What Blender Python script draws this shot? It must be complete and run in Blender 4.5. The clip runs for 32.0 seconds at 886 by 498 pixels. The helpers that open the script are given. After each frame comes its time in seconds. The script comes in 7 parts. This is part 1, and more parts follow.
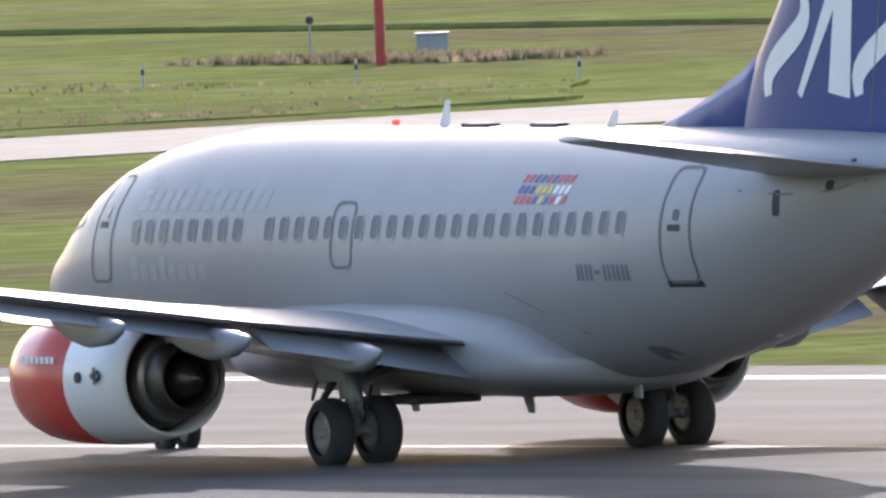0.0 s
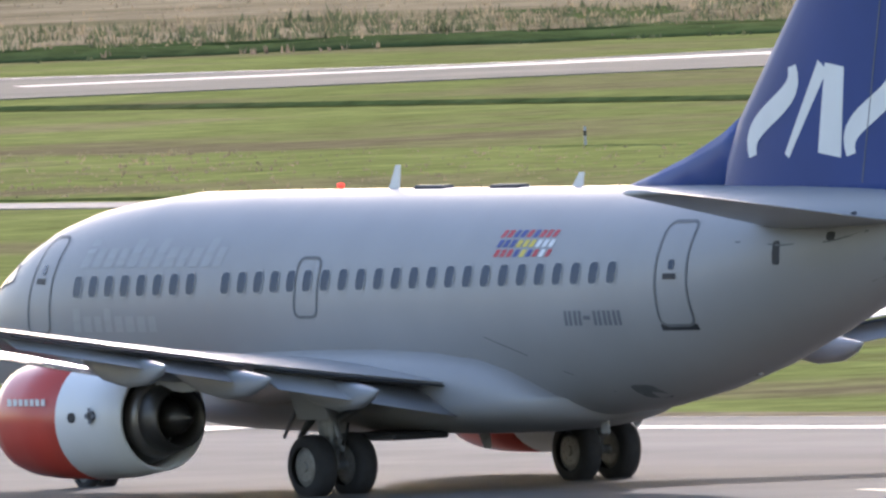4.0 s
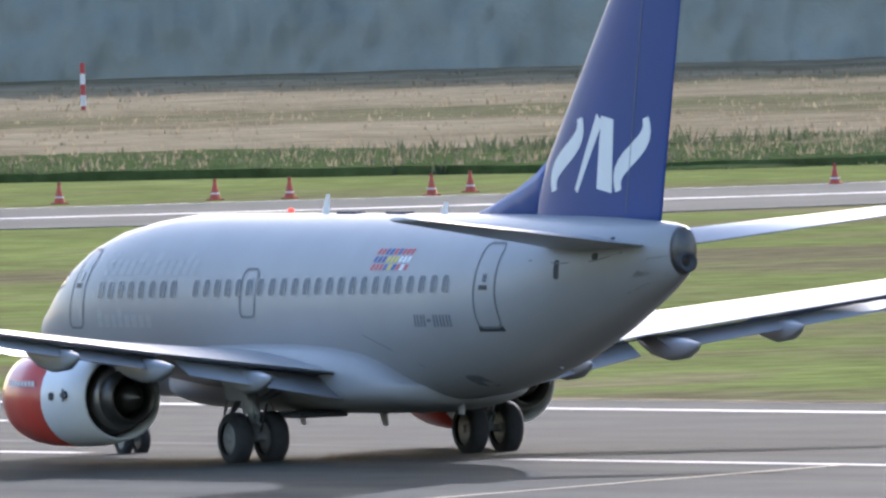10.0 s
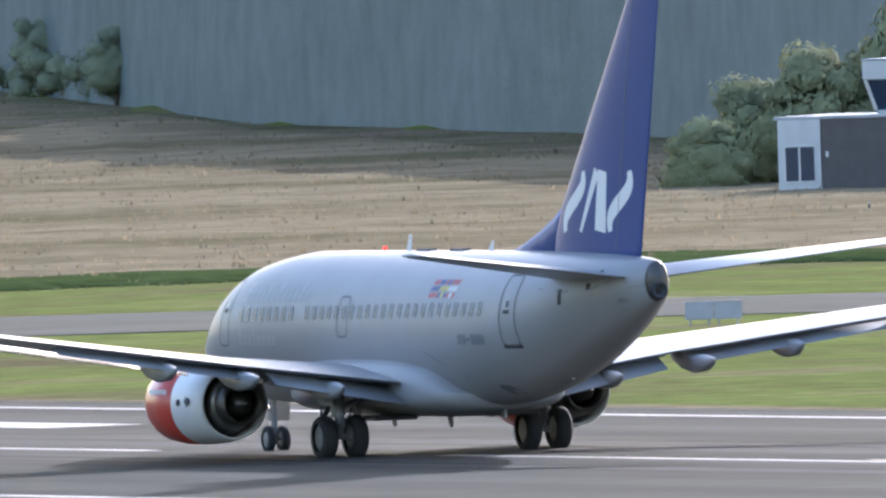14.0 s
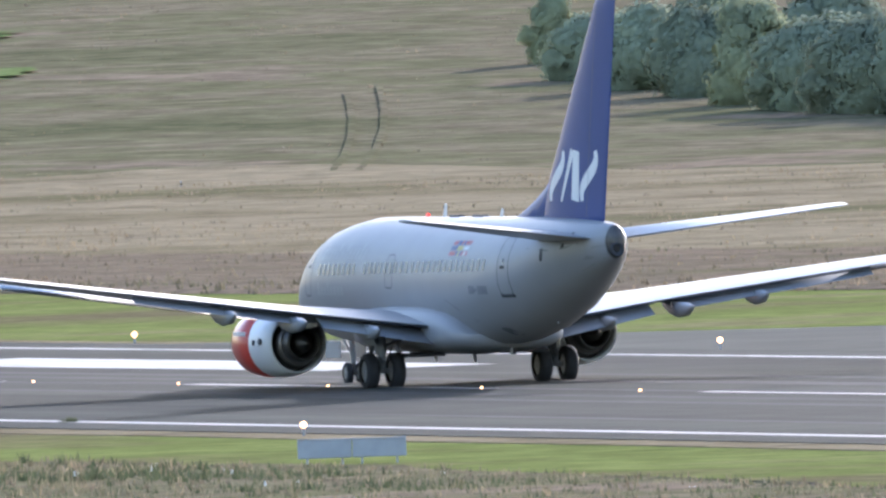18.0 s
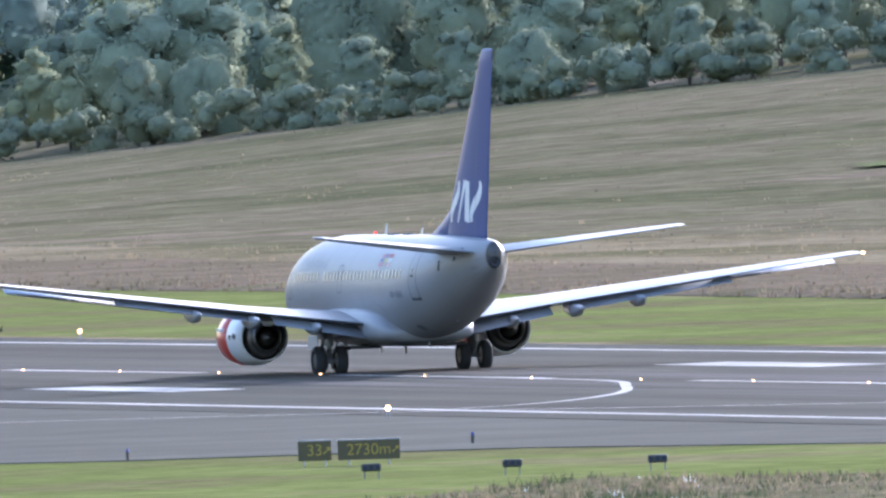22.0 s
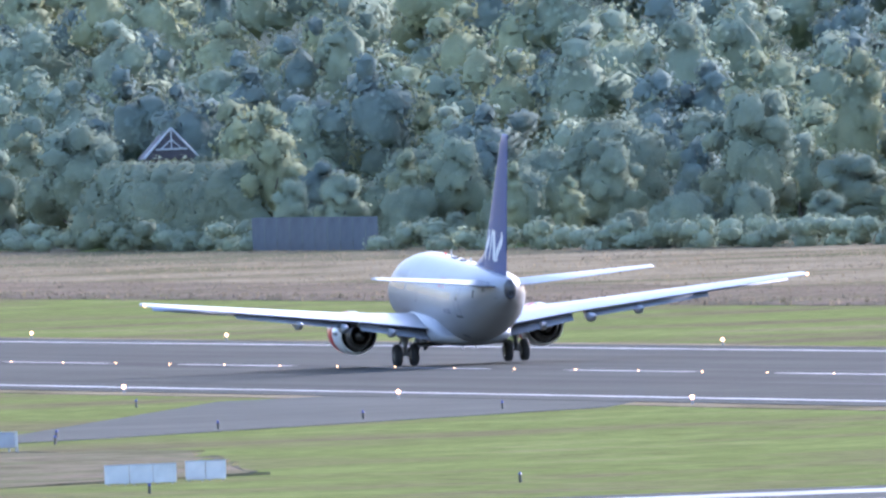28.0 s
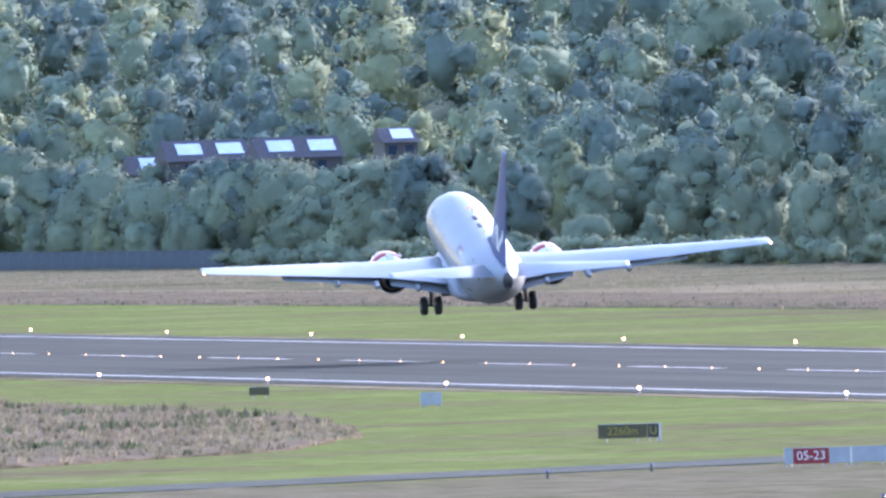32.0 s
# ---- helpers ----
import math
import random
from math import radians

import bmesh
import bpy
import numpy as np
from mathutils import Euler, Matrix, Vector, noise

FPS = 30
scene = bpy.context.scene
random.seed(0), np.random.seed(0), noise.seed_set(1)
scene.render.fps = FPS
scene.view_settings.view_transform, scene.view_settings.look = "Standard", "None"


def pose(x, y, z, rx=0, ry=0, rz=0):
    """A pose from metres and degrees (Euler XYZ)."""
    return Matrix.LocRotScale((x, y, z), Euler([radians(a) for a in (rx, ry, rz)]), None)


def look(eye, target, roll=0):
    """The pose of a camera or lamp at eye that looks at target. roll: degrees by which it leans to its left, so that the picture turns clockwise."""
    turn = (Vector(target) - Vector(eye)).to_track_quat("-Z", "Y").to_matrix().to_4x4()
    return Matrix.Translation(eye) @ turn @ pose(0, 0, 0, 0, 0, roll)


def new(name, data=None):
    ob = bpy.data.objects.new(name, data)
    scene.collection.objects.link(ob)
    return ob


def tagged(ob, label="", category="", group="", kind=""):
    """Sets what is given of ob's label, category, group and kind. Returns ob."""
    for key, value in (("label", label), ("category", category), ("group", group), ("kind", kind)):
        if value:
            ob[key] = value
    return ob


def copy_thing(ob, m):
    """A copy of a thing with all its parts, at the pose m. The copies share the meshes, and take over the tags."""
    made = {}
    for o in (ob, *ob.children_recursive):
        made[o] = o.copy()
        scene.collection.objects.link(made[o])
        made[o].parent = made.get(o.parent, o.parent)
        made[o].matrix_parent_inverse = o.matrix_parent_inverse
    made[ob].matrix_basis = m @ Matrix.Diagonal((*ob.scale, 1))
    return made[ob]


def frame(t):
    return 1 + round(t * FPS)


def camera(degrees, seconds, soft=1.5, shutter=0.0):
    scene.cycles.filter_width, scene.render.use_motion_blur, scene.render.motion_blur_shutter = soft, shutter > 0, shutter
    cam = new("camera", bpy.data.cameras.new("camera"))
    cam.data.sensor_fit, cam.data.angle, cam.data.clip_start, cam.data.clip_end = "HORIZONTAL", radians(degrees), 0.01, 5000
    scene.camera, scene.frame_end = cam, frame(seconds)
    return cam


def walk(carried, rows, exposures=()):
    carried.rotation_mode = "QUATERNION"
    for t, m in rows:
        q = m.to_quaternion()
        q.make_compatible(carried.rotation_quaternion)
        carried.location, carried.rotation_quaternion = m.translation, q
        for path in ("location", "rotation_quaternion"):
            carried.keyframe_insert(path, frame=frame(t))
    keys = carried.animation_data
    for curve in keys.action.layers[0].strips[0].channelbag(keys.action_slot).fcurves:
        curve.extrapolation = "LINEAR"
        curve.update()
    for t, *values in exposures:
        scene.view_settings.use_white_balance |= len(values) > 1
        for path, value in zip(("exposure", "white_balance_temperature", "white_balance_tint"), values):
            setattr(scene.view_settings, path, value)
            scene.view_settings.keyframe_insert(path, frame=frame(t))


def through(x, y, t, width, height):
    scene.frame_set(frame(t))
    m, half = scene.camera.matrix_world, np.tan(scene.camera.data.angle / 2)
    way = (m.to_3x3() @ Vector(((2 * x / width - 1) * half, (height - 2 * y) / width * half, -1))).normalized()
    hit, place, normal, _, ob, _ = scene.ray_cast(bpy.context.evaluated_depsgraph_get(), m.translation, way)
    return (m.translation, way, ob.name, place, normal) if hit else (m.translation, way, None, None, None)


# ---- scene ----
cam = camera(1.6636, 32.0, soft=2.6)
EYE = (0.0, 0.0, 16.0)


def aim(pan, tilt, roll):
    """The pose of the camera on its tripod: pan from +Y towards +X, tilt up, roll."""
    p, q = radians(pan), radians(tilt)
    away = Vector((math.sin(p) * math.cos(q), math.cos(p) * math.cos(q), math.sin(q)))
    return look(EYE, Vector(EYE) + away * 100, roll)


# seconds, pan, tilt, roll in degrees
PATH = [
    (0, 38.411, -1.4862, -2.33), (0.5, 38.094, -1.4429, -2.50), (1, 37.762, -1.4303, -2.67), (1.5, 37.282, -1.4232, -2.56),
    (2, 36.809, -1.4213, -2.45), (2.5, 36.371, -1.3756, -2.35), (3, 35.918, -1.3295, -2.25), (3.5, 35.481, -1.2977, -2.26),
    (5.5, 33.265, -1.1990, -2.26), (6, 32.676, -1.2222, -2.04), (6.5, 32.004, -1.2083, -1.89), (7, 31.386, -1.1582, -1.74),
    (7.5, 30.876, -1.1047, -1.87), (8, 30.285, -1.0528, -2.00), (8.5, 29.664, -1.0233, -1.96), (9, 29.082, -1.0222, -1.92),
    (9.5, 28.533, -1.0394, -1.85), (10, 27.864, -1.0037, -1.77), (10.5, 27.162, -0.9483, -1.69), (11, 26.548, -0.8970, -1.61),
    (11.5, 25.950, -0.8928, -1.62), (12, 25.296, -0.8961, -1.62), (12.5, 24.648, -0.8376, -1.73), (13, 24.083, -0.8125, -1.84),
    (13.5, 23.469, -0.7877, -1.85), (15.5, 21.280, -0.7813, -1.86), (16, 20.851, -0.7819, -1.76), (16.5, 20.348, -0.7696, -2.02),
    (17, 19.799, -0.7464, -2.15), (17.5, 19.257, -0.7200, -2.10), (18, 18.760, -0.7005, -2.02), (18.5, 18.325, -0.6698, -2.04),
    (19, 17.952, -0.6626, -2.12), (19.5, 17.504, -0.6489, -2.02), (20, 17.003, -0.5981, -2.03), (20.5, 16.542, -0.5823, -2.10),
    (21, 16.014, -0.5946, -2.54), (21.5, 15.679, -0.5705, -2.02), (22, 15.401, -0.5542, -2.01), (22.5, 14.977, -0.5270, -1.97),
    (23, 14.596, -0.5003, -1.89), (23.5, 14.265, -0.4751, -2.00), (24, 13.953, -0.4513, -1.99), (24.5, 13.655, -0.4855, -1.99),
    (25, 13.373, -0.4866, -1.93), (25.5, 13.065, -0.4611, -2.00), (26, 12.753, -0.4233, -2.00), (26.5, 12.434, -0.4068, -2.01),
    (28.5, 11.190, -0.3561, -2.01), (29, 10.944, -0.3461, -1.88), (29.5, 10.741, -0.3473, -1.98), (30, 10.508, -0.3284, -1.93),
    (30.5, 10.263, -0.3289, -2.02), (31, 10.011, -0.3123, -2.04), (31.5, 9.815, -0.2919, -1.99), (32, 9.698, -0.2905, -1.75),
]
walk(cam, [(t, aim(p, q, r)) for t, p, q, r in PATH], exposures=[(0, 1.52, 5950, 23), (3.5, 1.52, 5950, 23), (6, 1.54, 5600, 20), (16, 1.58, 5450, 20), (20, 1.6, 5300, 21), (25, 1.8, 5080, 26), (29, 1.9, 5000, 27), (32, 1.92, 5000, 27)])

# ---- light ----
SUN_AZ, SUN_EL = 47.0, 19.8
world = bpy.data.worlds.new("sky")
scene.world = world
world.use_nodes = True
wn = world.node_tree.nodes
wl = world.node_tree.links
wn.clear()
sky = wn.new("ShaderNodeTexSky")
sky.sky_type = 'NISHITA'
sky.sun_disc = False
sky.sun_elevation = radians(SUN_EL)
sky.sun_rotation = radians(SUN_AZ)
sky.air_density = 1.3
sky.dust_density = 2.0
wbg = wn.new("ShaderNodeBackground")
wbg.inputs["Strength"].default_value = 0.15
wout = wn.new("ShaderNodeOutputWorld")
wl.new(sky.outputs[0], wbg.inputs[0])
wl.new(wbg.outputs[0], wout.inputs[0])
sun_data = bpy.data.lights.new("sun", 'SUN')
sun_data.energy = 2.5
sun_data.angle = radians(0.53)
sun_data.color = (1.0, 0.94, 0.84)
sun = new("sun", sun_data)
sun_way = Vector((math.sin(radians(SUN_AZ)) * math.cos(radians(SUN_EL)), math.cos(radians(SUN_AZ)) * math.cos(radians(SUN_EL)), math.sin(radians(SUN_EL))))
sun.matrix_world = look(sun_way * 500, (0, 0, 0))


# ---- materials ----
def mat(name, color, rough=0.6, metal=0.0, var=0.15, scale=1.0, bump=0.0, bscale=None, spec=0.5, var2=0.0, scale2=0.1, color2=None, coat=0.0, per_object=0.0, island=0.0, object_space=True):
    """A surface with grain at scale (1/m), a broad variation at scale2 towards color2, and relief."""
    m = bpy.data.materials.new(name)
    m.use_nodes = True
    nt = m.node_tree
    n, l = nt.nodes, nt.links
    b = n["Principled BSDF"]
    b.inputs["Roughness"].default_value = rough
    b.inputs["Metallic"].default_value = metal
    b.inputs["Specular IOR Level"].default_value = spec
    b.inputs["Coat Weight"].default_value = coat
    b.inputs["Coat Roughness"].default_value = 0.08
    tc = n.new("ShaderNodeTexCoord")
    co = tc.outputs["Object"]
    n1 = n.new("ShaderNodeTexNoise")
    n1.inputs["Scale"].default_value = scale
    n1.inputs["Detail"].default_value = 4
    l.new(co, n1.inputs["Vector"])
    mr = n.new("ShaderNodeMapRange")
    mr.inputs["From Min"].default_value, mr.inputs["From Max"].default_value = 0.3, 0.7
    mr.inputs["To Min"].default_value, mr.inputs["To Max"].default_value = 1 - var, 1 + var
    l.new(n1.outputs["Fac"], mr.inputs["Value"])
    mix = n.new("ShaderNodeMix")
    mix.data_type = 'RGBA'
    mix.inputs["A"].default_value = (*color, 1)
    mix.inputs["B"].default_value = (*(color2 or color), 1)
    mix.inputs["Factor"].default_value = 0
    if color2:
        n2 = n.new("ShaderNodeTexNoise")
        n2.inputs["Scale"].default_value = scale2
        n2.inputs["Detail"].default_value = 5
        n2.inputs["Roughness"].default_value = 0.6
        l.new(co, n2.inputs["Vector"])
        m2 = n.new("ShaderNodeMapRange")
        m2.inputs["From Min"].default_value, m2.inputs["From Max"].default_value = 0.5 - 0.5 * (1 - var2) * 0.5 - 0.02, 0.5 + 0.5 * (1 - var2) * 0.5 + 0.02
        l.new(n2.outputs["Fac"], m2.inputs["Value"])
        l.new(m2.outputs["Result"], mix.inputs["Factor"])
    mul = n.new("ShaderNodeMix")
    mul.data_type, mul.blend_type = 'RGBA', 'MULTIPLY'
    mul.inputs["Factor"].default_value = 1
    l.new(mix.outputs["Result"], mul.inputs["A"])
    last = mr.outputs["Result"]
    for k, kind, socket in ((per_object, "ShaderNodeObjectInfo", "Random"), (island, "ShaderNodeNewGeometry", "Random Per Island")):
        if not k:
            continue
        out = n.new(kind).outputs[socket]
        r = n.new("ShaderNodeMapRange")
        r.inputs["To Min"].default_value, r.inputs["To Max"].default_value = 1 - k, 1 + k
        l.new(out, r.inputs["Value"])
        mm = n.new("ShaderNodeMath")
        mm.operation = 'MULTIPLY'
        l.new(last, mm.inputs[0])
        l.new(r.outputs["Result"], mm.inputs[1])
        last = mm.outputs[0]
    l.new(last, mul.inputs["B"])
    l.new(mul.outputs["Result"], b.inputs["Base Color"])
    if bump:
        nb = n1
        if bscale:
            nb = n.new("ShaderNodeTexNoise")
            nb.inputs["Scale"].default_value = bscale
            nb.inputs["Detail"].default_value = 5
            l.new(co, nb.inputs["Vector"])
        bu = n.new("ShaderNodeBump")
        bu.inputs["Strength"].default_value = 1.0
        bu.inputs["Distance"].default_value = bump
        l.new(nb.outputs["Fac"], bu.inputs["Height"])
        l.new(bu.outputs["Normal"], b.inputs["Normal"])
    return m


def glow(name, color, strength):
    m = bpy.data.materials.new(name)
    m.use_nodes = True
    b = m.node_tree.nodes["Principled BSDF"]
    b.inputs["Base Color"].default_value = (*color, 1)
    b.inputs["Emission Color"].default_value = (*color, 1)
    b.inputs["Emission Strength"].default_value = strength
    return m


def meadow(name, stops, scale, fine, rough_bump, streak=(1, 1, 1)):
    """Grass in several tones: broad drifts through a ramp, finer mottling on top."""
    m = bpy.data.materials.new(name)
    m.use_nodes = True
    n, l = m.node_tree.nodes, m.node_tree.links
    b = n["Principled BSDF"]
    b.inputs["Roughness"].default_value = 1.0
    b.inputs["Specular IOR Level"].default_value = 0.0
    tc = n.new("ShaderNodeTexCoord")
    mp = n.new("ShaderNodeMapping")
    mp.inputs["Scale"].default_value = streak
    l.new(tc.outputs["Object"], mp.inputs["Vector"])
    n1 = n.new("ShaderNodeTexNoise")
    n1.inputs["Scale"].default_value, n1.inputs["Detail"].default_value, n1.inputs["Roughness"].default_value = scale, 8, 0.62
    l.new(mp.outputs[0], n1.inputs["Vector"])
    ramp = n.new("ShaderNodeValToRGB")
    while len(ramp.color_ramp.elements) < len(stops):
        ramp.color_ramp.elements.new(0.5)
    for e, (p, c) in zip(ramp.color_ramp.elements, stops):
        e.position, e.color = p, (*c, 1)
    l.new(n1.outputs["Fac"], ramp.inputs["Fac"])
    n2 = n.new("ShaderNodeTexNoise")
    n2.inputs["Scale"].default_value, n2.inputs["Detail"].default_value, n2.inputs["Roughness"].default_value = fine, 6, 0.7
    l.new(tc.outputs["Object"], n2.inputs["Vector"])
    mr = n.new("ShaderNodeMapRange")
    mr.inputs["From Min"].default_value, mr.inputs["From Max"].default_value = 0.3, 0.7
    mr.inputs["To Min"].default_value, mr.inputs["To Max"].default_value = 0.62, 1.38
    l.new(n2.outputs["Fac"], mr.inputs["Value"])
    mul = n.new("ShaderNodeMix")
    mul.data_type, mul.blend_type = 'RGBA', 'MULTIPLY'
    mul.inputs["Factor"].default_value = 1
    l.new(ramp.outputs["Color"], mul.inputs["A"])
    l.new(mr.outputs["Result"], mul.inputs["B"])
    l.new(mul.outputs["Result"], b.inputs["Base Color"])
    bu = n.new("ShaderNodeBump")
    bu.inputs["Distance"].default_value = rough_bump
    l.new(n2.outputs["Fac"], bu.inputs["Height"])
    l.new(bu.outputs["Normal"], b.inputs["Normal"])
    return m


GRASS = meadow("mown_grass", [(0.37, (0.131, 0.111, 0.0613)), (0.44, (0.149, 0.141, 0.0613)), (0.51, (0.134, 0.149, 0.0475)), (0.58, (0.161, 0.176, 0.0575)), (0.65, (0.173, 0.153, 0.0767))], 0.03, 0.5, 0.04)
DRY = meadow("tall_dry_grass", [(0.36, (0.121, 0.112, 0.0583)), (0.43, (0.161, 0.134, 0.079)), (0.5, (0.2, 0.162, 0.1)), (0.57, (0.239, 0.196, 0.124)), (0.66, (0.161, 0.13, 0.079))], 0.022, 0.35, 0.3)
def streaked(m, sx, sy, lo, hi):
    """Long worn streaks over a material's colour."""
    nt = m.node_tree
    n, l = nt.nodes, nt.links
    b = n["Principled BSDF"]
    tc = n.new("ShaderNodeTexCoord")
    mp = n.new("ShaderNodeMapping")
    mp.inputs["Scale"].default_value = (sx, sy, 1)
    l.new(tc.outputs["Object"], mp.inputs["Vector"])
    nz = n.new("ShaderNodeTexNoise")
    nz.inputs["Scale"].default_value, nz.inputs["Detail"].default_value = 1.0, 5
    l.new(mp.outputs[0], nz.inputs["Vector"])
    mr = n.new("ShaderNodeMapRange")
    mr.inputs["From Min"].default_value, mr.inputs["From Max"].default_value = 0.32, 0.68
    mr.inputs["To Min"].default_value, mr.inputs["To Max"].default_value = lo, hi
    l.new(nz.outputs["Fac"], mr.inputs["Value"])
    mul = n.new("ShaderNodeMix")
    mul.data_type, mul.blend_type = 'RGBA', 'MULTIPLY'
    mul.inputs["Factor"].default_value = 1
    l.new(b.inputs["Base Color"].links[0].from_socket, mul.inputs["A"])
    l.new(mr.outputs["Result"], mul.inputs["B"])
    l.new(mul.outputs["Result"], b.inputs["Base Color"])
    return m


ASPHALT = streaked(mat("runway_asphalt", (0.0478, 0.0506, 0.043), 0.92, spec=0.03, var=0.12, scale=0.25, color2=(0.0407, 0.0432, 0.0367), var2=0.2, scale2=0.03, bump=0.004, bscale=30), 0.28, 0.006, 0.72, 1.22)
TAXIWAY = streaked(mat("taxiway_asphalt", (0.0638, 0.0676, 0.0572), 0.92, spec=0.03, var=0.12, scale=0.3, color2=(0.0547, 0.0579, 0.0489), var2=0.2, scale2=0.04, bump=0.004, bscale=30), 0.1, 0.1, 0.85, 1.15)
CONCRETE = mat("pale_concrete", (0.121, 0.116, 0.106), 0.92, spec=0.12, var=0.12, scale=0.5, color2=(0.106, 0.103, 0.0959), var2=0.2, scale2=0.06)
OLD_ASPHALT = streaked(mat("pale_worn_asphalt", (0.101, 0.0983, 0.0915), 0.92, spec=0.03, var=0.12, scale=0.25, color2=(0.0875, 0.0861, 0.082), var2=0.2, scale2=0.03, bump=0.004, bscale=30), 0.28, 0.01, 0.8, 1.18)
RUBBER = mat("rubber_blackened_asphalt", (0.034, 0.034, 0.035), 0.9, var=0.2, scale=0.3, color2=(0.043, 0.043, 0.043), var2=0.3, scale2=0.05, spec=0.1)
PAINT = streaked(mat("white_road_paint", (0.334, 0.334, 0.326), 0.6, var=0.2, scale=1.5, color2=(0.243, 0.243, 0.237), var2=0.3, scale2=0.25), 0.9, 0.05, 0.4, 1.1)
YELLOW = mat("yellow_road_paint", (0.159, 0.128, 0.0572), 0.6, var=0.15, scale=1.0)
SKIN = mat("aircraft_grey_paint", (0.29, 0.288, 0.288), 0.46, var=0.04, scale=0.5, color2=(0.265, 0.262, 0.262), var2=0.2, scale2=0.35, coat=0.12)
WINGSKIN = mat("wing_grey_paint", (0.322, 0.327, 0.332), 0.4, var=0.05, scale=0.8, color2=(0.291, 0.296, 0.301), var2=0.2, scale2=0.5, coat=0.2)
# the wing's grey, darkened to put the flaps' shade into the colour
FLAPSHADED = mat("shaded_flap_grey", (0.27, 0.275, 0.285), 0.45, var=0.06, scale=1.0)
BARE = mat("bare_metal", (0.484, 0.484, 0.484), 0.25, 0.9, var=0.06, scale=2)
BLUE = mat("blue_tail_paint", (0.0191, 0.0478, 0.186), 0.45, var=0.06, scale=0.6, coat=0.08, spec=0.35)
RED = mat("red_cowl_paint", (0.515, 0.0665, 0.0444), 0.32, var=0.05, scale=1.0, coat=0.4)
WHITE = mat("white_aircraft_paint", (0.664, 0.664, 0.654), 0.35, var=0.04, scale=1.0, coat=0.3)
COREMETAL = mat("core_cowl_metal", (0.215, 0.202, 0.189), 0.38, 0.7, var=0.15, scale=2)
DARKMETAL = mat("heat_stained_metal", (0.10, 0.095, 0.09), 0.42, 0.8, var=0.2, scale=3)
TYRE = mat("tyre_rubber", (0.022, 0.022, 0.024), 0.8, var=0.2, scale=8)
HUB = mat("wheel_hub_metal", (0.27, 0.27, 0.263), 0.45, 0.5, var=0.15, scale=8)
STRUT = mat("gear_strut_paint", (0.213, 0.22, 0.227), 0.4, 0.3, var=0.15, scale=5)
# own colour of dark parts; also painted shade in wells, gaps and ducts
DARK = mat("dark_parts_and_recess_shade", (0.025, 0.026, 0.03), 0.6, var=0.1, scale=2)
GLASS = mat("dark_window_glass", (0.022, 0.036, 0.066), 0.22, var=0.05, scale=2, spec=0.35)
LINE = mat("dark_panel_line", (0.121, 0.128, 0.135), 0.6, var=0.1, scale=4)
GREYTXT = mat("dark_grey_marking", (0.13, 0.14, 0.16), 0.6, var=0.05)
FAINTTXT = mat("faint_pale_marking", (0.318, 0.316, 0.314), 0.46, var=0.03)
PALETXT = mat("pale_marking", (0.699, 0.699, 0.682), 0.5, var=0.05)
LAMP_W = glow("warm_white_lamp", (1.0, 0.55, 0.2), 2.2)
LAMP_G = glow("green_lamp", (0.08, 0.85, 0.55), 1.2)
LAMP_R = glow("red_lamp", (1.0, 0.06, 0.03), 0.5)


def leafy(name, color, color2, through=0.5, island=0.3, var=0.25, per_object=0.0, gloss=0.75, spec=0.25, relief=0.0):
    """Leaves and blades that let much light through."""
    m = mat(name, color, gloss, var=var, scale=0.3, color2=color2, var2=0.3, scale2=0.06, island=island, spec=spec, per_object=per_object, bump=relief, bscale=3.0)
    nt = m.node_tree
    b, out = nt.nodes["Principled BSDF"], nt.nodes["Material Output"]
    tr = nt.nodes.new("ShaderNodeBsdfTranslucent")
    mx = nt.nodes.new("ShaderNodeMixShader")
    mx.inputs[0].default_value = through
    nt.links.new(b.inputs["Base Color"].links[0].from_socket, tr.inputs["Color"])
    nt.links.new(b.outputs[0], mx.inputs[1])
    nt.links.new(tr.outputs[0], mx.inputs[2])
    nt.links.new(mx.outputs[0], out.inputs["Surface"])
    return m


# leaf colours are lifted to carry part of the distant haze
LEAF = leafy("green_foliage", (0.291, 0.321, 0.204), (0.251, 0.284, 0.195), 0.25, island=0.07, var=0.15, per_object=0.16, gloss=0.95, spec=0.04, relief=0.06)
LEAF_PALE = leafy("pale_green_foliage", (0.333, 0.343, 0.185), (0.289, 0.308, 0.18), 0.25, island=0.07, var=0.15, per_object=0.14, gloss=0.95, spec=0.04, relief=0.06)
# darker, bluer leaves: the high wood's shade and haze are in the colour
LEAF_SHADED = leafy("shaded_hazy_foliage", (0.146, 0.177, 0.177), (0.134, 0.165, 0.159), 0.1, island=0.1, var=0.12, gloss=0.95, spec=0.04, relief=0.07)
LEAF_TREE_DARK = leafy("dark_green_foliage", (0.203, 0.237, 0.185), (0.173, 0.212, 0.173), 0.25, island=0.07, var=0.15, per_object=0.14, gloss=0.95, spec=0.04, relief=0.06)
BLADE_DRY = leafy("beige_grass_blades", (0.247, 0.196, 0.13), (0.191, 0.158, 0.0959), 0.5, 0.15)
BLADE_BROWN = leafy("brown_grass_blades", (0.171, 0.132, 0.096), (0.124, 0.116, 0.0681), 0.5, 0.15)
BLADE_OLIVE = leafy("olive_grass_blades", (0.165, 0.149, 0.0852), (0.18, 0.153, 0.0994), 0.5, 0.15)
BLADE_GREEN = leafy("green_grass_blades", (0.0575, 0.0725, 0.0358), (0.0767, 0.0852, 0.0443), 0.5, 0.2)
UNDER = mat("wood_undergrowth", (0.075, 0.105, 0.05), 0.95, var=0.4, scale=0.5, color2=(0.05, 0.07, 0.035), var2=0.4, scale2=0.1, spec=0.1)
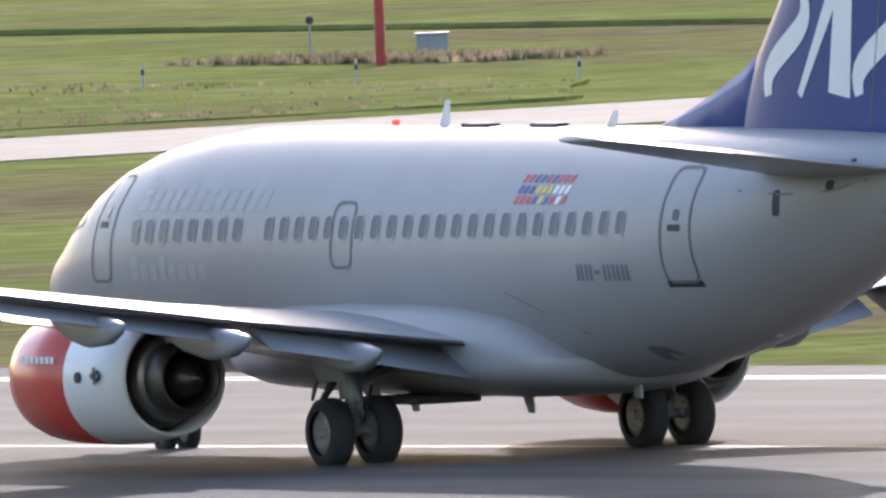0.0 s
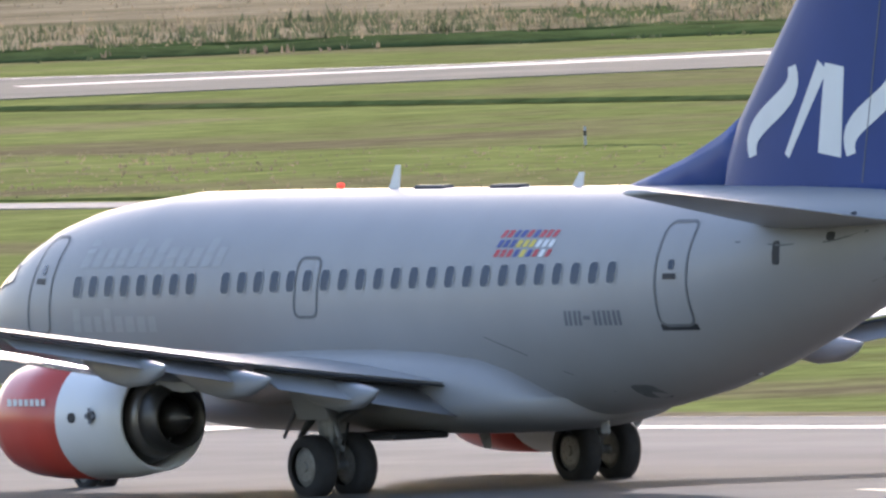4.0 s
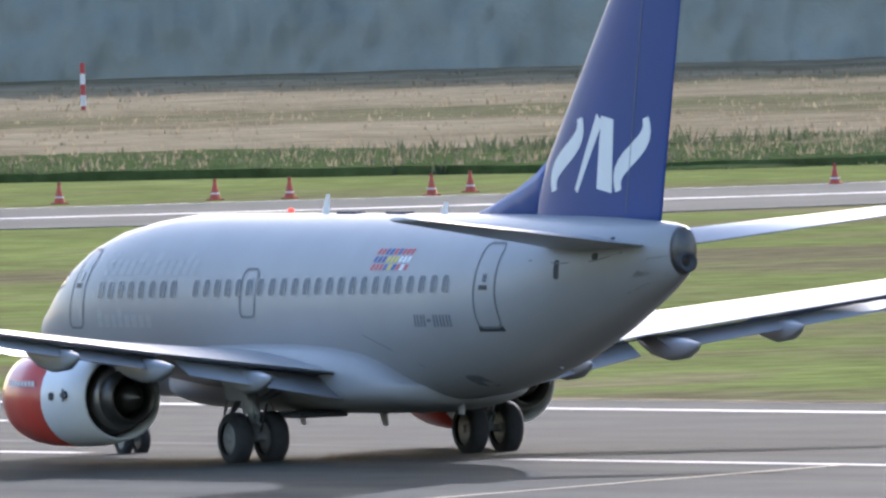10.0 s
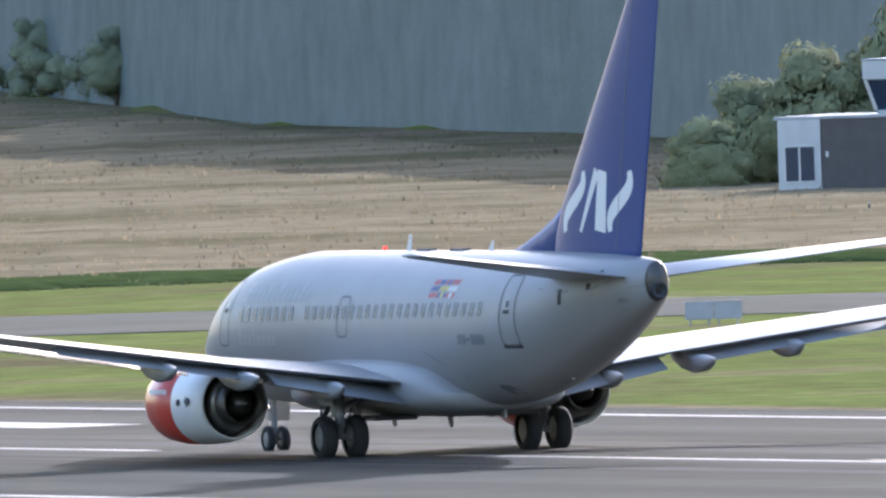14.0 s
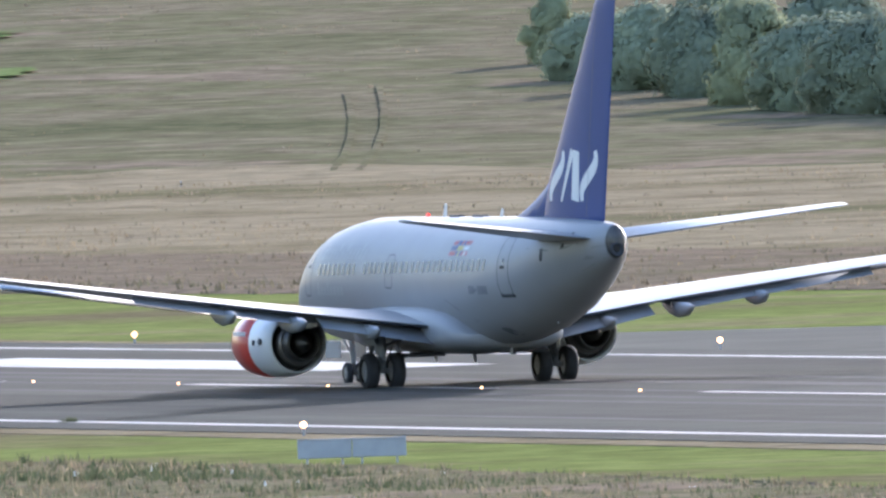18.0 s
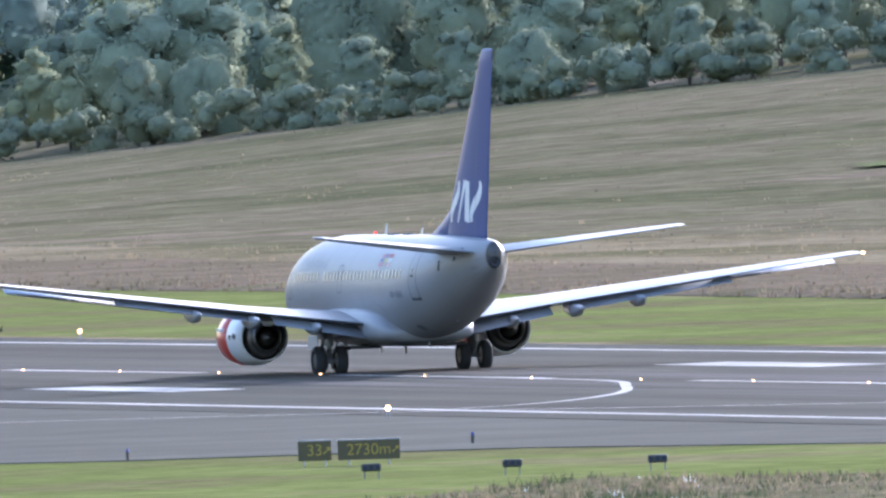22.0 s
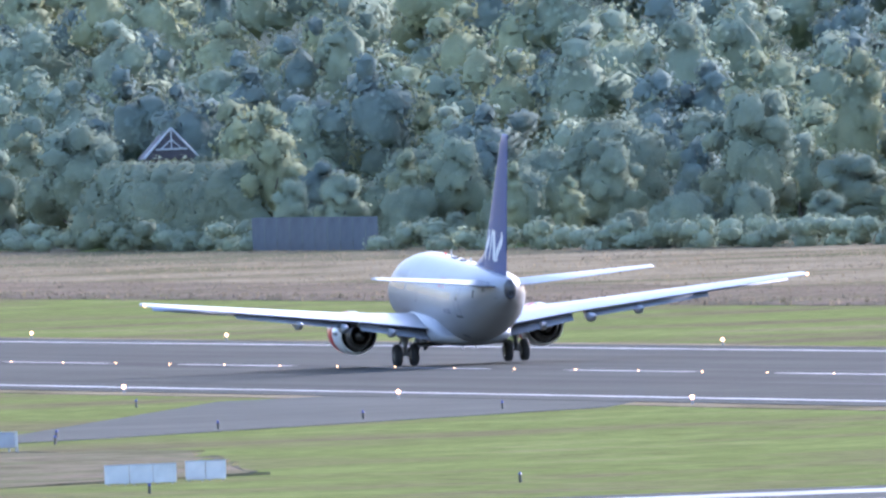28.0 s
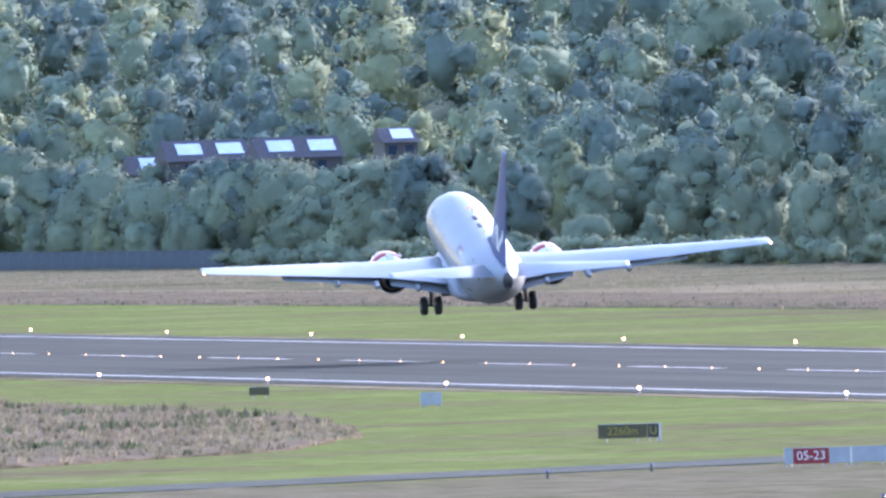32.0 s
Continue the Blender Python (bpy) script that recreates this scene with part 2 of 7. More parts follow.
OLIVE = meadow("olive_hill_grass", [(0.37, (0.0997, 0.0959, 0.0507)), (0.44, (0.133, 0.121, 0.0687)), (0.5, (0.164, 0.135, 0.0869)), (0.57, (0.123, 0.117, 0.0616)), (0.64, (0.187, 0.146, 0.101))], 0.02, 0.35, 0.2)
RANK = meadow("dark_rank_grass", [(0.3, (0.0408, 0.0547, 0.0234)), (0.5, (0.0572, 0.0781, 0.0274)), (0.7, (0.0898, 0.0937, 0.0391))], 0.05, 0.6, 0.2)
BROWN = meadow("brown_seeding_grass", [(0.3, (0.124, 0.112, 0.06)), (0.45, (0.149, 0.12, 0.08)), (0.6, (0.182, 0.14, 0.096)), (0.72, (0.137, 0.132, 0.0681))], 0.05, 0.6, 0.2)
REDPAINT = mat("red_signal_paint", (0.298, 0.0249, 0.0213), 0.5, var=0.12, scale=2)
WHITEPAINT = mat("white_signal_paint", (0.546, 0.546, 0.53), 0.5, var=0.1, scale=2)
GREYBOX = mat("grey_cabinet_paint", (0.213, 0.234, 0.248), 0.5, var=0.1, scale=3)
SIGNBACK = mat("sheet_metal_sign_back", (0.322, 0.334, 0.351), 0.5, 0.0, var=0.1, scale=2)
SIGNRED = mat("red_sign_face", (0.213, 0.0106, 0.0177), 0.5, var=0.05)
SIGNBLACK = mat("black_sign_face", (0.035, 0.035, 0.03), 0.6, var=0.1)
SIGNOLIVE = mat("olive_dark_sign_face", (0.071, 0.0604, 0.0249), 0.6, var=0.1)
SIGNYELLOW = mat("yellow_sign_letters", (0.293, 0.223, 0.0266), 0.6, var=0.05)
HEDGE_DARK = mat("dark_clipped_hedge", (0.03, 0.0396, 0.033), 0.95, var=0.3, scale=1.5, spec=0.05, bump=0.05, bscale=4)
BUNDLE = mat("brown_bundled_plants", (0.0442, 0.039, 0.0377), 0.95, var=0.4, scale=1.2, color2=(0.0273, 0.0273, 0.026), var2=0.4, scale2=0.5, spec=0.05, bump=0.06, bscale=3)
LUSH = meadow("lush_grass", [(0.35, (0.10, 0.14, 0.05)), (0.5, (0.135, 0.165, 0.06)), (0.65, (0.15, 0.15, 0.075))], 0.12, 0.6, 0.1)
CLOTH_RED = mat("faded_red_cloth", (0.36, 0.085, 0.065), 0.8, var=0.12, scale=2, spec=0.1)
CLOTH_WHITE = mat("faded_white_cloth", (0.40, 0.39, 0.37), 0.8, var=0.1, scale=2, spec=0.1)
WALLWHITE = mat("white_wall_panel", (0.515, 0.523, 0.523), 0.6, var=0.06, scale=1.5, color2=(0.429, 0.437, 0.437), var2=0.3, scale2=0.5)
WALLDARK = mat("brown_wall_panel", (0.0723, 0.0638, 0.0638), 0.6, var=0.12, scale=2)
ROOFDARK = mat("dark_roof_tile", (0.075, 0.065, 0.07), 0.7, var=0.2, scale=3)
SOLAR = mat("sky_lit_solar_glass", (0.72, 0.76, 0.80), 0.25, 0.7, var=0.1, scale=1)
CARPAINT = mat("dark_car_paint", (0.02, 0.024, 0.03), 0.25, var=0.05, coat=0.6)
ORANGE = mat("orange_cone_plastic", (0.355, 0.0497, 0.0177), 0.5, var=0.1, scale=4)
FLAG_B = mat("flag_blue", (0.03, 0.05, 0.22), 0.45, var=0.03)
FLAG_R = mat("flag_red", (0.45, 0.03, 0.04), 0.45, var=0.03)
FLAG_Y = mat("flag_yellow", (0.60, 0.47, 0.06), 0.45, var=0.03)
SCREEN = mat("grey_timber_screen", (0.136, 0.145, 0.153), 0.8, var=0.2, scale=1.5)
BARK = mat("bark", (0.10, 0.08, 0.06), 0.9, var=0.3, scale=4, bump=0.03)


# ---- building helpers ----
def mesh_of(name, verts, faces, material, smooth=False):
    me = bpy.data.meshes.new(name)
    me.from_pydata([tuple(v) for v in verts], [], faces)
    me.materials.append(material)
    if smooth:
        me.polygons.foreach_set("use_smooth", [True] * len(me.polygons))
    me.update()
    return me


def thing(name, label, category, group="", kind="", at=None):
    ob = new(name)
    ob.empty_display_size = 0.3
    if at is not None:
        ob.matrix_world = at
    return tagged(ob, label, category, group, kind)


def child(name, me, parent, label="", at=None):
    ob = new(name, me)
    ob.parent = parent
    if at is not None:
        ob.matrix_basis = at
    return tagged(ob, label)


def part(name, bm, material, parent, label="", smooth=False, at=None):
    """Links a bmesh as one mesh object under a thing or under a part."""
    me = bpy.data.meshes.new(name)
    bmesh.ops.recalc_face_normals(bm, faces=bm.faces)
    bm.to_mesh(me)
    bm.free()
    me.materials.append(material)
    if smooth:
        me.polygons.foreach_set("use_smooth", [True] * len(me.polygons))
    return child(name, me, parent, label, at)


def bm_box(sx, sy, sz, cx=0, cy=0, cz=0, bevel=0.0, turn=None, bm=None):
    bm = bm or bmesh.new()
    m = Matrix.Translation((cx, cy, cz)) @ (turn or Matrix.Identity(4)) @ Matrix.Diagonal((sx, sy, sz, 1))
    r = bmesh.ops.create_cube(bm, size=1, matrix=m)
    if bevel:
        es = list({e for v in r["verts"] for e in v.link_edges})
        bmesh.ops.bevel(bm, geom=es, offset=bevel, segments=1, affect='EDGES')
    return bm


def bm_cyl(r1, r2, a, b, seg=16, bm=None, caps=True):
    """A tapered cylinder from a to b."""
    bm = bm or bmesh.new()
    a, b = Vector(a), Vector(b)
    d = b - a
    q = d.to_track_quat('Z', 'Y').to_matrix().to_4x4()
    bmesh.ops.create_cone(bm, cap_ends=caps, segments=seg, radius1=r1, radius2=r2, depth=d.length, matrix=Matrix.Translation((a + b) / 2) @ q)
    return bm


def bm_spin(profile, seg, axis_at, bm=None):
    """A body of revolution about the y axis: profile of (y, radius)."""
    bm = bm or bmesh.new()
    rings = []
    for y, r in profile:
        if r < 1e-4:
            rings.append([bm.verts.new((axis_at[0], axis_at[1] + y, axis_at[2]))])
        else:
            rings.append([bm.verts.new((axis_at[0] + r * math.cos(2 * math.pi * k / seg), axis_at[1] + y, axis_at[2] + r * math.sin(2 * math.pi * k / seg))) for k in range(seg)])
    for p, q in zip(rings, rings[1:]):
        for k in range(seg):
            j = (k + 1) % seg
            vs = [p[k % len(p)], p[j % len(p)], q[j % len(q)], q[k % len(q)]]
            vs = list(dict.fromkeys(vs))
            if len(vs) > 2:
                bm.faces.new(vs)
    return bm


def bm_loft(rings, bm=None, close_ends=True):
    bm = bm or bmesh.new()
    vs = [[bm.verts.new(p) for p in ring] for ring in rings]
    n = len(vs[0])
    for a, b in zip(vs, vs[1:]):
        for k in range(n):
            bm.faces.new((a[k], a[(k + 1) % n], b[(k + 1) % n], b[k]))
    if close_ends:
        bm.faces.new(vs[0])
        bm.faces.new(vs[-1])
    return bm


def bm_prism(outline, depth, frame_m, bm=None):
    """A flat outline (x, y) extruded by depth along z, set by a matrix."""
    bm = bm or bmesh.new()
    lo = [bm.verts.new(frame_m @ Vector((x, y, 0))) for x, y in outline]
    hi = [bm.verts.new(frame_m @ Vector((x, y, depth))) for x, y in outline]
    n = len(lo)
    bm.faces.new(lo)
    bm.faces.new(hi)
    for k in range(n):
        bm.faces.new((lo[k], lo[(k + 1) % n], hi[(k + 1) % n], hi[k]))
    return bm


# ---- ground ----
def along(table, x):
    xs, ys = zip(*table)
    return float(np.interp(x, xs, ys))


# wood's edge by bearing: degrees, range, ground height there
WOOD_EDGE = [(0, 3300, 0), (8.9, 2950, 0), (10.5, 2640, 0), (11.8, 2350, 0), (12.8, 2250, 0), (13.7, 2180, 0.2), (14.5, 2120, 2.1), (15.2, 2080, 4.3),
             (15.6, 2060, 5.6), (16.9, 2030, 8.8), (18, 2000, 9.1), (19.5, 1980, 8.6), (20.6, 1950, 7.2), (21.2, 1900, 5.2), (21.7, 1850, 2.5), (22.5, 1660, 0.3),
             (24, 1398, 0), (24.6, 1337, 0), (28, 1328, 0), (30, 1312, 0), (32, 1280, 0), (45, 1260, 0)]
# near edge of the tall grass by bearing
TALL_EDGE = [(0, 3200), (8.87, 2479), (10, 2240), (11.9, 1864), (13.76, 1602), (15.2, 1461), (17.1, 1263), (18.4, 1186), (20, 1120), (21.7, 1108), (23.2, 1118), (25, 1097),
             (27.4, 1080), (28.2, 1055), (32.4, 1044), (36, 1040), (45, 1040)]
RANGES = [(b, r) for b, r, z in WOOD_EDGE]
RISES = [(b, z) for b, r, z in WOOD_EDGE]


def ground_z(b, r):
    """Height of the land at a bearing (degrees) and range."""
    b = b if b < 180 else b - 360
    bb = min(max(b, 0.0), 45.0)
    edge, rise = along(RANGES, bb), along(RISES, bb)
    foot = min(1600.0, edge - 150) if bb > 13.7 else edge - 100
    u = min(max((r - foot) / (edge - foot), 0.0), 1.0)
    z = rise * (0.65 * u + 0.35 * u * u * (3 - 2 * u))
    if r > edge:
        z += (r - edge) * 0.065 * min(1, (r - edge) / 200)
        z = min(z, rise + 75)
    fade = 1.0 if 0 <= b <= 45 else max(0.0, 1 - min(abs(b), abs(b - 45)) / 20)
    return z * fade


def bearing(x, y):
    return math.degrees(math.atan2(x, y)), math.hypot(x, y)


def polar(b, r, z):
    return (r * math.sin(radians(b)), r * math.cos(radians(b)), z)


def build_ground():
    bs = [k * 0.25 for k in range(16, 42 * 4)] + [42 + k * 6 for k in range(0, 53)] + [3.0]
    bs = sorted(set(b % 360 for b in bs))
    rs = [0.5, 60, 150, 250, 350, 500, 650, 800, 950, 1100, 1180, 1240] + [1260 + 20 * k for k in range(17)] + [1600 + 50 * k for k in range(29)] + [3200, 3500, 4000, 4600, 5500, 8000]
    verts = [polar(b, r, ground_z(b, r) if r < 5000 else 20) for b in bs for r in rs]
    n, m = len(bs), len(rs)
    faces = [(i * m + j, ((i + 1) % n) * m + j, ((i + 1) % n) * m + j + 1, i * m + j + 1) for i in range(n) for j in range(m - 1)]
    faces.append(tuple(i * m for i in range(n)))
    me = mesh_of("ground", verts, faces, GRASS, True)
    me.materials.append(UNDER)
    for p in me.polygons:
        i, j = p.vertices[0] // m, p.vertices[0] % m
        if bs[i] < 45 and rs[j] > along(RANGES, bs[i]) + 5:
            p.material_index = 1
    ob = new("ground", me)
    tagged(ob, "green mown airfield grass with drier patches", "grass field", kind="structure")


NEAR_BAND = [(0, 130), (16, 115), (20, 100), (22, 16), (26, 22), (27, 40), (31, 30), (32, 14), (40, 14)]


def meadow_band(b, r, drift=1.0):
    """Which grass grows past the mown edge: 0 beige, 1 brown, 2 olive, 3 green."""
    d = r - along(TALL_EDGE, b) + drift * 25 * noise.noise((b * 2.5, r * 0.004, 1.3))
    near = along(NEAR_BAND, b)
    if d < near:
        return 1 if b < 22 or noise.noise((b * 7, r * 0.05, 2.0)) > 1.2 - 1.6 * d / near else 3
    hill = along([(0, 9999), (13.5, 1720), (15, 1620), (20.8, 1600), (21.9, 1600), (22.2, 9999)], b)
    if r + drift * 60 * noise.noise((b * 1.7, r * 0.01, 4.0)) > hill:
        return 0 if drift and noise.noise((b * 4, r * 0.02, 9.0)) > 0.42 else 2
    far = (d - near) / max(hill - along(TALL_EDGE, b) - near, 1)
    if 16.5 < b < 21.0 + 0.9 * noise.noise((b * 2, far * 9, 0)) and 0.36 < far < 0.72:
        return 2
    n = drift * noise.noise((b * 3.1, r * 0.018, 7.0))
    return 2 if n > 0.22 else (1 if n < -0.42 else 0)


HILL_FOOT = [(0, 2900), (12.8, 2260), (13.5, 1800), (15, 1640), (20.8, 1600), (21.9, 1640), (22.3, 1700), (23, 1500), (45, 1400)]


def build_tall_grass():
    verts, faces, kinds = [], [], []
    bs = [5 + 0.1 * k for k in range(0, 370)]
    cuts = [0, 0.006, 0.025, 0.08, 0.2, 0.4, 0.6, 0.8, 1]
    rng = random.Random(4)
    for b in bs:
        e0 = along(TALL_EDGE, b) + 3 * noise.noise((b * 3, 0, 0)) + rng.uniform(-1, 1)
        e3 = along(RANGES, b) + 60
        e1 = e0 + along(NEAR_BAND, b) + 14 * noise.noise((b * 1.5, 3, 0))
        e2 = min(max(along(HILL_FOOT, b) + 40 * noise.noise((b * 0.9, 5, 0)), e1 + 20), e3 - (20 if b < 22.3 else 0.5))
        rr = [e0 + (e1 - e0) * u for u in cuts] + [e1 + (e2 - e1) * k / 8 for k in range(1, 9)] + [e2 + (e3 - e2) * k / 10 for k in range(1, 11)]
        for k, r in enumerate(rr):
            h = (0.02, 0.06, 0.12)[k] if k < 3 else (0.2 if k == 3 else 0.3) + 0.1 * noise.noise((b * 20, r * 0.05, 0))
            verts.append(polar(b, r, ground_z(b, r) + h))
    m = len(cuts) + 18
    for i in range(len(bs) - 1):
        for j in range(m - 1):
            faces.append((i * m + j, (i + 1) * m + j, (i + 1) * m + j + 1, i * m + j + 1))
            mid = j - len(cuts)
            kinds.append((3 if bs[i] > 21.9 else 1) if j < len(cuts) - 1 else (2 if mid >= 7 else 0))
    me = mesh_of("tall_grass", verts, faces, DRY, True)
    for m2 in (BROWN, OLIVE, RANK):
        me.materials.append(m2)
    me.polygons.foreach_set("material_index", kinds)
    tagged(new("tall_grass", me), "tall dry beige meadow grass below the woods", "meadow grass", kind="stuff")


def blades(g, x, y, z, h, w, lean=0.35, per=4):
    """Tufts of grass, a few pointed blades each; returns vertex and triangle arrays."""
    n = len(x)
    a = g.uniform(0, 2 * np.pi, (n, per))
    off = g.uniform(0, 0.5, (n, per)) * w[:, None] * 3
    ob = g.uniform(0, 2 * np.pi, (n, per))
    bx, by = x[:, None] + off * np.cos(ob), y[:, None] + off * np.sin(ob)
    hh = h[:, None] * g.uniform(0.6, 1.15, (n, per))
    ww = w[:, None] * g.uniform(0.6, 1.3, (n, per)) / 2
    lx, ly = hh * lean * g.normal(size=(n, per)), hh * lean * g.normal(size=(n, per))
    zz = np.repeat(z[:, None], per, 1)
    p0 = np.stack([bx - ww * np.cos(a), by - ww * np.sin(a), zz - 0.05], -1)
    p1 = np.stack([bx + ww * np.cos(a), by + ww * np.sin(a), zz - 0.05], -1)
    p2 = np.stack([bx + lx, by + ly, zz + hh], -1)
    v = np.stack([p0, p1, p2], 2).reshape(-1, 3)
    return v


def blade_mesh(name, v, kinds, mats):
    me = bpy.data.meshes.new(name)
    n = len(v) // 3
    me.vertices.add(len(v))
    me.vertices.foreach_set("co", v.astype(np.float32).ravel())
    me.loops.add(len(v))
    me.loops.foreach_set("vertex_index", np.arange(len(v), dtype=np.int32))
    me.polygons.add(n)
    me.polygons.foreach_set("loop_start", np.arange(0, 3 * n, 3, dtype=np.int32))
    for m in mats:
        me.materials.append(m)
    me.polygons.foreach_set("material_index", np.asarray(kinds, dtype=np.int32))
    me.update(calc_edges=True)
    me.validate()
    return me


def grow_meadow():
    g = np.random.default_rng(31)
    xs, ys, zs, hs, ks = [], [], [], [], []
    bw = []
    b = 8.3
    cols = []
    d = 1.0
    while d < 900:
        step = 5.0 if d < 30 else (9.0 if d < 420 else 12.0)
        b = 8.4 + g.uniform(0, 0.03)
        while b < 39.5:
            r = along(TALL_EDGE, b) + d + g.uniform(-0.5, 0.5) * step
            end = along(RANGES, b) + 8
            if r < end and not (24.2 < b < 25.1 and 1195 < r < 1230):
                bb = b + g.uniform(-0.01, 0.01)
                x, y, z = polar(bb, r, ground_z(bb, r))
                k = meadow_band(bb, r)
                if g.uniform() < 0.12:
                    k = int(g.integers(0, 3))
                xs.append(x)
                ys.append(y)
                zs.append(z + (0.02 if d < 6 else 0.15))
                hs.append(g.uniform(0.15, 0.38) * (0.7 if k == 2 else 0.45 if k == 3 else 1.0))
                ks.append(k)
            b += math.degrees(g.uniform(0.3, 0.7) / r)
        d += step
    n = len(xs)
    v = blades(g, np.array(xs), np.array(ys), np.array(zs), np.array(hs), g.uniform(0.14, 0.26, n), 0.3, 4)
    me = blade_mesh("meadow_blades", v, np.repeat(ks, 4), (BLADE_DRY, BLADE_BROWN, BLADE_OLIVE, BLADE_GREEN))
    tagged(new("meadow_blades", me), "tufts of tall dry grass standing in the meadow", "meadow grass", kind="stuff")


def sheet(name, outline, z, material, label, category, kind="structure"):
    """A flat slab on the ground with its edges turned down."""
    bm = bmesh.new()
    top = [bm.verts.new((x, y, z)) for x, y in outline]
    low = [bm.verts.new((x, y, -0.05)) for x, y in outline]
    bm.faces.new(top)
    for k in range(len(top)):
        bm.faces.new((top[k], top[(k + 1) % len(top)], low[(k + 1) % len(top)], low[k]))
    bmesh.ops.recalc_face_normals(bm, faces=bm.faces)
    me = bpy.data.meshes.new(name)
    bm.to_mesh(me)
    bm.free()
    me.materials.append(material)
    return tagged(new(name, me), label, category, kind=kind)


def paint(name, outline, parent, material=None, z=0.062):
    me = mesh_of(name, [(x, y, z) for x, y in outline], [tuple(range(len(outline)))], material or PAINT)
    return child(name, me, parent)


RX = 305.5
build_ground()
build_tall_grass()
grow_meadow()
runway = sheet("runway", [(279.5, 150), (332.5, 150), (332.5, 3600), (279.5, 3600)], 0.05, ASPHALT, "grey asphalt runway with white markings", "runway")
sheet("runway_turnpad", [(279.6, 151), (332.4, 151), (332.4, 474), (279.6, 473)], 0.0545, OLD_ASPHALT, "pale worn asphalt before the runway threshold", "runway")
sheet("taxiway", [(332.5, 918), (371, 934), (396, 921), (425, 884), (456, 851), (501, 848), (516, 813), (558, 793), (583, 783), (680, 740), (720, 775), (611, 820), (574, 818), (553, 870), (522, 884), (479, 891), (442, 917), (411, 957), (387, 974), (362, 974), (332.5, 1010)], 0.035, TAXIWAY, "grey taxiway leading off across the grass", "taxiway")
sheet("taxiway_crossing", [(279.5, 1076), (270, 1071), (262, 1064), (246, 1057), (200, 1064), (120, 1078), (120, 1010), (200, 1003), (230, 1000), (236, 972), (251, 951), (263, 946), (279.5, 905)], 0.035, TAXIWAY, "wide grey taxiway joining the runway", "taxiway")
sheet("taxiway_exit", [(279.5, 1405), (273, 1399), (244, 1298), (228, 1281), (180, 1240), (120, 1190), (120, 1180), (195, 1237), (244, 1278), (275, 1320), (279.5, 1335)], 0.035, TAXIWAY, "narrow grey taxiway curving away from the runway", "taxiway")
sheet("taxiway_end", [(332.5, 552), (400, 562), (520, 566), (520, 584), (400, 580), (350, 586), (332.5, 600)], 0.035, CONCRETE, "pale concrete taxiway at the runway's end", "taxiway")
sheet("service_road", [(446, 584), (450, 584), (450, 800), (446, 800)], 0.03, CONCRETE, "narrow pale concrete service road in the grass", "road")


crossing = bpy.data.objects["taxiway_crossing"]
east_taxiway = bpy.data.objects["taxiway"]


def curve_points(ps, n=10):
    """A smooth line through the points."""
    out = []
    for k in range(len(ps) - 1):
        a, b, c, d = (Vector(ps[min(max(i, 0), len(ps) - 1)]) for i in (k - 1, k, k + 1, k + 2))
        for i in range(n):
            t = i / n
            out.append(0.5 * (2 * b + (c - a) * t + (2 * a - 5 * b + 4 * c - d) * t * t + (3 * b - a - 3 * c + d) * t ** 3))
    return out + [Vector(ps[-1])]


def paint_line(name, ps, w, parent, material, z=0.064):
    pts = curve_points(ps)
    vs, fs = [], []
    for k, p in enumerate(pts):
        d = (pts[min(k + 1, len(pts) - 1)] - pts[max(k - 1, 0)]).normalized()
        vs += [(p.x - d.y * w / 2, p.y + d.x * w / 2, z), (p.x + d.y * w / 2, p.y - d.x * w / 2, z)]
    fs = [(2 * k, 2 * k + 1, 2 * k + 3, 2 * k + 2) for k in range(len(pts) - 1)]
    return child(name, mesh_of(name, vs, fs, material), parent)


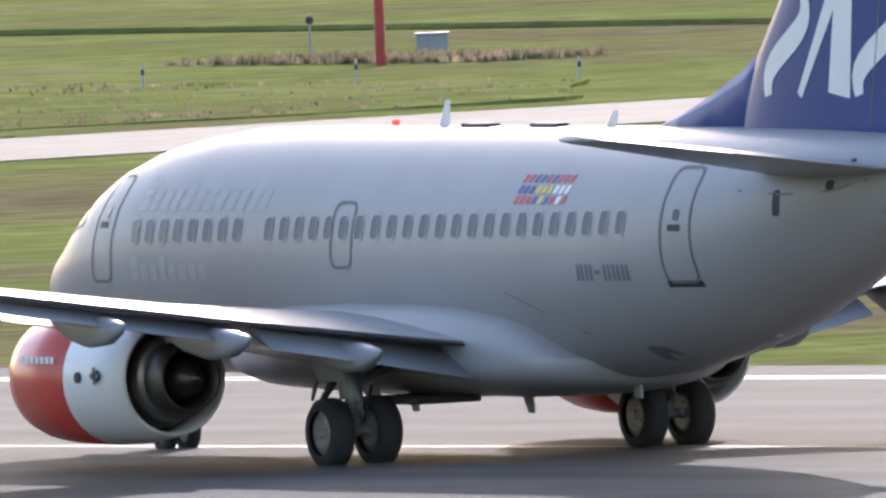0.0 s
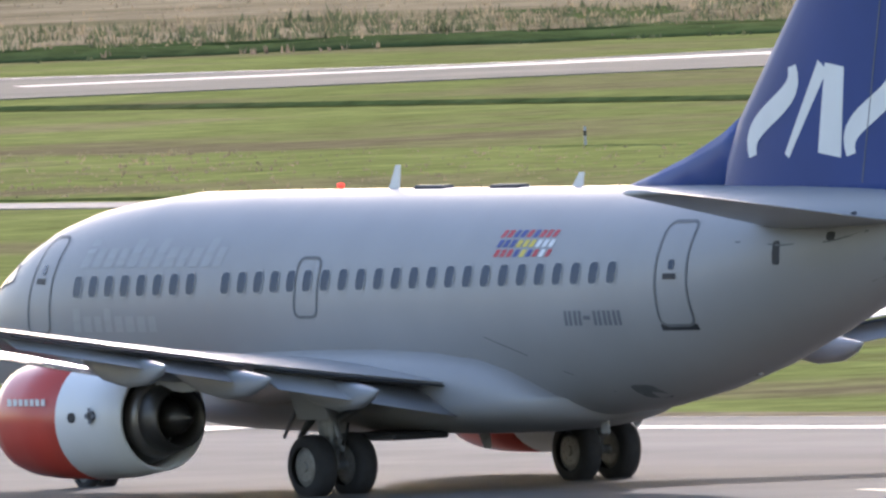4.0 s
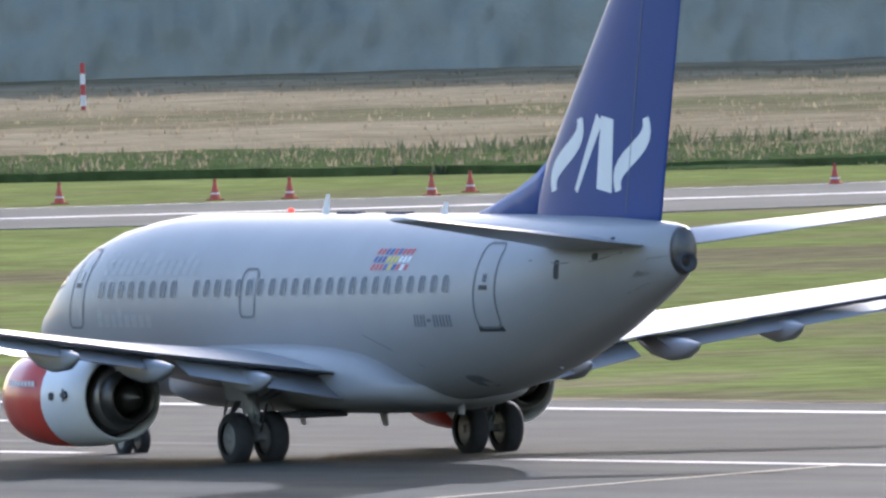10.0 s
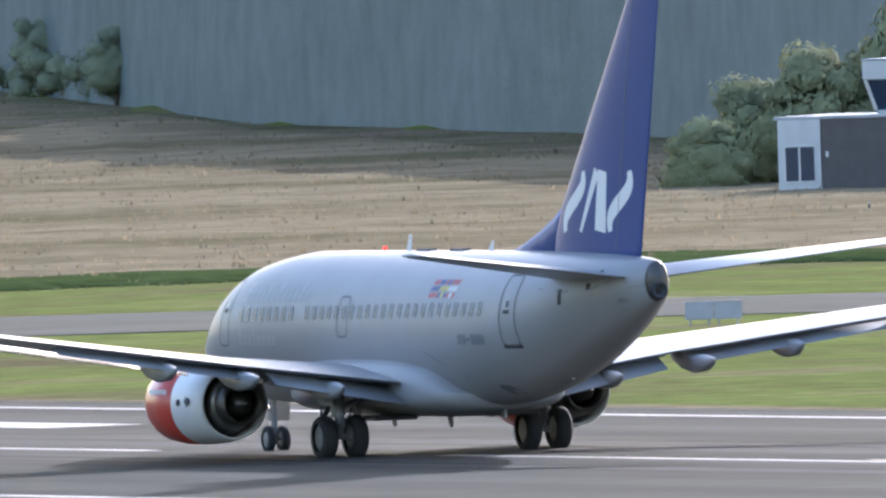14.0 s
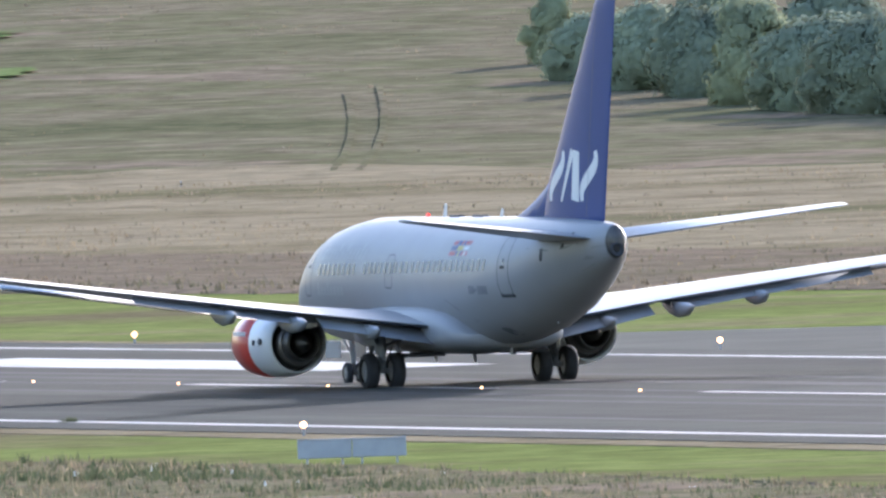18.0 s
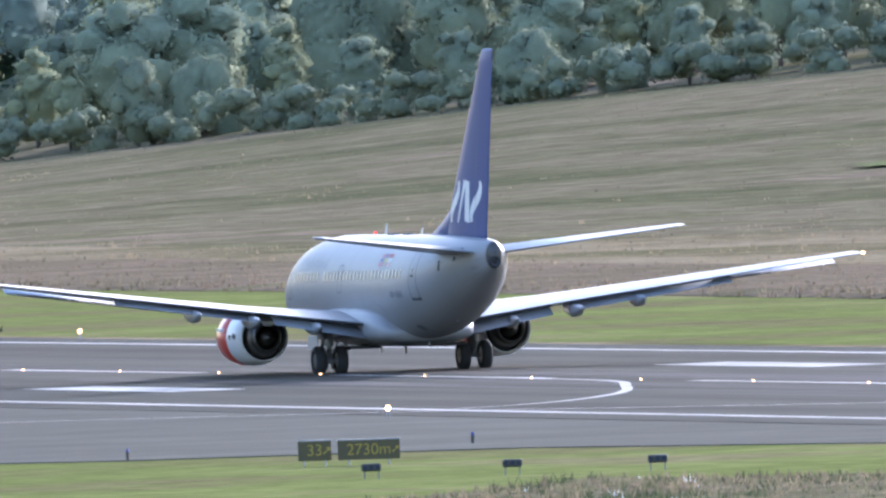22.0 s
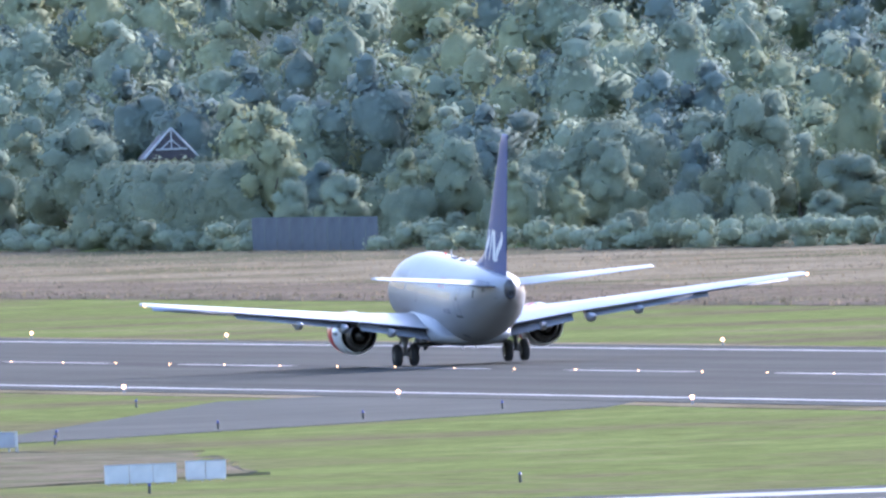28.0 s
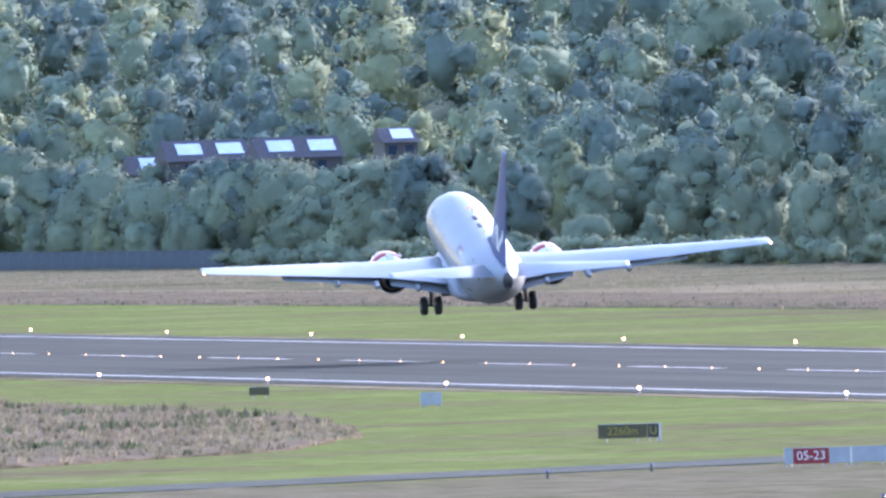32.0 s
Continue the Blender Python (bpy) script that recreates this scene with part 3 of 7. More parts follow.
def runway_markings():
    paint("aiming_mark", [(262, 1036), (262, 1045), (205, 1055), (205, 1046)], crossing, z=0.05)
    paint("aiming_mark", [(257, 1012), (257, 1021), (205, 1031), (205, 1022)], crossing, z=0.05)
    paint_line("guide_line", [(306.5, 700), (304.1, 685.6), (300.7, 674), (295.7, 660.9), (292.6, 653.5), (286, 640)], 0.3, runway, YELLOW)
    paint_line("guide_line", [(306, 425), (301.8, 411.1), (299.2, 405.6), (296, 400.5), (291.2, 394.1), (284, 385)], 0.3, runway, YELLOW)
    paint_line("guide_line", [(284, 1030), (289.3, 1036.4), (295.8, 1051), (300.9, 1068), (304.5, 1084), (305.2, 1110)], 0.4, runway, PAINT)
    paint_line("guide_line", [(262, 1046), (279.5, 1030), (288, 1015), (295.7, 999), (303, 975)], 0.4, runway, PAINT)
    paint_line("guide_line", [(286, 546), (292.7, 551), (305.5, 560)], 0.3, runway, YELLOW)
    paint("apron_line", [(305, 340), (305.3, 340), (305.8, 420), (305.5, 420)], runway, YELLOW)
    paint_line("taxi_edge_line", [(640, 762), (574, 816.5), (553, 869), (522, 883), (479, 890.5), (442, 916)], 0.5, east_taxiway, PAINT, 0.05)
    paint_line("taxi_mark", [(600, 805), (574, 811), (556, 818)], 2.2, east_taxiway, PAINT, 0.052)
    paint_line("taxi_mark", [(478, 868), (462, 876), (450, 884)], 2.2, east_taxiway, PAINT, 0.052)
    for x in (282.6, 327.6):
        paint("edge_line", [(x, 160), (x + 0.9, 160), (x + 0.9, 3500), (x, 3500)], runway)
    paint("threshold_line", [(283.5, 475), (327.6, 475), (327.6, 476.8), (283.5, 476.8)], runway)
    for k in range(12):
        x = 286.0 + k * 3.6 - (1.2 if k < 6 else 0) + 0.6
        paint("threshold_bar", [(x, 486), (x + 1.75, 486), (x + 1.75, 516), (x, 516)], runway)
    for k in range(60):
        y = 545 + 50 * k
        paint("centre_dash", [(RX - 0.35, y), (RX + 0.35, y), (RX + 0.35, y + 30), (RX - 0.35, y + 30)], runway)
    for y, w, ln in ((625, 3, 22.5), (779.5, 3, 22.5), (940, 6, 50), (1097, 3, 22.5), (1253, 3, 22.5)):
        for s in (-1, 1):
            x = RX + s * 12.5
            paint("touchdown_bar", [(x - w / 2, y), (x + w / 2, y), (x + w / 2, y + ln), (x - w / 2, y + ln)], runway)


def rubber_streaks():
    """Tyre rubber along the touchdown zone, in long thin tapering streaks."""
    g = random.Random(12)
    for k in range(110):
        x = RX + g.choice((-1, 1)) * abs(g.gauss(3.6, 2.6)) * (1 if k % 5 else 2)
        y, ln, w = g.uniform(560, 1330), g.uniform(35, 130), g.uniform(0.35, 1.1)
        drift = g.uniform(-0.4, 0.4)
        z = 0.0530 + 0.00006 * k
        paint("rubber_streak", [(x, y), (x + w / 2, y + 0.2 * ln), (x + w / 2 + drift, y + 0.8 * ln), (x + drift, y + ln), (x - w / 2 + drift, y + 0.8 * ln), (x - w / 2, y + 0.2 * ln)], runway, RUBBER, z)


runway_markings()
rubber_streaks()


# ---- the airliner ----
# local axes: +y forward, +x right, z up from the ground; the origin lies below the main wheels
HULL = [(14.62, 2.78, 2.70, 0.04), (14.5, 3.0, 2.42, 0.30), (14.15, 3.30, 2.10, 0.64), (13.6, 3.50, 1.86, 0.95), (13.0, 3.78, 1.68, 1.18), (12.4, 4.17, 1.55, 1.37),
        (11.8, 4.50, 1.46, 1.52), (11.1, 4.77, 1.39, 1.65), (10.2, 4.99, 1.34, 1.76), (9.0, 5.15, 1.30, 1.84), (7.5, 5.28, 1.29, 1.88), (5, 5.30, 1.29, 1.88), (0, 5.30, 1.29, 1.88),
        (-4.5, 5.30, 1.30, 1.88), (-6, 5.30, 1.42, 1.87), (-7.5, 5.30, 1.68, 1.84), (-9, 5.29, 2.06, 1.72), (-10.5, 5.27, 2.56, 1.50), (-12, 5.22, 3.09, 1.17), (-13.1, 5.16, 3.49, 0.86),
        (-13.9, 5.11, 3.78, 0.57), (-14.35, 5.06, 3.96, 0.36), (-14.52, 5.0, 4.04, 0.26)]


def hull_at(y):
    t = sorted(HULL)
    ys = [h[0] for h in t]
    return [float(np.interp(y, ys, [h[k] for h in t])) for k in (1, 2, 3)]


def hull_ring(y, n=40, grow=0.0):
    top, low, w = hull_at(y)
    c, h = (top + low) / 2, (top - low) / 2
    out = []
    for k in range(n):
        a = 2 * math.pi * k / n
        out.append(((w + grow) * math.sin(a), y, c + (h + grow) * math.cos(a)))
    return out


def hull_x(y, z):
    """Half width of the hull at a station and height."""
    top, low, w = hull_at(y)
    c, h = (top + low) / 2, (top - low) / 2
    return w * math.sqrt(max(0.0, 1 - ((z - c) / h) ** 2))


def aerofoil(chord, thick, n=12):
    """Outline in (back, up) from the leading edge, closed."""
    up, lo = [], []
    for k in range(n + 1):
        u = (1 - math.cos(math.pi * k / n)) / 2
        t = thick * chord * 5 * (0.2969 * math.sqrt(u) - 0.126 * u - 0.3516 * u * u + 0.2843 * u ** 3 - 0.1015 * u ** 4)
        up.append((u * chord, t))
        lo.append((u * chord, -0.8 * t))
    return up + lo[-2:0:-1]


def wing_like(stations, n=12):
    """stations: x, leading edge y, chord, z, thickness, twist."""
    rings = []
    for x, le, chord, z, th, tw in stations:
        rings.append([(x, le - a * math.cos(tw) , z + b - a * math.sin(tw)) for a, b in aerofoil(chord, th, n)])
    return bm_loft(rings)


def wing_z(x):
    return 1.93 + (abs(x) - 1.6) * 0.132


def wing_le(x):
    x = abs(x)
    return -3.55 + (17.16 - x) * 0.523 + max(0.0, (5.0 - x)) * 0.16


def wing_te(x):
    x = abs(x)
    return -5.13 + (17.16 - x) * 0.277 if x > 5.8 else -1.98 - (5.8 - x) * 0.09


FIN = [(4.9, -7.7, -13.42), (5.3, -7.9, -13.53), (6.4, -8.5, -13.80), (8.5, -10.33, -14.33), (11.8, -13.2, -15.15), (12.25, -13.65, -15.26), (12.35, -14.0, -15.28)]


def fin_x(y, z):
    """Half thickness of the fin at a station and height."""
    zs = [f[0] for f in FIN]
    le, te = (float(np.interp(z, zs, [f[k] for f in FIN])) for k in (1, 2))
    ch = le - te
    u = min(max((le - y) / ch, 0.0), 1.0)
    return 0.085 * ch * 5 * (0.2969 * math.sqrt(u) - 0.126 * u - 0.3516 * u * u + 0.2843 * u ** 3 - 0.1015 * u ** 4)


def build_airliner():
    a = thing("airliner", "twin-engined grey-white jet airliner with blue tail fin and red engine cowls", "airplane")
    hull = part("fuselage", bm_loft([hull_ring(h[0]) for h in HULL]), SKIN, a, "grey-white fuselage", True)
    for s in (-1, 1):
        st = []
        for x in (1.2, 2.5, 4.0, 5.8, 9.0, 13.0, 16.2, 17.0, 17.16):
            le, te = wing_le(x), wing_te(x)
            chord = le - te
            th = 0.135 - 0.03 * (x / 17)
            if x > 17.1:
                chord, th, le = chord * 0.7, 0.05, le - 0.2
            st.append((s * x, le, chord, wing_z(x), th, 0.004))
        part("wing", wing_like(st), WINGSKIN, a, "pale grey swept wing", True)
        # flaps, a little extended below the trailing edge
        for x0, x1 in ((2.0, 5.5), (6.2, 12.2)):
            st = []
            for x in (x0, (x0 + x1) / 2, x1):
                ch = (wing_le(x) - wing_te(x)) * 0.2
                st.append((s * x, wing_te(x) + ch * 0.66, ch * 0.92, wing_z(x) - 0.10, 0.11, 0.40))
            part("flap", wing_like(st, 8), FLAPSHADED, a, "extended trailing edge flap", True)
            # a solid dark strip paints the shade of the gap over the flap
            st = [(s * x, wing_te(x) + 0.06, 0.10, wing_z(x) - 0.075, 0.5, 0.0) for x in (x0, x1)]
            part("flap_gap", wing_like(st, 4), DARK, a, "dark strip standing in for the shade in the gap above the flap")
        # flap track fairings
        for x, ln in ((3.9, 2.6), (6.4, 2.9), (8.8, 2.5)):
            te, z = wing_te(x), wing_z(x)
            rings = []
            for u, d, w in ((0, 0.06, 0.05), (0.1, 0.22, 0.12), (0.3, 0.42, 0.18), (0.55, 0.52, 0.19), (0.78, 0.44, 0.17), (0.92, 0.22, 0.11), (1, 0.03, 0.02)):
                y = te + 1.85 - u * ln
                top = z - 0.10 - 0.10 * u - 0.10 * max(0.0, u - 0.75) / 0.25
                ring = []
                for k in range(12):
                    q = 2 * math.pi * k / 12
                    cx, cz = math.sin(q), math.cos(q)
                    ring.append((s * x + w * math.copysign(abs(cx) ** 0.7, cx), y, top - d / 2 + d / 2 * math.copysign(abs(cz) ** 0.7, cz)))
                rings.append(ring)
            part("flap_fairing", bm_loft(rings), WINGSKIN, a, "", True)
        # tailplane
        st = [(s * x, -9.95 - (x - 0.5) * 0.725, ch, 4.62 + (x - 0.5) * 0.118, 0.10, 0.0) for x, ch in ((0.3, 3.9), (3.5, 2.75), (6.9, 1.5), (7.17, 1.1))]
        part("tailplane", wing_like(st, 10), WINGSKIN, a, "pale grey tailplane", True)
        build_engine(a, s)
        build_main_gear(a, s)
    build_nose_gear(a)
    # fin
    rings = []
    for z, le, te in FIN:
        ch = le - te
        rings.append([(b if b > 0 else b / 0.8, le - q, z) for q, b in aerofoil(ch, 0.085 if z < 12.3 else 0.04, 12)])
    part("tail_fin", bm_loft(rings), BLUE, a, "dark blue tail fin", True)
    rings = []
    for y, h in ((-5.2, 0.02), (-6.0, 0.22), (-7.0, 0.52), (-8.0, 0.90), (-8.9, 1.38)):
        rings.append([(0.16, y, 5.1), (0.05, y, 5.26 + h * 0.8), (0, y, 5.28 + h), (-0.05, y, 5.26 + h * 0.8), (-0.16, y, 5.1)])
    part("dorsal_fin", bm_loft(rings), BLUE, a, "", True)
    # belly fairing, swelling round the wing roots
    rings = []
    soft = lambda v, e: math.copysign(abs(v) ** e, v)
    for y, w, low, up in ((7.4, 0.4, 1.35, 0.2), (6.6, 1.45, 1.2, 0.75), (5.4, 1.92, 1.1, 1.0), (4, 2.06, 1.05, 1.12), (2, 2.12, 1.0, 1.16), (0, 2.15, 1.0, 1.14), (-1.6, 2.13, 1.0, 1.06), (-2.8, 2.07, 1.02, 0.9), (-3.5, 1.97, 1.06, 0.66), (-4.0, 1.80, 1.13, 0.36), (-4.3, 1.52, 1.20, 0.1), (-4.6, 0.8, 1.30, 0.05)):
        ring = []
        for k in range(36):
            q = 2 * math.pi * k / 36
            up_half = math.cos(q) >= 0
            e = 0.62 if up_half else 0.85
            ring.append((w * soft(math.sin(q), e), y, 1.62 + (up if up_half else 1.62 - low) * soft(math.cos(q), e)))
        rings.append(ring)
    part("belly_fairing", bm_loft(rings), SKIN, a, "", True)
    return a


def build_engine(a, s):
    x0, z0 = s * 4.83, 1.50
    prof = [(6.05, 0.80), (6.14, 0.88), (6.10, 0.95), (5.8, 1.02), (5.2, 1.07), (4.05, 1.08)]
    red = part("engine_cowl", bm_spin(prof + [(4.05, 1.0), (5.6, 0.82), (6.05, 0.80)], 32, (x0, 0, z0)), RED, a, "red front cowl", True)
    part("reverser_cowl", bm_spin([(4.05, 1.08), (3.2, 1.05), (2.3, 0.93), (2.28, 0.88), (3.0, 0.9), (4.0, 0.98)], 32, (x0, 0, z0)), WHITE, a, "white rear cowl", True)
    part("core_cowl", bm_spin([(3.1, 0.84), (2.75, 0.80), (2.45, 0.70)], 32, (x0, 0, z0)), DARKMETAL, a, "dark core cowl", True)
    part("core_ring", bm_spin([(2.45, 0.70), (2.41, 0.71), (2.2, 0.66), (2.18, 0.60)], 32, (x0, 0, z0)), COREMETAL, a, "bare metal ring round the core", True)
    part("core_nozzle", bm_spin([(2.3, 0.60), (2.05, 0.62), (1.75, 0.54), (1.73, 0.49), (2.4, 0.47)], 32, (x0, 0, z0)), DARKMETAL, a, "heat-stained core nozzle", True)
    part("exhaust_plug", bm_spin([(2.2, 0.36), (1.85, 0.30), (1.55, 0.14), (1.5, 0.05), (1.42, 0.04), (1.4, 0.0)], 20, (x0, 0, z0)), DARKMETAL, a, "", True)
    # a flat dark disc stands in for the shade deep in the duct
    part("fan_duct", bm_spin([(3.3, 0.98), (3.3, 0.0)], 28, (x0, 0, z0)), DARK, a)
    part("fan", bm_spin([(5.4, 0.84), (5.4, 0.3), (5.75, 0.0)], 28, (x0, 0, z0)), DARK, a)
    rings = []
    for y, w, lo, hi in ((5.2, 0.03, 2.3, 2.55), (4.2, 0.17, 2.2, 2.62), (2.9, 0.2, 2.1, 2.6), (1.4, 0.18, 1.95, 2.5), (0.2, 0.06, 2.05, 2.4)):
        rings.append([(x0 - w, y, lo), (x0 + w, y, lo), (x0 + w, y, hi), (x0 - w, y, hi)])
    part("pylon", bm_loft(rings), WINGSKIN, a)


def wheel(parent, x, r, w, zc, y=0.0):
    seg = 28
    bm = bmesh.new()
    rings = []
    for k in range(seg):
        q = 2 * math.pi * k / seg
        ring = []
        for dx, rr in ((-0.5, 0.62), (-0.5, 0.84), (-0.36, 0.97), (-0.15, 1.0), (0.15, 1.0), (0.36, 0.97), (0.5, 0.84), (0.5, 0.62)):
            ring.append(bm.verts.new((dx * w, rr * r * math.cos(q), rr * r * math.sin(q))))
        rings.append(ring)
    for k in range(seg):
        p, q = rings[k], rings[(k + 1) % seg]
        for j in range(7):
            bm.faces.new((p[j], p[j + 1], q[j + 1], q[j]))
    wh = part("tyre", bm, TYRE, parent, "black rubber tyre", True, pose(x, y, zc))
    bm = bmesh.new()
    for sg in (-1, 1):
        bm_cyl(0.63 * r, 0.45 * r, (sg * 0.30 * w, 0, 0), (sg * 0.42 * w, 0, 0), 20, bm)
        bm_cyl(0.18 * r, 0.15 * r, (sg * 0.40 * w, 0, 0), (sg * 0.52 * w, 0, 0), 12, bm)
        for k in range(8):
            q = 2 * math.pi * k / 8
            bm_cyl(0.05 * r, 0.05 * r, (sg * 0.40 * w, 0.33 * r * math.cos(q), 0.33 * r * math.sin(q)), (sg * 0.46 * w, 0.33 * r * math.cos(q), 0.33 * r * math.sin(q)), 6, bm)
    part("rim", bm, HUB, wh, "grey metal wheel hub")
    return wh


def build_main_gear(a, s):
    x0 = s * 2.86
    bm = bm_cyl(0.12, 0.12, (0, 0, 0), (0, 0.05, 1.05), 14)
    bm_cyl(0.08, 0.08, (-0.5, 0, 0), (0.5, 0, 0), 12, bm)
    PISTONS.append((part("gear_piston", bm, STRUT, a, "grey landing gear piston and axle", True, pose(x0, 0, 0.565)), x0))
    bm = bm_cyl(0.19, 0.21, (x0, 0.05, 1.1), (x0 + s * 0.1, 0.1, 2.1), 14)
    bm_cyl(0.07, 0.07, (x0, 0.05, 1.3), (x0 - s * 1.2, 0.1, 1.75), 10, bm)
    bm_cyl(0.05, 0.05, (x0, -0.25, 1.05), (x0, -0.05, 0.62), 8, bm)
    bm_cyl(0.05, 0.05, (x0, -0.25, 1.05), (x0, -0.02, 1.45), 8, bm)
    bm_cyl(0.05, 0.06, (x0, 0.1, 1.2), (x0, 1.2, 1.95), 8, bm)
    part("gear_brace", bm, STRUT, a)
    part("gear_door", bm_box(0.05, 0.95, 0.8, x0 + s * 0.42, 0.1, 1.75, 0.02, Matrix.Rotation(s * 0.35, 4, 'Y')), WINGSKIN, a, "small gear door")
    # no opening is cut: a dark slab stands in for the well's shade
    part("wheel_well", bm_box(1.2, 2.0, 0.12, x0 - s * 1.15, -0.1, 1.03, 0.03), DARK, a, "dark slab standing in for the shade of the open wheel well")
    part("gear_door", bm_box(0.04, 0.5, 0.55, x0 - s * 0.9, 1.0, 1.15, 0.01, Matrix.Rotation(s * 0.5, 4, 'Y')), SKIN, a, "small gear door")
    part("gear_link", bm_cyl(0.05, 0.03, (x0 + s * 0.1, 0.9, 1.55), (x0 - s * 0.2, 1.7, 1.05), 8), STRUT, a)
    part("gear_link", bm_cyl(0.09, 0.05, (x0, 0.5, 1.45), (x0 + s * 0.15, 0.75, 1.05), 8), DARK, a)
    part("brake_hose", bm_cyl(0.025, 0.025, (x0 - s * 0.1, -0.15, 0.7), (x0 - s * 0.3, -0.1, 1.3), 6), DARK, a)
    part("torque_arm", bm_box(0.06, 0.34, 0.1, x0, -0.2, 0.92, 0.02, Matrix.Rotation(0.6, 4, 'X')), STRUT, a)
    for dx in (-0.43, 0.43):
        WHEELS.append((wheel(a, x0 + dx, 0.565, 0.40, 0.565), 0.565, x0 + dx, 0.0))


def build_nose_gear(a):
    bm = bm_cyl(0.08, 0.1, (0, 11.23, 0.3), (0, 11.35, 1.5), 12)
    bm_cyl(0.05, 0.05, (-0.28, 11.23, 0.345), (0.28, 11.23, 0.345), 10, bm)
    bm_cyl(0.05, 0.06, (0, 11.28, 0.9), (0, 12.3, 1.5), 8, bm)
    part("nose_gear_leg", bm, STRUT, a)
    for sg in (-1, 1):
        part("nose_gear_door", bm_box(0.04, 1.5, 0.55, sg * 0.42, 12.0, 1.1, 0.015), SKIN, a)
        WHEELS.append((wheel(a, sg * 0.21, 0.345, 0.2, 0.345, 11.23), 0.345, sg * 0.21, 11.23))


WHEELS = []
PISTONS = []
airliner = build_airliner()


# ---- markings, windows and doors on the airliner ----
def on_hull(y, z, side, lift=0.006):
    return (side * (hull_x(y, z) + lift), y, z)


def on_fin(y, z, side, lift=0.008):
    return (side * (fin_x(y, z) + lift), y, z)


def strip_mesh(points, widths, place, closed=False):
    """A ribbon along (y, z) points laid onto a surface."""
    n = len(points)
    vs, fs = [], []
    for k, (y, z) in enumerate(points):
        a = points[(k - 1) % n] if closed or k else points[k]
        b = points[(k + 1) % n] if closed or k < n - 1 else points[k]
        d = Vector((b[0] - a[0], b[1] - a[1])).normalized()
        w = (widths[k] if isinstance(widths, (list, tuple)) else widths) / 2
        vs.append(place(y - d.y * w, z + d.x * w))
        vs.append(place(y + d.y * w, z - d.x * w))
    for k in range(n if closed else n - 1):
        j = (k + 1) % n
        fs.append((2 * k, 2 * k + 1, 2 * j + 1, 2 * j))
    return vs, fs


def rounded(cy, cz, w, h, r=0.4, n=20, lean=0.0):
    out = []
    for k in range(n):
        q = 2 * math.pi * k / n
        c, s = math.cos(q), math.sin(q)
        e = 2 / (2 + 4 * (1 - r))
        y = w / 2 * math.copysign(abs(c) ** e, c)
        z = h / 2 * math.copysign(abs(s) ** e, s)
        out.append((cy + y + lean * z, cz + z))
    return out


def patch(name, outline, place, material, label="", parent=None):
    cy = sum(p[0] for p in outline) / len(outline)
    cz = sum(p[1] for p in outline) / len(outline)
    vs = [place(y, z) for y, z in outline] + [place(cy, cz)]
    n = len(outline)
    return child(name, mesh_of(name, vs, [(k, (k + 1) % n, n) for k in range(n)], material, True), parent or airliner, label)


def ribbon(name, pts, width, place, material, closed=False, label="", parent=None):
    vs, fs = strip_mesh(pts, width, place, closed)
    return child(name, mesh_of(name, vs, fs, material), parent or airliner, label)


def grid_patch(name, y0, y1, z0, z1, place, material, slant=0.0, parent=None, label=""):
    vs, fs = [], []
    for i in range(3):
        for j in range(3):
            z = z0 + (z1 - z0) * j / 2
            vs.append(place(y0 + (y1 - y0) * i / 2 + slant * (z - z0), z))
    for i in range(2):
        for j in range(2):
            fs.append((i * 3 + j, i * 3 + j + 1, i * 3 + j + 4, i * 3 + j + 3))
    return child(name, mesh_of(name, vs, fs, material), parent or airliner, label)


def door_outline(y0, y1, z0, z1, r=0.14):
    pts = []
    for cy, cz, q0 in ((y1 - r, z1 - r, 0), (y0 + r, z1 - r, 90), (y0 + r, z0 + r, 180), (y1 - r, z0 + r, 270)):
        for k in range(4):
            q = radians(q0 + 30 * k)
            pts.append((cy + r * math.cos(q), cz + r * math.sin(q)))
    # more points along the tall sides
    out = []
    for k, p in enumerate(pts):
        q = pts[(k + 1) % len(pts)]
        n = 8 if abs(p[1] - q[1]) > 0.4 else 1
        out += [(p[0] + (q[0] - p[0]) * i / n, p[1] + (q[1] - p[1]) * i / n) for i in range(n)]
    return out


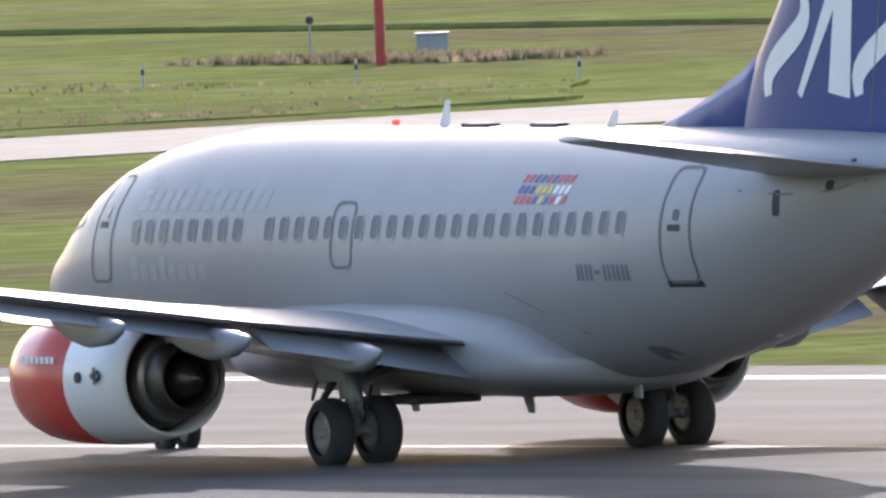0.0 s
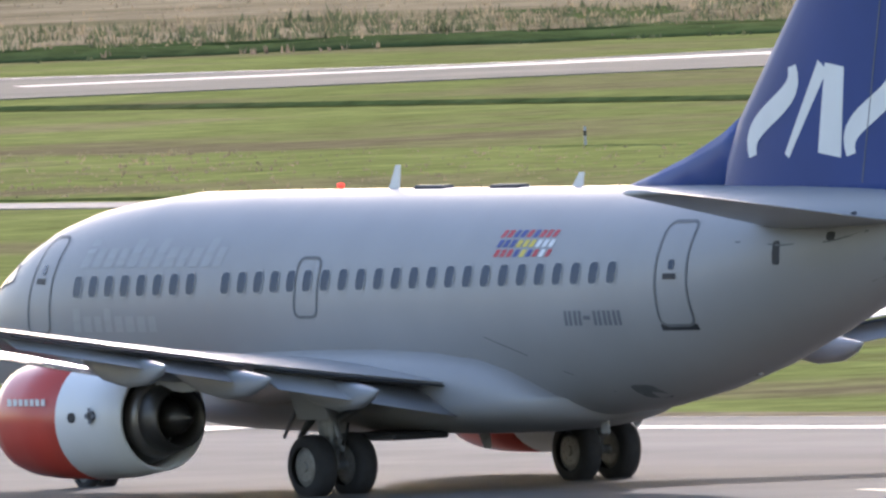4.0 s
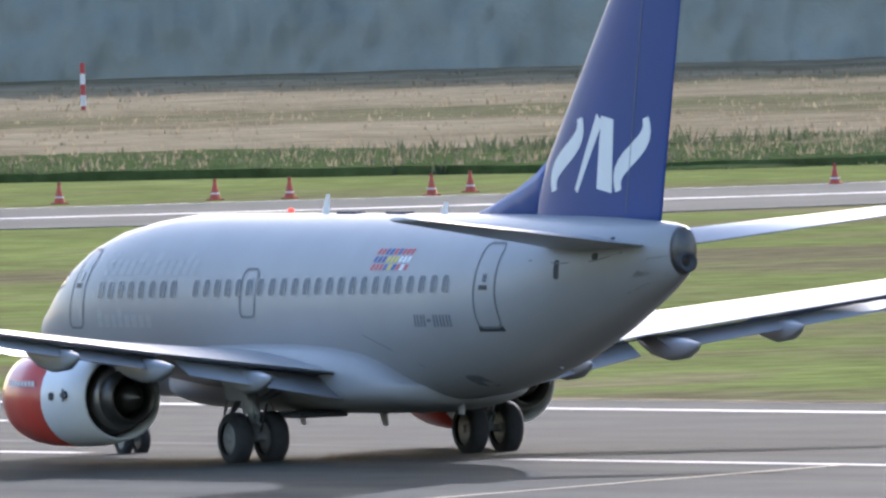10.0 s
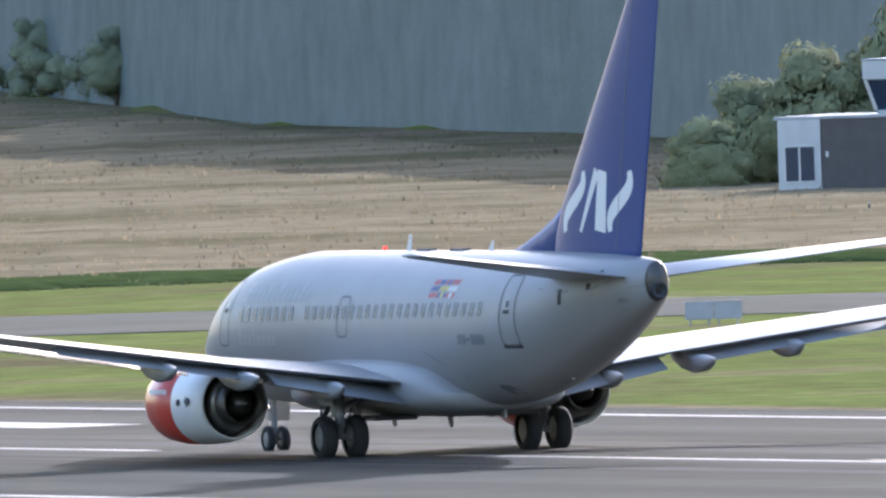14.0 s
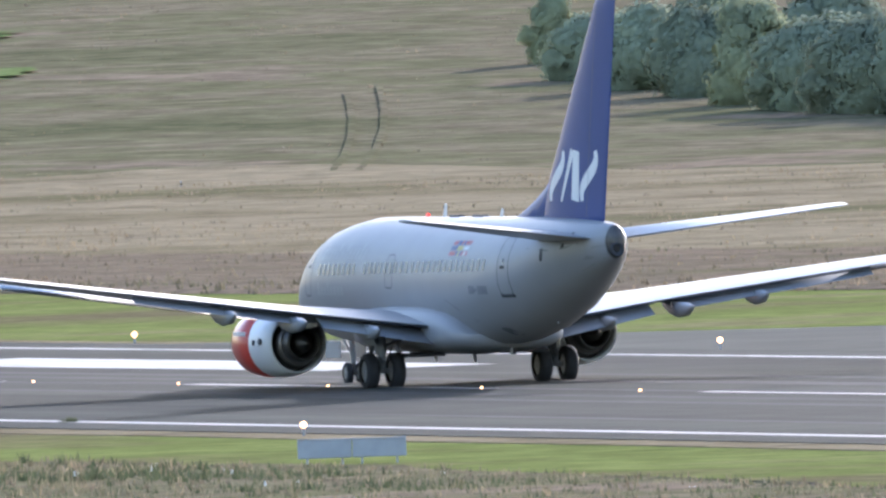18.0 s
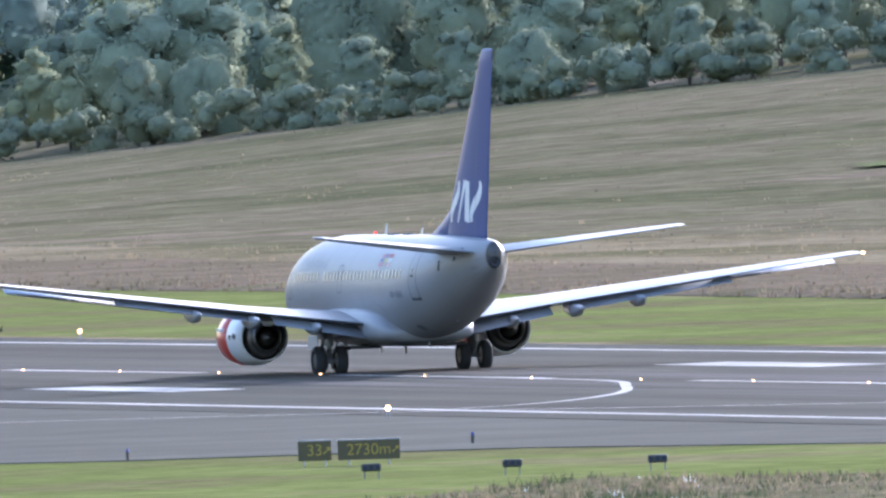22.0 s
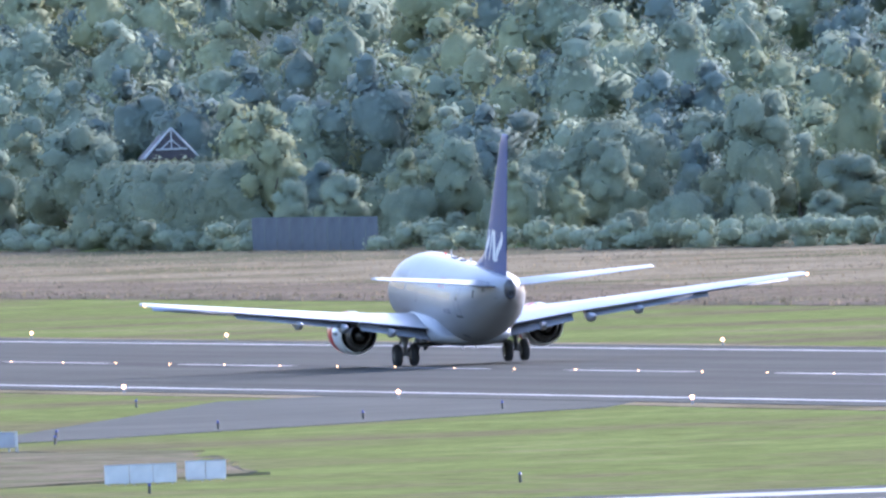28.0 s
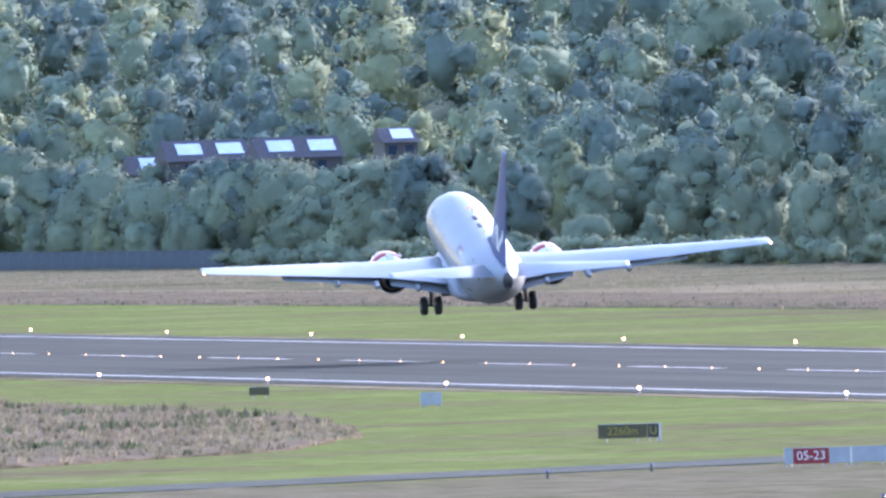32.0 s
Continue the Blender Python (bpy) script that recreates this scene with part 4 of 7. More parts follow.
def dress_airliner():
    ys = [9.04 - 0.504 * k for k in range(8)] + [4.45 - 0.494 * k for k in range(5)] + [1.98 - 0.53 * k for k in range(18)]
    for side in (-1, 1):
        put = lambda y, z, s=side: on_hull(y, z, s, 0.010)
        low = lambda y, z, s=side: on_hull(y, z, s, 0.005)
        for y in ys:
            z = 3.77 - (y - 1) * 0.011
            w = patch("cabin_window", rounded(y, z, 0.255, 0.385, 0.45, 16), put, GLASS, "dark cabin window")
            ribbon("window_frame", rounded(y, z, 0.27, 0.40, 0.45, 16), 0.025, put, FAINTTXT, True, parent=w)
        for y0, y1, z0, z1, name in ((-9.07, -8.24, 2.92, 4.72, "cabin_door"), (9.95, 10.72, 2.86, 4.55, "cabin_door"), (1.66, 2.34, 3.12, 4.16, "overwing_exit")):
            pts = door_outline(y0, y1, z0, z1, 0.16)
            d = ribbon(name, pts, 0.05, put, LINE, True, "dark outlined fuselage door")
            if name == "cabin_door":
                ribbon("door_handle", [((y0 + y1) / 2 - 0.14, 3.78), ((y0 + y1) / 2 + 0.2, 3.78)], 0.10, put, DARK, parent=d)
                patch("door_window", rounded((y0 + y1) / 2, 3.98, 0.16, 0.18, 0.6, 12), put, GLASS, parent=d)
                if y0 < 0:
                    ribbon("door_sill", [(y0 - 0.02, z0 - 0.03), (y1 + 0.02, z0 - 0.03)], 0.11, put, DARK, parent=d)
        # pale lettering as bars, dark registration as bars
        rng = random.Random(7)
        y = 9.1
        for k in range(12):
            w = 0.24 + 0.06 * rng.random()
            grid_patch("marking_bar", y - w, y, 4.02, 4.36 + (0.16 if k in (0, 4, 6, 10) else 0), low, FAINTTXT, 0.22 * side)
            y -= w + 0.12
        y = 9.15
        for k in range(8):
            w = 0.20 + 0.05 * rng.random()
            grid_patch("marking_bar", y - w, y, 2.88, 3.16 + (0.14 if k in (0, 3) else 0), low, FAINTTXT, 0.0)
            y -= w + 0.11
        for k in range(6):
            y = -5.66 - k * 0.275
            h = 0.26 if k != 2 else 0.07
            z0 = 2.94 if k != 2 else 3.04
            for dy in ((0.0, 0.13) if k != 2 else (0.0,)):
                grid_patch("registration_bar", y - dy - 0.085 - (0.1 if k == 2 else 0), y - dy, z0, z0 + h, low, GREYTXT)
        # flag panel
        cols = [(FLAG_R, FLAG_B, FLAG_R), (FLAG_R, FLAG_B, FLAG_R), (FLAG_B, FLAG_B, FLAG_R), (FLAG_B, FLAG_Y, FLAG_B), (FLAG_R, FLAG_Y, FLAG_Y), (FLAG_B, FLAG_Y, FLAG_B), (FLAG_R, WHITE, FLAG_R), (FLAG_R, WHITE, WHITE), (FLAG_R, WHITE, FLAG_R)]
        for i, c in enumerate(cols):
            for j in range(3):
                y = -3.42 - i * 0.19
                z = 4.14 + j * 0.165
                grid_patch("flag_block", y - 0.125, y, z, z + 0.125, low, c[2 - j], -0.45)
        # plain slanted shapes on the fin
        fin = lambda y, z, s=side: on_fin(y, z, s)
        for y in (-9.7, -12.45):
            pts, ws = [], []
            for k in range(13):
                u = k / 12
                pts.append((y + 0.55 - 1.20 * u + 0.26 * math.sin(2 * math.pi * u), 5.78 + 1.55 * u))
                ws.append(0.24 + 0.17 * math.sin(math.pi * u))
            ribbon("tail_emblem", pts, ws, fin, PALETXT, label="white slanted emblem stroke")
        ribbon("tail_emblem", [(-10.15 - 0.135 * k, 5.78 + 0.195 * k) for k in range(9)], [0.14 + 0.02 * k for k in range(9)], fin, PALETXT, label="white slanted emblem stroke")
        ribbon("tail_emblem", [(-11.32 - 0.03 * k, 5.78 + 0.195 * k) for k in range(9)], [0.62 - 0.012 * k for k in range(9)], fin, PALETXT, label="white slanted emblem stroke")
        # rudder hinge line
        ribbon("rudder_seam", [(-12.15 - 0.255 * (z - 5.3) * 0.9, z) for z in [5.3 + 0.35 * k for k in range(20)]], 0.03, fin, LINE)
        # cockpit glazing
        for pts in ([(12.05, 3.72), (12.62, 3.52), (12.50, 3.95), (12.12, 4.10)], [(12.68, 3.50), (13.22, 3.46), (12.86, 3.80), (12.58, 3.92)], [(11.6, 3.78), (11.98, 3.70), (12.02, 4.06), (11.7, 4.05)]):
            pane = patch("cockpit_window", pts, put, GLASS, "cockpit window")
            ribbon("window_frame", pts, 0.06, lambda y, z, s=side: on_hull(y, z, s, 0.016), LINE, True, parent=pane)
        patch("access_panel", rounded(-6.7, 1.75, 0.55, 0.25, 0.5, 10), low, LINE)
        patch("tail_outlet", rounded(-11.2, 4.15, 0.18, 0.42, 0.4, 10), low, DARK)
        patch("tail_outlet", rounded(-12.4, 4.42, 0.20, 0.16, 0.6, 8), low, DARK)
        patch("tail_outlet", rounded(-12.75, 4.75, 0.16, 0.16, 0.6, 8), low, DARK)
        ribbon("stabiliser_slot", [(-10.2, 4.35), (-11.3, 4.28), (-12.4, 4.33), (-13.2, 4.5)], 0.03, low, LINE)
        ribbon("belly_seam", [(-3.2, 2.75), (-4.2, 2.45), (-5.2, 2.1), (-6.0, 1.75)], 0.02, low, LINE)
    # aft end: exhaust and dark titanium patch
    part("exhaust_pipe", bm_spin([(-14.25, 0.24), (-14.64, 0.22), (-14.64, 0.17), (-14.4, 0.0)], 16, (0, 0, 4.27)), DARK, airliner, "dark tail exhaust", True)
    part("tail_cone", bm_loft([hull_ring(y, 32, 0.007) for y in (-14.42, -14.48, -14.53)]), DARKMETAL, airliner, "dark metal tail cone", True)
    for side in (-1, 1):
        patch("heat_shield", [(-12.9, 3.60), (-13.5, 3.78), (-14.3, 4.02), (-14.4, 4.42), (-13.9, 4.38), (-13.4, 4.02)], lambda y, z, s=side: on_hull(y, max(z, hull_at(y)[1] + 0.03), s, 0.008), HUB)
    # aerials, beacon, escape hatches on the crown
    for y, h in ((1.78, 0.42), (-3.68, 0.25)):
        part("blade_aerial", bm_loft([[(-0.02, y + 0.16, 5.27), (0.02, y + 0.16, 5.27), (0.02, y - 0.12, 5.27), (-0.02, y - 0.12, 5.27)], [(-0.008, y - 0.06, 5.29 + h), (0.008, y - 0.06, 5.29 + h), (0.008, y - 0.2, 5.29 + h), (-0.008, y - 0.2, 5.29 + h)]]), WHITE, airliner, "white blade aerial")
    part("beacon", bm_spin([(0.07, 0.0), (0.05, 0.05), (-0.05, 0.05), (-0.07, 0.0)], 10, (0, 3.4, 5.36)), LAMP_R, airliner, "red beacon")
    for y in (0.6, -1.65):
        part("crown_fairing", bm_box(0.26, 0.9, 0.08, 0, y, 5.31, 0.03), DARK, airliner)
    for y in (-0.6, 3.2):
        part("belly_aerial", bm_loft([[(-0.02, y + 0.2, 1.06), (0.02, y + 0.2, 1.06), (0.02, y - 0.15, 1.06), (-0.02, y - 0.15, 1.06)], [(-0.008, y, 0.72), (0.008, y, 0.72), (0.008, y - 0.2, 0.72), (-0.008, y - 0.2, 0.72)]]), SKIN, airliner)
    part("tail_skid", bm_box(0.12, 0.5, 0.16, 0, -8.6, 2.05, 0.03), SKIN, airliner)
    part("drain_mast", bm_box(0.05, 0.22, 0.34, 0.0, -4.2, 1.15, 0.01), SKIN, airliner)
    for s in (-1, 1):
        part("wingtip_lamp", bm_spin([(0.08, 0.0), (0.0, 0.07), (-0.08, 0.0)], 8, (s * 17.1, -5.05, wing_z(17.1))), LAMP_W, airliner, "lit wingtip lamp")
        part("landing_light", bm_spin([(0.06, 0.0), (0.0, 0.09), (-0.05, 0.0)], 8, (s * 2.15, 3.75, 2.0)), WHITE, airliner)
        # engine badge bars and panels on the cowl's outer side
        for k in range(7):
            q = radians(6)
            part("cowl_marking", bm_box(0.012, 0.11, 0.12, s * (4.83 + 1.083), 5.6 - 0.17 * k - 0.2, 1.50 + 0.32, 0.0), PALETXT, airliner)
        part("cowl_port", bm_cyl(0.09, 0.09, (s * 5.86, 3.55, 1.55), (s * 5.93, 3.55, 1.55), 12), DARK, airliner)
        part("cowl_port", bm_cyl(0.09, 0.09, (s * 5.84, 3.0, 1.58), (s * 5.905, 3.0, 1.58), 12), DARK, airliner)
        for dy, dz in ((0.0, 0.1), (0.0, -0.1), (0.1, 0.0), (-0.1, 0.0)):
            part("cowl_marking", bm_box(0.012, 0.08, 0.08, s * 5.905, 3.0 + dy, 1.58 + dz, 0.0), GREYTXT, airliner)
        part("cowl_strake", bm_box(0.03, 1.0, 0.22, s * (4.83 - 0.75), 4.9, 1.5 + 0.85, 0.01, Matrix.Rotation(-s * 0.7, 4, 'Y')), RED, airliner)
        # slat edge and spoiler seams
        st = [(s * x, wing_le(x) + 0.16, 0.55, wing_z(x) - 0.10, 0.16, 0.35) for x in (6.3, 9.0, 13.0, 16.4)]
        part("slat", wing_like(st, 6), BARE, airliner, "bare metal leading edge slat", True)


dress_airliner()


# ---- trees ----
def ball(level):
    bm = bmesh.new()
    bmesh.ops.create_icosphere(bm, subdivisions=level, radius=1)
    vs = np.array([v.co[:] for v in bm.verts])
    fs = np.array([[v.index for v in f.verts] for f in bm.faces])
    bm.free()
    return vs, fs


BALLS = {1: ball(1), 2: ball(2), 3: ball(3)}


def swell(d, waves):
    """Uneven radius of a lobe in the directions d."""
    out = np.ones(len(d))
    for amp, v, ph in waves:
        out += amp * np.sin(d @ v + ph)
    return out


def foliage_mass(g, lobes, level, per, size, hide=True, core=None, fill=0.82):
    """A dense uneven mass of lobes (x, y, z, radius, height) clad in leaf clumps; returns verts, faces, number of mass faces, normals."""
    bv, bf = BALLS[level]
    vs, fs, leaves = [], [], []
    n0 = 0
    L = np.array(lobes)
    for x, y, z, r, h in lobes:
        waves = [(0.13, g.normal(size=3) * 2.2, g.uniform(0, 6)), (0.09, g.normal(size=3) * 4, g.uniform(0, 6)), (0.06, g.normal(size=3) * 7, g.uniform(0, 6)), (0.045, g.normal(size=3) * 12, g.uniform(0, 6))]
        c, sc = np.array([x, y, z]), np.array([r, r, h])
        vs.append(c + bv * swell(bv, waves)[:, None] * sc * fill)
        fs.append(bf + n0)
        n0 += len(bv)
        n = int(per * r * (r + h) * 0.5)
        d = g.normal(size=(n, 3))
        d /= np.linalg.norm(d, axis=1)[:, None]
        leaves.append(np.concatenate([c + d * (swell(d, waves) * g.uniform(0.76, 1.12, n))[:, None] * sc, d], 1))
    q = np.concatenate(leaves)
    if hide and len(lobes) < 60:
        for x, y, z, r, h in lobes:
            inside_lobe = (((q[:, 0] - x) / r) ** 2 + ((q[:, 1] - y) / r) ** 2 + ((q[:, 2] - z) / h) ** 2) < 0.62
            q = q[~inside_lobe]
    c, d = q[:, :3], q[:, 3:]
    n = len(c)
    t = np.cross(d, g.normal(size=(n, 3)))
    t /= np.linalg.norm(t, axis=1)[:, None]
    u = np.cross(d, t)
    tilt = g.uniform(-0.6, 0.6, n)[:, None]
    u = u * np.cos(tilt) + d * np.sin(tilt)
    s = (size * g.uniform(0.5, 1.4, n))[:, None]
    leaf = np.stack([c - t * s - u * s * 0.7, c + t * s - u * s * 0.5, c + u * s * 1.2], axis=1)
    # every clump faces outwards
    back = np.einsum("ij,ij->i", np.cross(leaf[:, 1] - leaf[:, 0], leaf[:, 2] - leaf[:, 0]), d) < 0
    leaf[back] = leaf[back][:, ::-1]
    vs.append(leaf.reshape(-1, 3))
    fl = [f.tolist() for f in np.concatenate(fs)] + (np.arange(3 * n).reshape(-1, 3) + n0).tolist()
    rough = np.repeat(g.normal(0, 0.3, (n, 3)), 3, axis=0)
    nrm = np.concatenate([bv / np.array([1, 1, l[4] / l[3]]) for l in lobes] + [np.repeat(d, 3, axis=0) + rough])
    if core is not None:
        # the crown as a whole is rounded
        whole = np.concatenate(vs) - np.array(core)
        nrm = 0.3 * nrm + whole / np.linalg.norm(whole, axis=1)[:, None]
    nrm[:, 2] += 0.1
    return np.concatenate(vs), fl, len(lobes) * len(bf), nrm / np.linalg.norm(nrm, axis=1)[:, None]


def leafy_mesh(name, v, f, nrm, material):
    """A crown whose clumps are shaded as one rounded mass."""
    me = mesh_of(name, v.tolist(), f, material, True)
    me.normals_split_custom_set_from_vertices(nrm.tolist())
    return me


def crown_lobes(g, w, h, base, n, slim=0.0):
    """Lobes of a crown: full to the ground, uneven, with a broken top."""
    out = [(g.uniform(-0.06, 0.06) * w, g.uniform(-0.06, 0.06) * w, base + (h - base) * 0.42, 0.33 * w, 0.42 * (h - base))]
    a = g.uniform(0, 6)
    for k in range(n):
        a += 2.4 + g.uniform(-0.5, 0.5)
        u = (k + 0.5) / n
        lim = w / 2 * math.sqrt(max(0.05, 1 - max(0.0, u - 0.35) ** 2 * (2.1 + slim)))
        r = g.uniform(0.16, 0.29) * w * (1 - 0.3 * u)
        q = max(lim * g.uniform(0.75, 1.08) - r * 0.75, 0.0)
        z = base + (h - base) * u
        out.append((q * math.cos(a), q * math.sin(a), min(z, h - r * 0.8), r, r * g.uniform(0.75, 1.15)))
    return out


def make_tree(seed, w, h, base, n, per, size, material, label, name="tree", slim=0.0):
    g = np.random.default_rng(seed)
    t = thing(name, label, name, at=pose(0, 0, -200))
    bm = bm_cyl(0.06 * w * 0.6, 0.02 * w, (0, 0, -0.3), (0.1, 0.05, h * 0.75), 8)
    for k in range(5):
        a = 2.4 * k + seed
        z = base * 0.7 + k * (h - base) * 0.12
        bm_cyl(0.035 * w * 0.5, 0.01 * w, (0, 0, z), (0.3 * w * math.cos(a), 0.3 * w * math.sin(a), z + 0.2 * h), 6, bm)
    part("trunk", bm, BARK, t)
    v, f, m, nrm = foliage_mass(g, crown_lobes(g, w, h, base, n, slim), 2, per, size, core=(0, 0, base + (h - base) * 0.35))
    child("crown", leafy_mesh("crown", v, f, nrm, material), t)
    return t


KINDS = [make_tree(11, 5.8, 8.0, 1.4, 11, 230, 0.125, LEAF, "rounded leafy green tree at the wood's edge"),
         make_tree(12, 7.2, 9.2, 1.8, 14, 200, 0.13, LEAF, "broad leafy green tree on the wooded slope"),
         make_tree(13, 4.6, 9.6, 1.0, 12, 250, 0.12, LEAF_PALE, "pale green slender tree on the wooded slope", slim=0.3),
         make_tree(14, 8.2, 6.8, 0.6, 15, 200, 0.13, LEAF, "wide bushy green tree on the wooded slope"),
         make_tree(15, 5.2, 6.4, 0.1, 9, 360, 0.105, LEAF, "dense egg-shaped green tree behind the hedge", slim=-1.0),
         make_tree(16, 6.0, 8.8, 1.5, 12, 230, 0.125, LEAF_TREE_DARK, "dark green tree on the wooded slope")]
HEIGHTS = (8.0, 9.2, 9.6, 6.8, 6.4, 8.8)
BUSH = make_tree(17, 6.5, 4.8, 0.0, 18, 620, 0.11, LEAF, "dense green bush on the grassy slope", "bush")
BUSH_PALE = make_tree(18, 5.0, 5.2, 0.0, 16, 680, 0.10, LEAF_PALE, "pale green bush beside the dark wood", "bush")
rng = random.Random(21)
MASTER = {}
# no tall trees where roofs show through
CLEAR = [(8.95, 9.7, 44, 88, 10.2), (10.80, 11.13, 26, 88, 7.4)]


def plant(kind, b, r, size=1.0, tall=1.0, group="trees of the wooded slope", sink=0.0):
    for b0, b1, d0, d1, top in CLEAR:
        d = r - along(RANGES, b)
        if b0 < b < b1 and d < d1:
            if d > d0:
                return None
            high = HEIGHTS[KINDS.index(kind)] * tall if kind in KINDS else 5.0
            size = min(size, max(0.4, (top - ground_z(b, r)) / high))
    x, y, z = polar(b, r, ground_z(b, r) - sink)
    m = pose(x, y, z, 0, 0, rng.uniform(0, 360)) @ Matrix.Diagonal((size, size, size * tall, 1))
    if kind.location.z < -100:
        t, kind.matrix_basis = kind, m
        MASTER[kind] = size, size * tall
    else:
        s0, s1 = MASTER[kind]
        t = copy_thing(kind, m @ Matrix.Diagonal((1 / s0, 1 / s0, 1 / s1, 1)))
    t["group"] = group
    return t


def plant_slope():
    # rows climbing the slope
    for row, off in enumerate((6, 30, 60)):
        b = 8.3
        while b < 22.3:
            r0 = along(RANGES, b)
            step = rng.uniform(3.8, 6.8) * (1.0 + 0.10 * row)
            if not (b > 16.2 and row > 1):
                k = rng.choices((0, 1, 2, 3, 5), (5, 5, 4, 4, 3))[0]
                size = rng.uniform(0.7, 1.15) * (1 + 0.08 * row)
                if row == 0:
                    k, size = rng.choice((0, 3, 3, 1, 2)), rng.uniform(0.42, 0.8)
                if not (row == 0 and 10.2 < b < 10.68):
                    plant(KINDS[k], b, r0 + off + rng.uniform(-5, 13), size, rng.uniform(0.8, 1.2))
            b += math.degrees(step / r0)
    # low trees before the houses
    b = 8.96
    while b < 9.7:
        plant(KINDS[rng.choice((0, 1, 3, 5))], b, along(RANGES, b) + rng.uniform(24, 42), rng.uniform(1.15, 1.5), rng.uniform(0.85, 1.0))
        b += rng.uniform(0.02, 0.04)
    for b in (10.88, 10.93, 10.98, 11.04, 11.1):
        plant(KINDS[3], b, along(RANGES, b) + 16, 1.15, 0.95)
    # the egg-shaped pair and its neighbours
    for b, size, tall in ((10.225, 0.75, 1.1), (10.30, 1.05, 1.42), (10.41, 1.15, 1.36), (10.52, 1.15, 1.05), (10.625, 1.1, 1.3)):
        plant(KINDS[4], b, along(RANGES, b) + 3, size, tall)


def far_wood():
    """The upper part of the wooded slope, in one piece."""
    g = np.random.default_rng(9)
    vs, fs, ns, kinds = [], [], [], []
    n0 = 0
    for off in (92, 118, 148, 182, 220, 265, 315, 370):
        b = 8.0
        while b < 21.8:
            r = along(RANGES, b) + off + g.uniform(-15, 15)
            x, y, z = polar(b, r, ground_z(b, r))
            w, h = g.uniform(5, 10), g.uniform(7, 14)
            lobes = [(x + p, y + q, z + s, br, bh) for p, q, s, br, bh in crown_lobes(g, w, h, h * 0.25, 6)]
            v, f, m, nrm = foliage_mass(g, lobes, 1, 50, 0.22, core=(x, y, z + h * 0.5), fill=0.75)
            vs.append(v)
            ns.append(nrm)
            fs += [[i + n0 for i in q] for q in f]
            kinds += [int(g.choice(3, p=[0.45, 0.2, 0.35]))] * len(f)
            n0 += len(v)
            b += math.degrees(w * 0.62 / r)
            if b > 16.5 and off > 130:
                break
    me = leafy_mesh("wooded_slope", np.concatenate(vs), fs, np.concatenate(ns), LEAF)
    for other in (LEAF_PALE, LEAF_TREE_DARK):
        me.materials.append(other)
    me.polygons.foreach_set("material_index", kinds)
    tagged(new("wooded_slope", me), "leafy wood climbing the slope", "woods", kind="stuff")


def dark_wood():
    """The high dark wood behind the control building, in one piece."""
    vs = []
    bs = [21.8 + 0.0165 * i for i in range(1106)]
    us = [i / 36 for i in range(37)]
    for b in bs:
        r0 = along(RANGES, b) + 12
        h = (21 if b > 22.6 else 13) + 2 * noise.noise((b * 9, 0, 2)) + 1.5 * noise.noise((b * 40, 0, 6))
        for u in us:
            p = (b * 6, u * h * 0.22, 0)
            r = r0 + 1.0 * noise.noise(p) + 0.7 * noise.noise((b * 28, u * h * 0.9, 5)) + 0.4 * noise.noise((b * 90, u * h * 2.3, 9)) + 4 * u * u
            vs.append(polar(b, r, ground_z(b, r0) - 0.3 + u * h))
    m = len(us)
    fs = [(i * m + j, (i + 1) * m + j, (i + 1) * m + j + 1, i * m + j + 1) for i in range(len(bs) - 1) for j in range(m - 1)]
    # one sheet of wood, its deep shade and blue haze painted in
    me = mesh_of("dark_wood", vs, fs, LEAF_SHADED, True)
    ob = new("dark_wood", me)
    tagged(ob, "high wood with its deep shade and haze put into the colour", "woods", kind="stuff")


def hedge(b0, b1, dr, h, label, wide=0.8):
    """A long low hedge along the wood's foot."""
    g = np.random.default_rng(int(b0 * 10))
    blobs = []
    b = b0
    while b < b1:
        r = along(RANGES, b) - dr
        x, y, z = polar(b, r, ground_z(b, r))
        for k in range(2):
            blobs.append((x + g.uniform(-wide, wide), y + g.uniform(-wide, wide), z + g.uniform(0.5, h - 0.8), g.uniform(0.9, 1.4), g.uniform(0.7, 1.0)))
        b += math.degrees(1.1 / r)
    v, f, m, nrm = foliage_mass(g, blobs, 1, 110, 0.14)
    tagged(new("hedge", leafy_mesh("hedge", v, f, nrm, LEAF)), label, "hedge", kind="stuff")


plant_slope()
far_wood()
dark_wood()
hedge(9.3, 11.13, 6, 3.0, "long dense green hedge at the foot of the slope")
hedge(13.2, 22.2, -3, 3.6, "continuous thicket along the upper edge of the field", 2.0)
hedge(11.37, 13.2, 6, 2.8, "long dense green hedge beside the timber screen")
for k, (b, r, s) in enumerate([(18.98, 1795, 0.75), (19.06, 1765, 0.9), (19.16, 1745, 1.0), (19.26, 1730, 1.05), (19.36, 1712, 1.1), (19.47, 1700, 1.15), (19.58, 1690, 1.2), (19.69, 1684, 1.15),
                               (19.80, 1680, 1.2), (19.91, 1676, 1.25), (20.02, 1680, 1.2), (20.12, 1684, 1.05), (20.2, 1690, 0.9), (19.3, 1765, 1.2), (19.5, 1740, 1.3), (19.72, 1725, 1.3), (19.95, 1720, 1.3)]):
    plant(BUSH if k % 4 else BUSH_PALE, b, r, s, rng.uniform(0.9, 1.1), "bushes on the grassy slope")
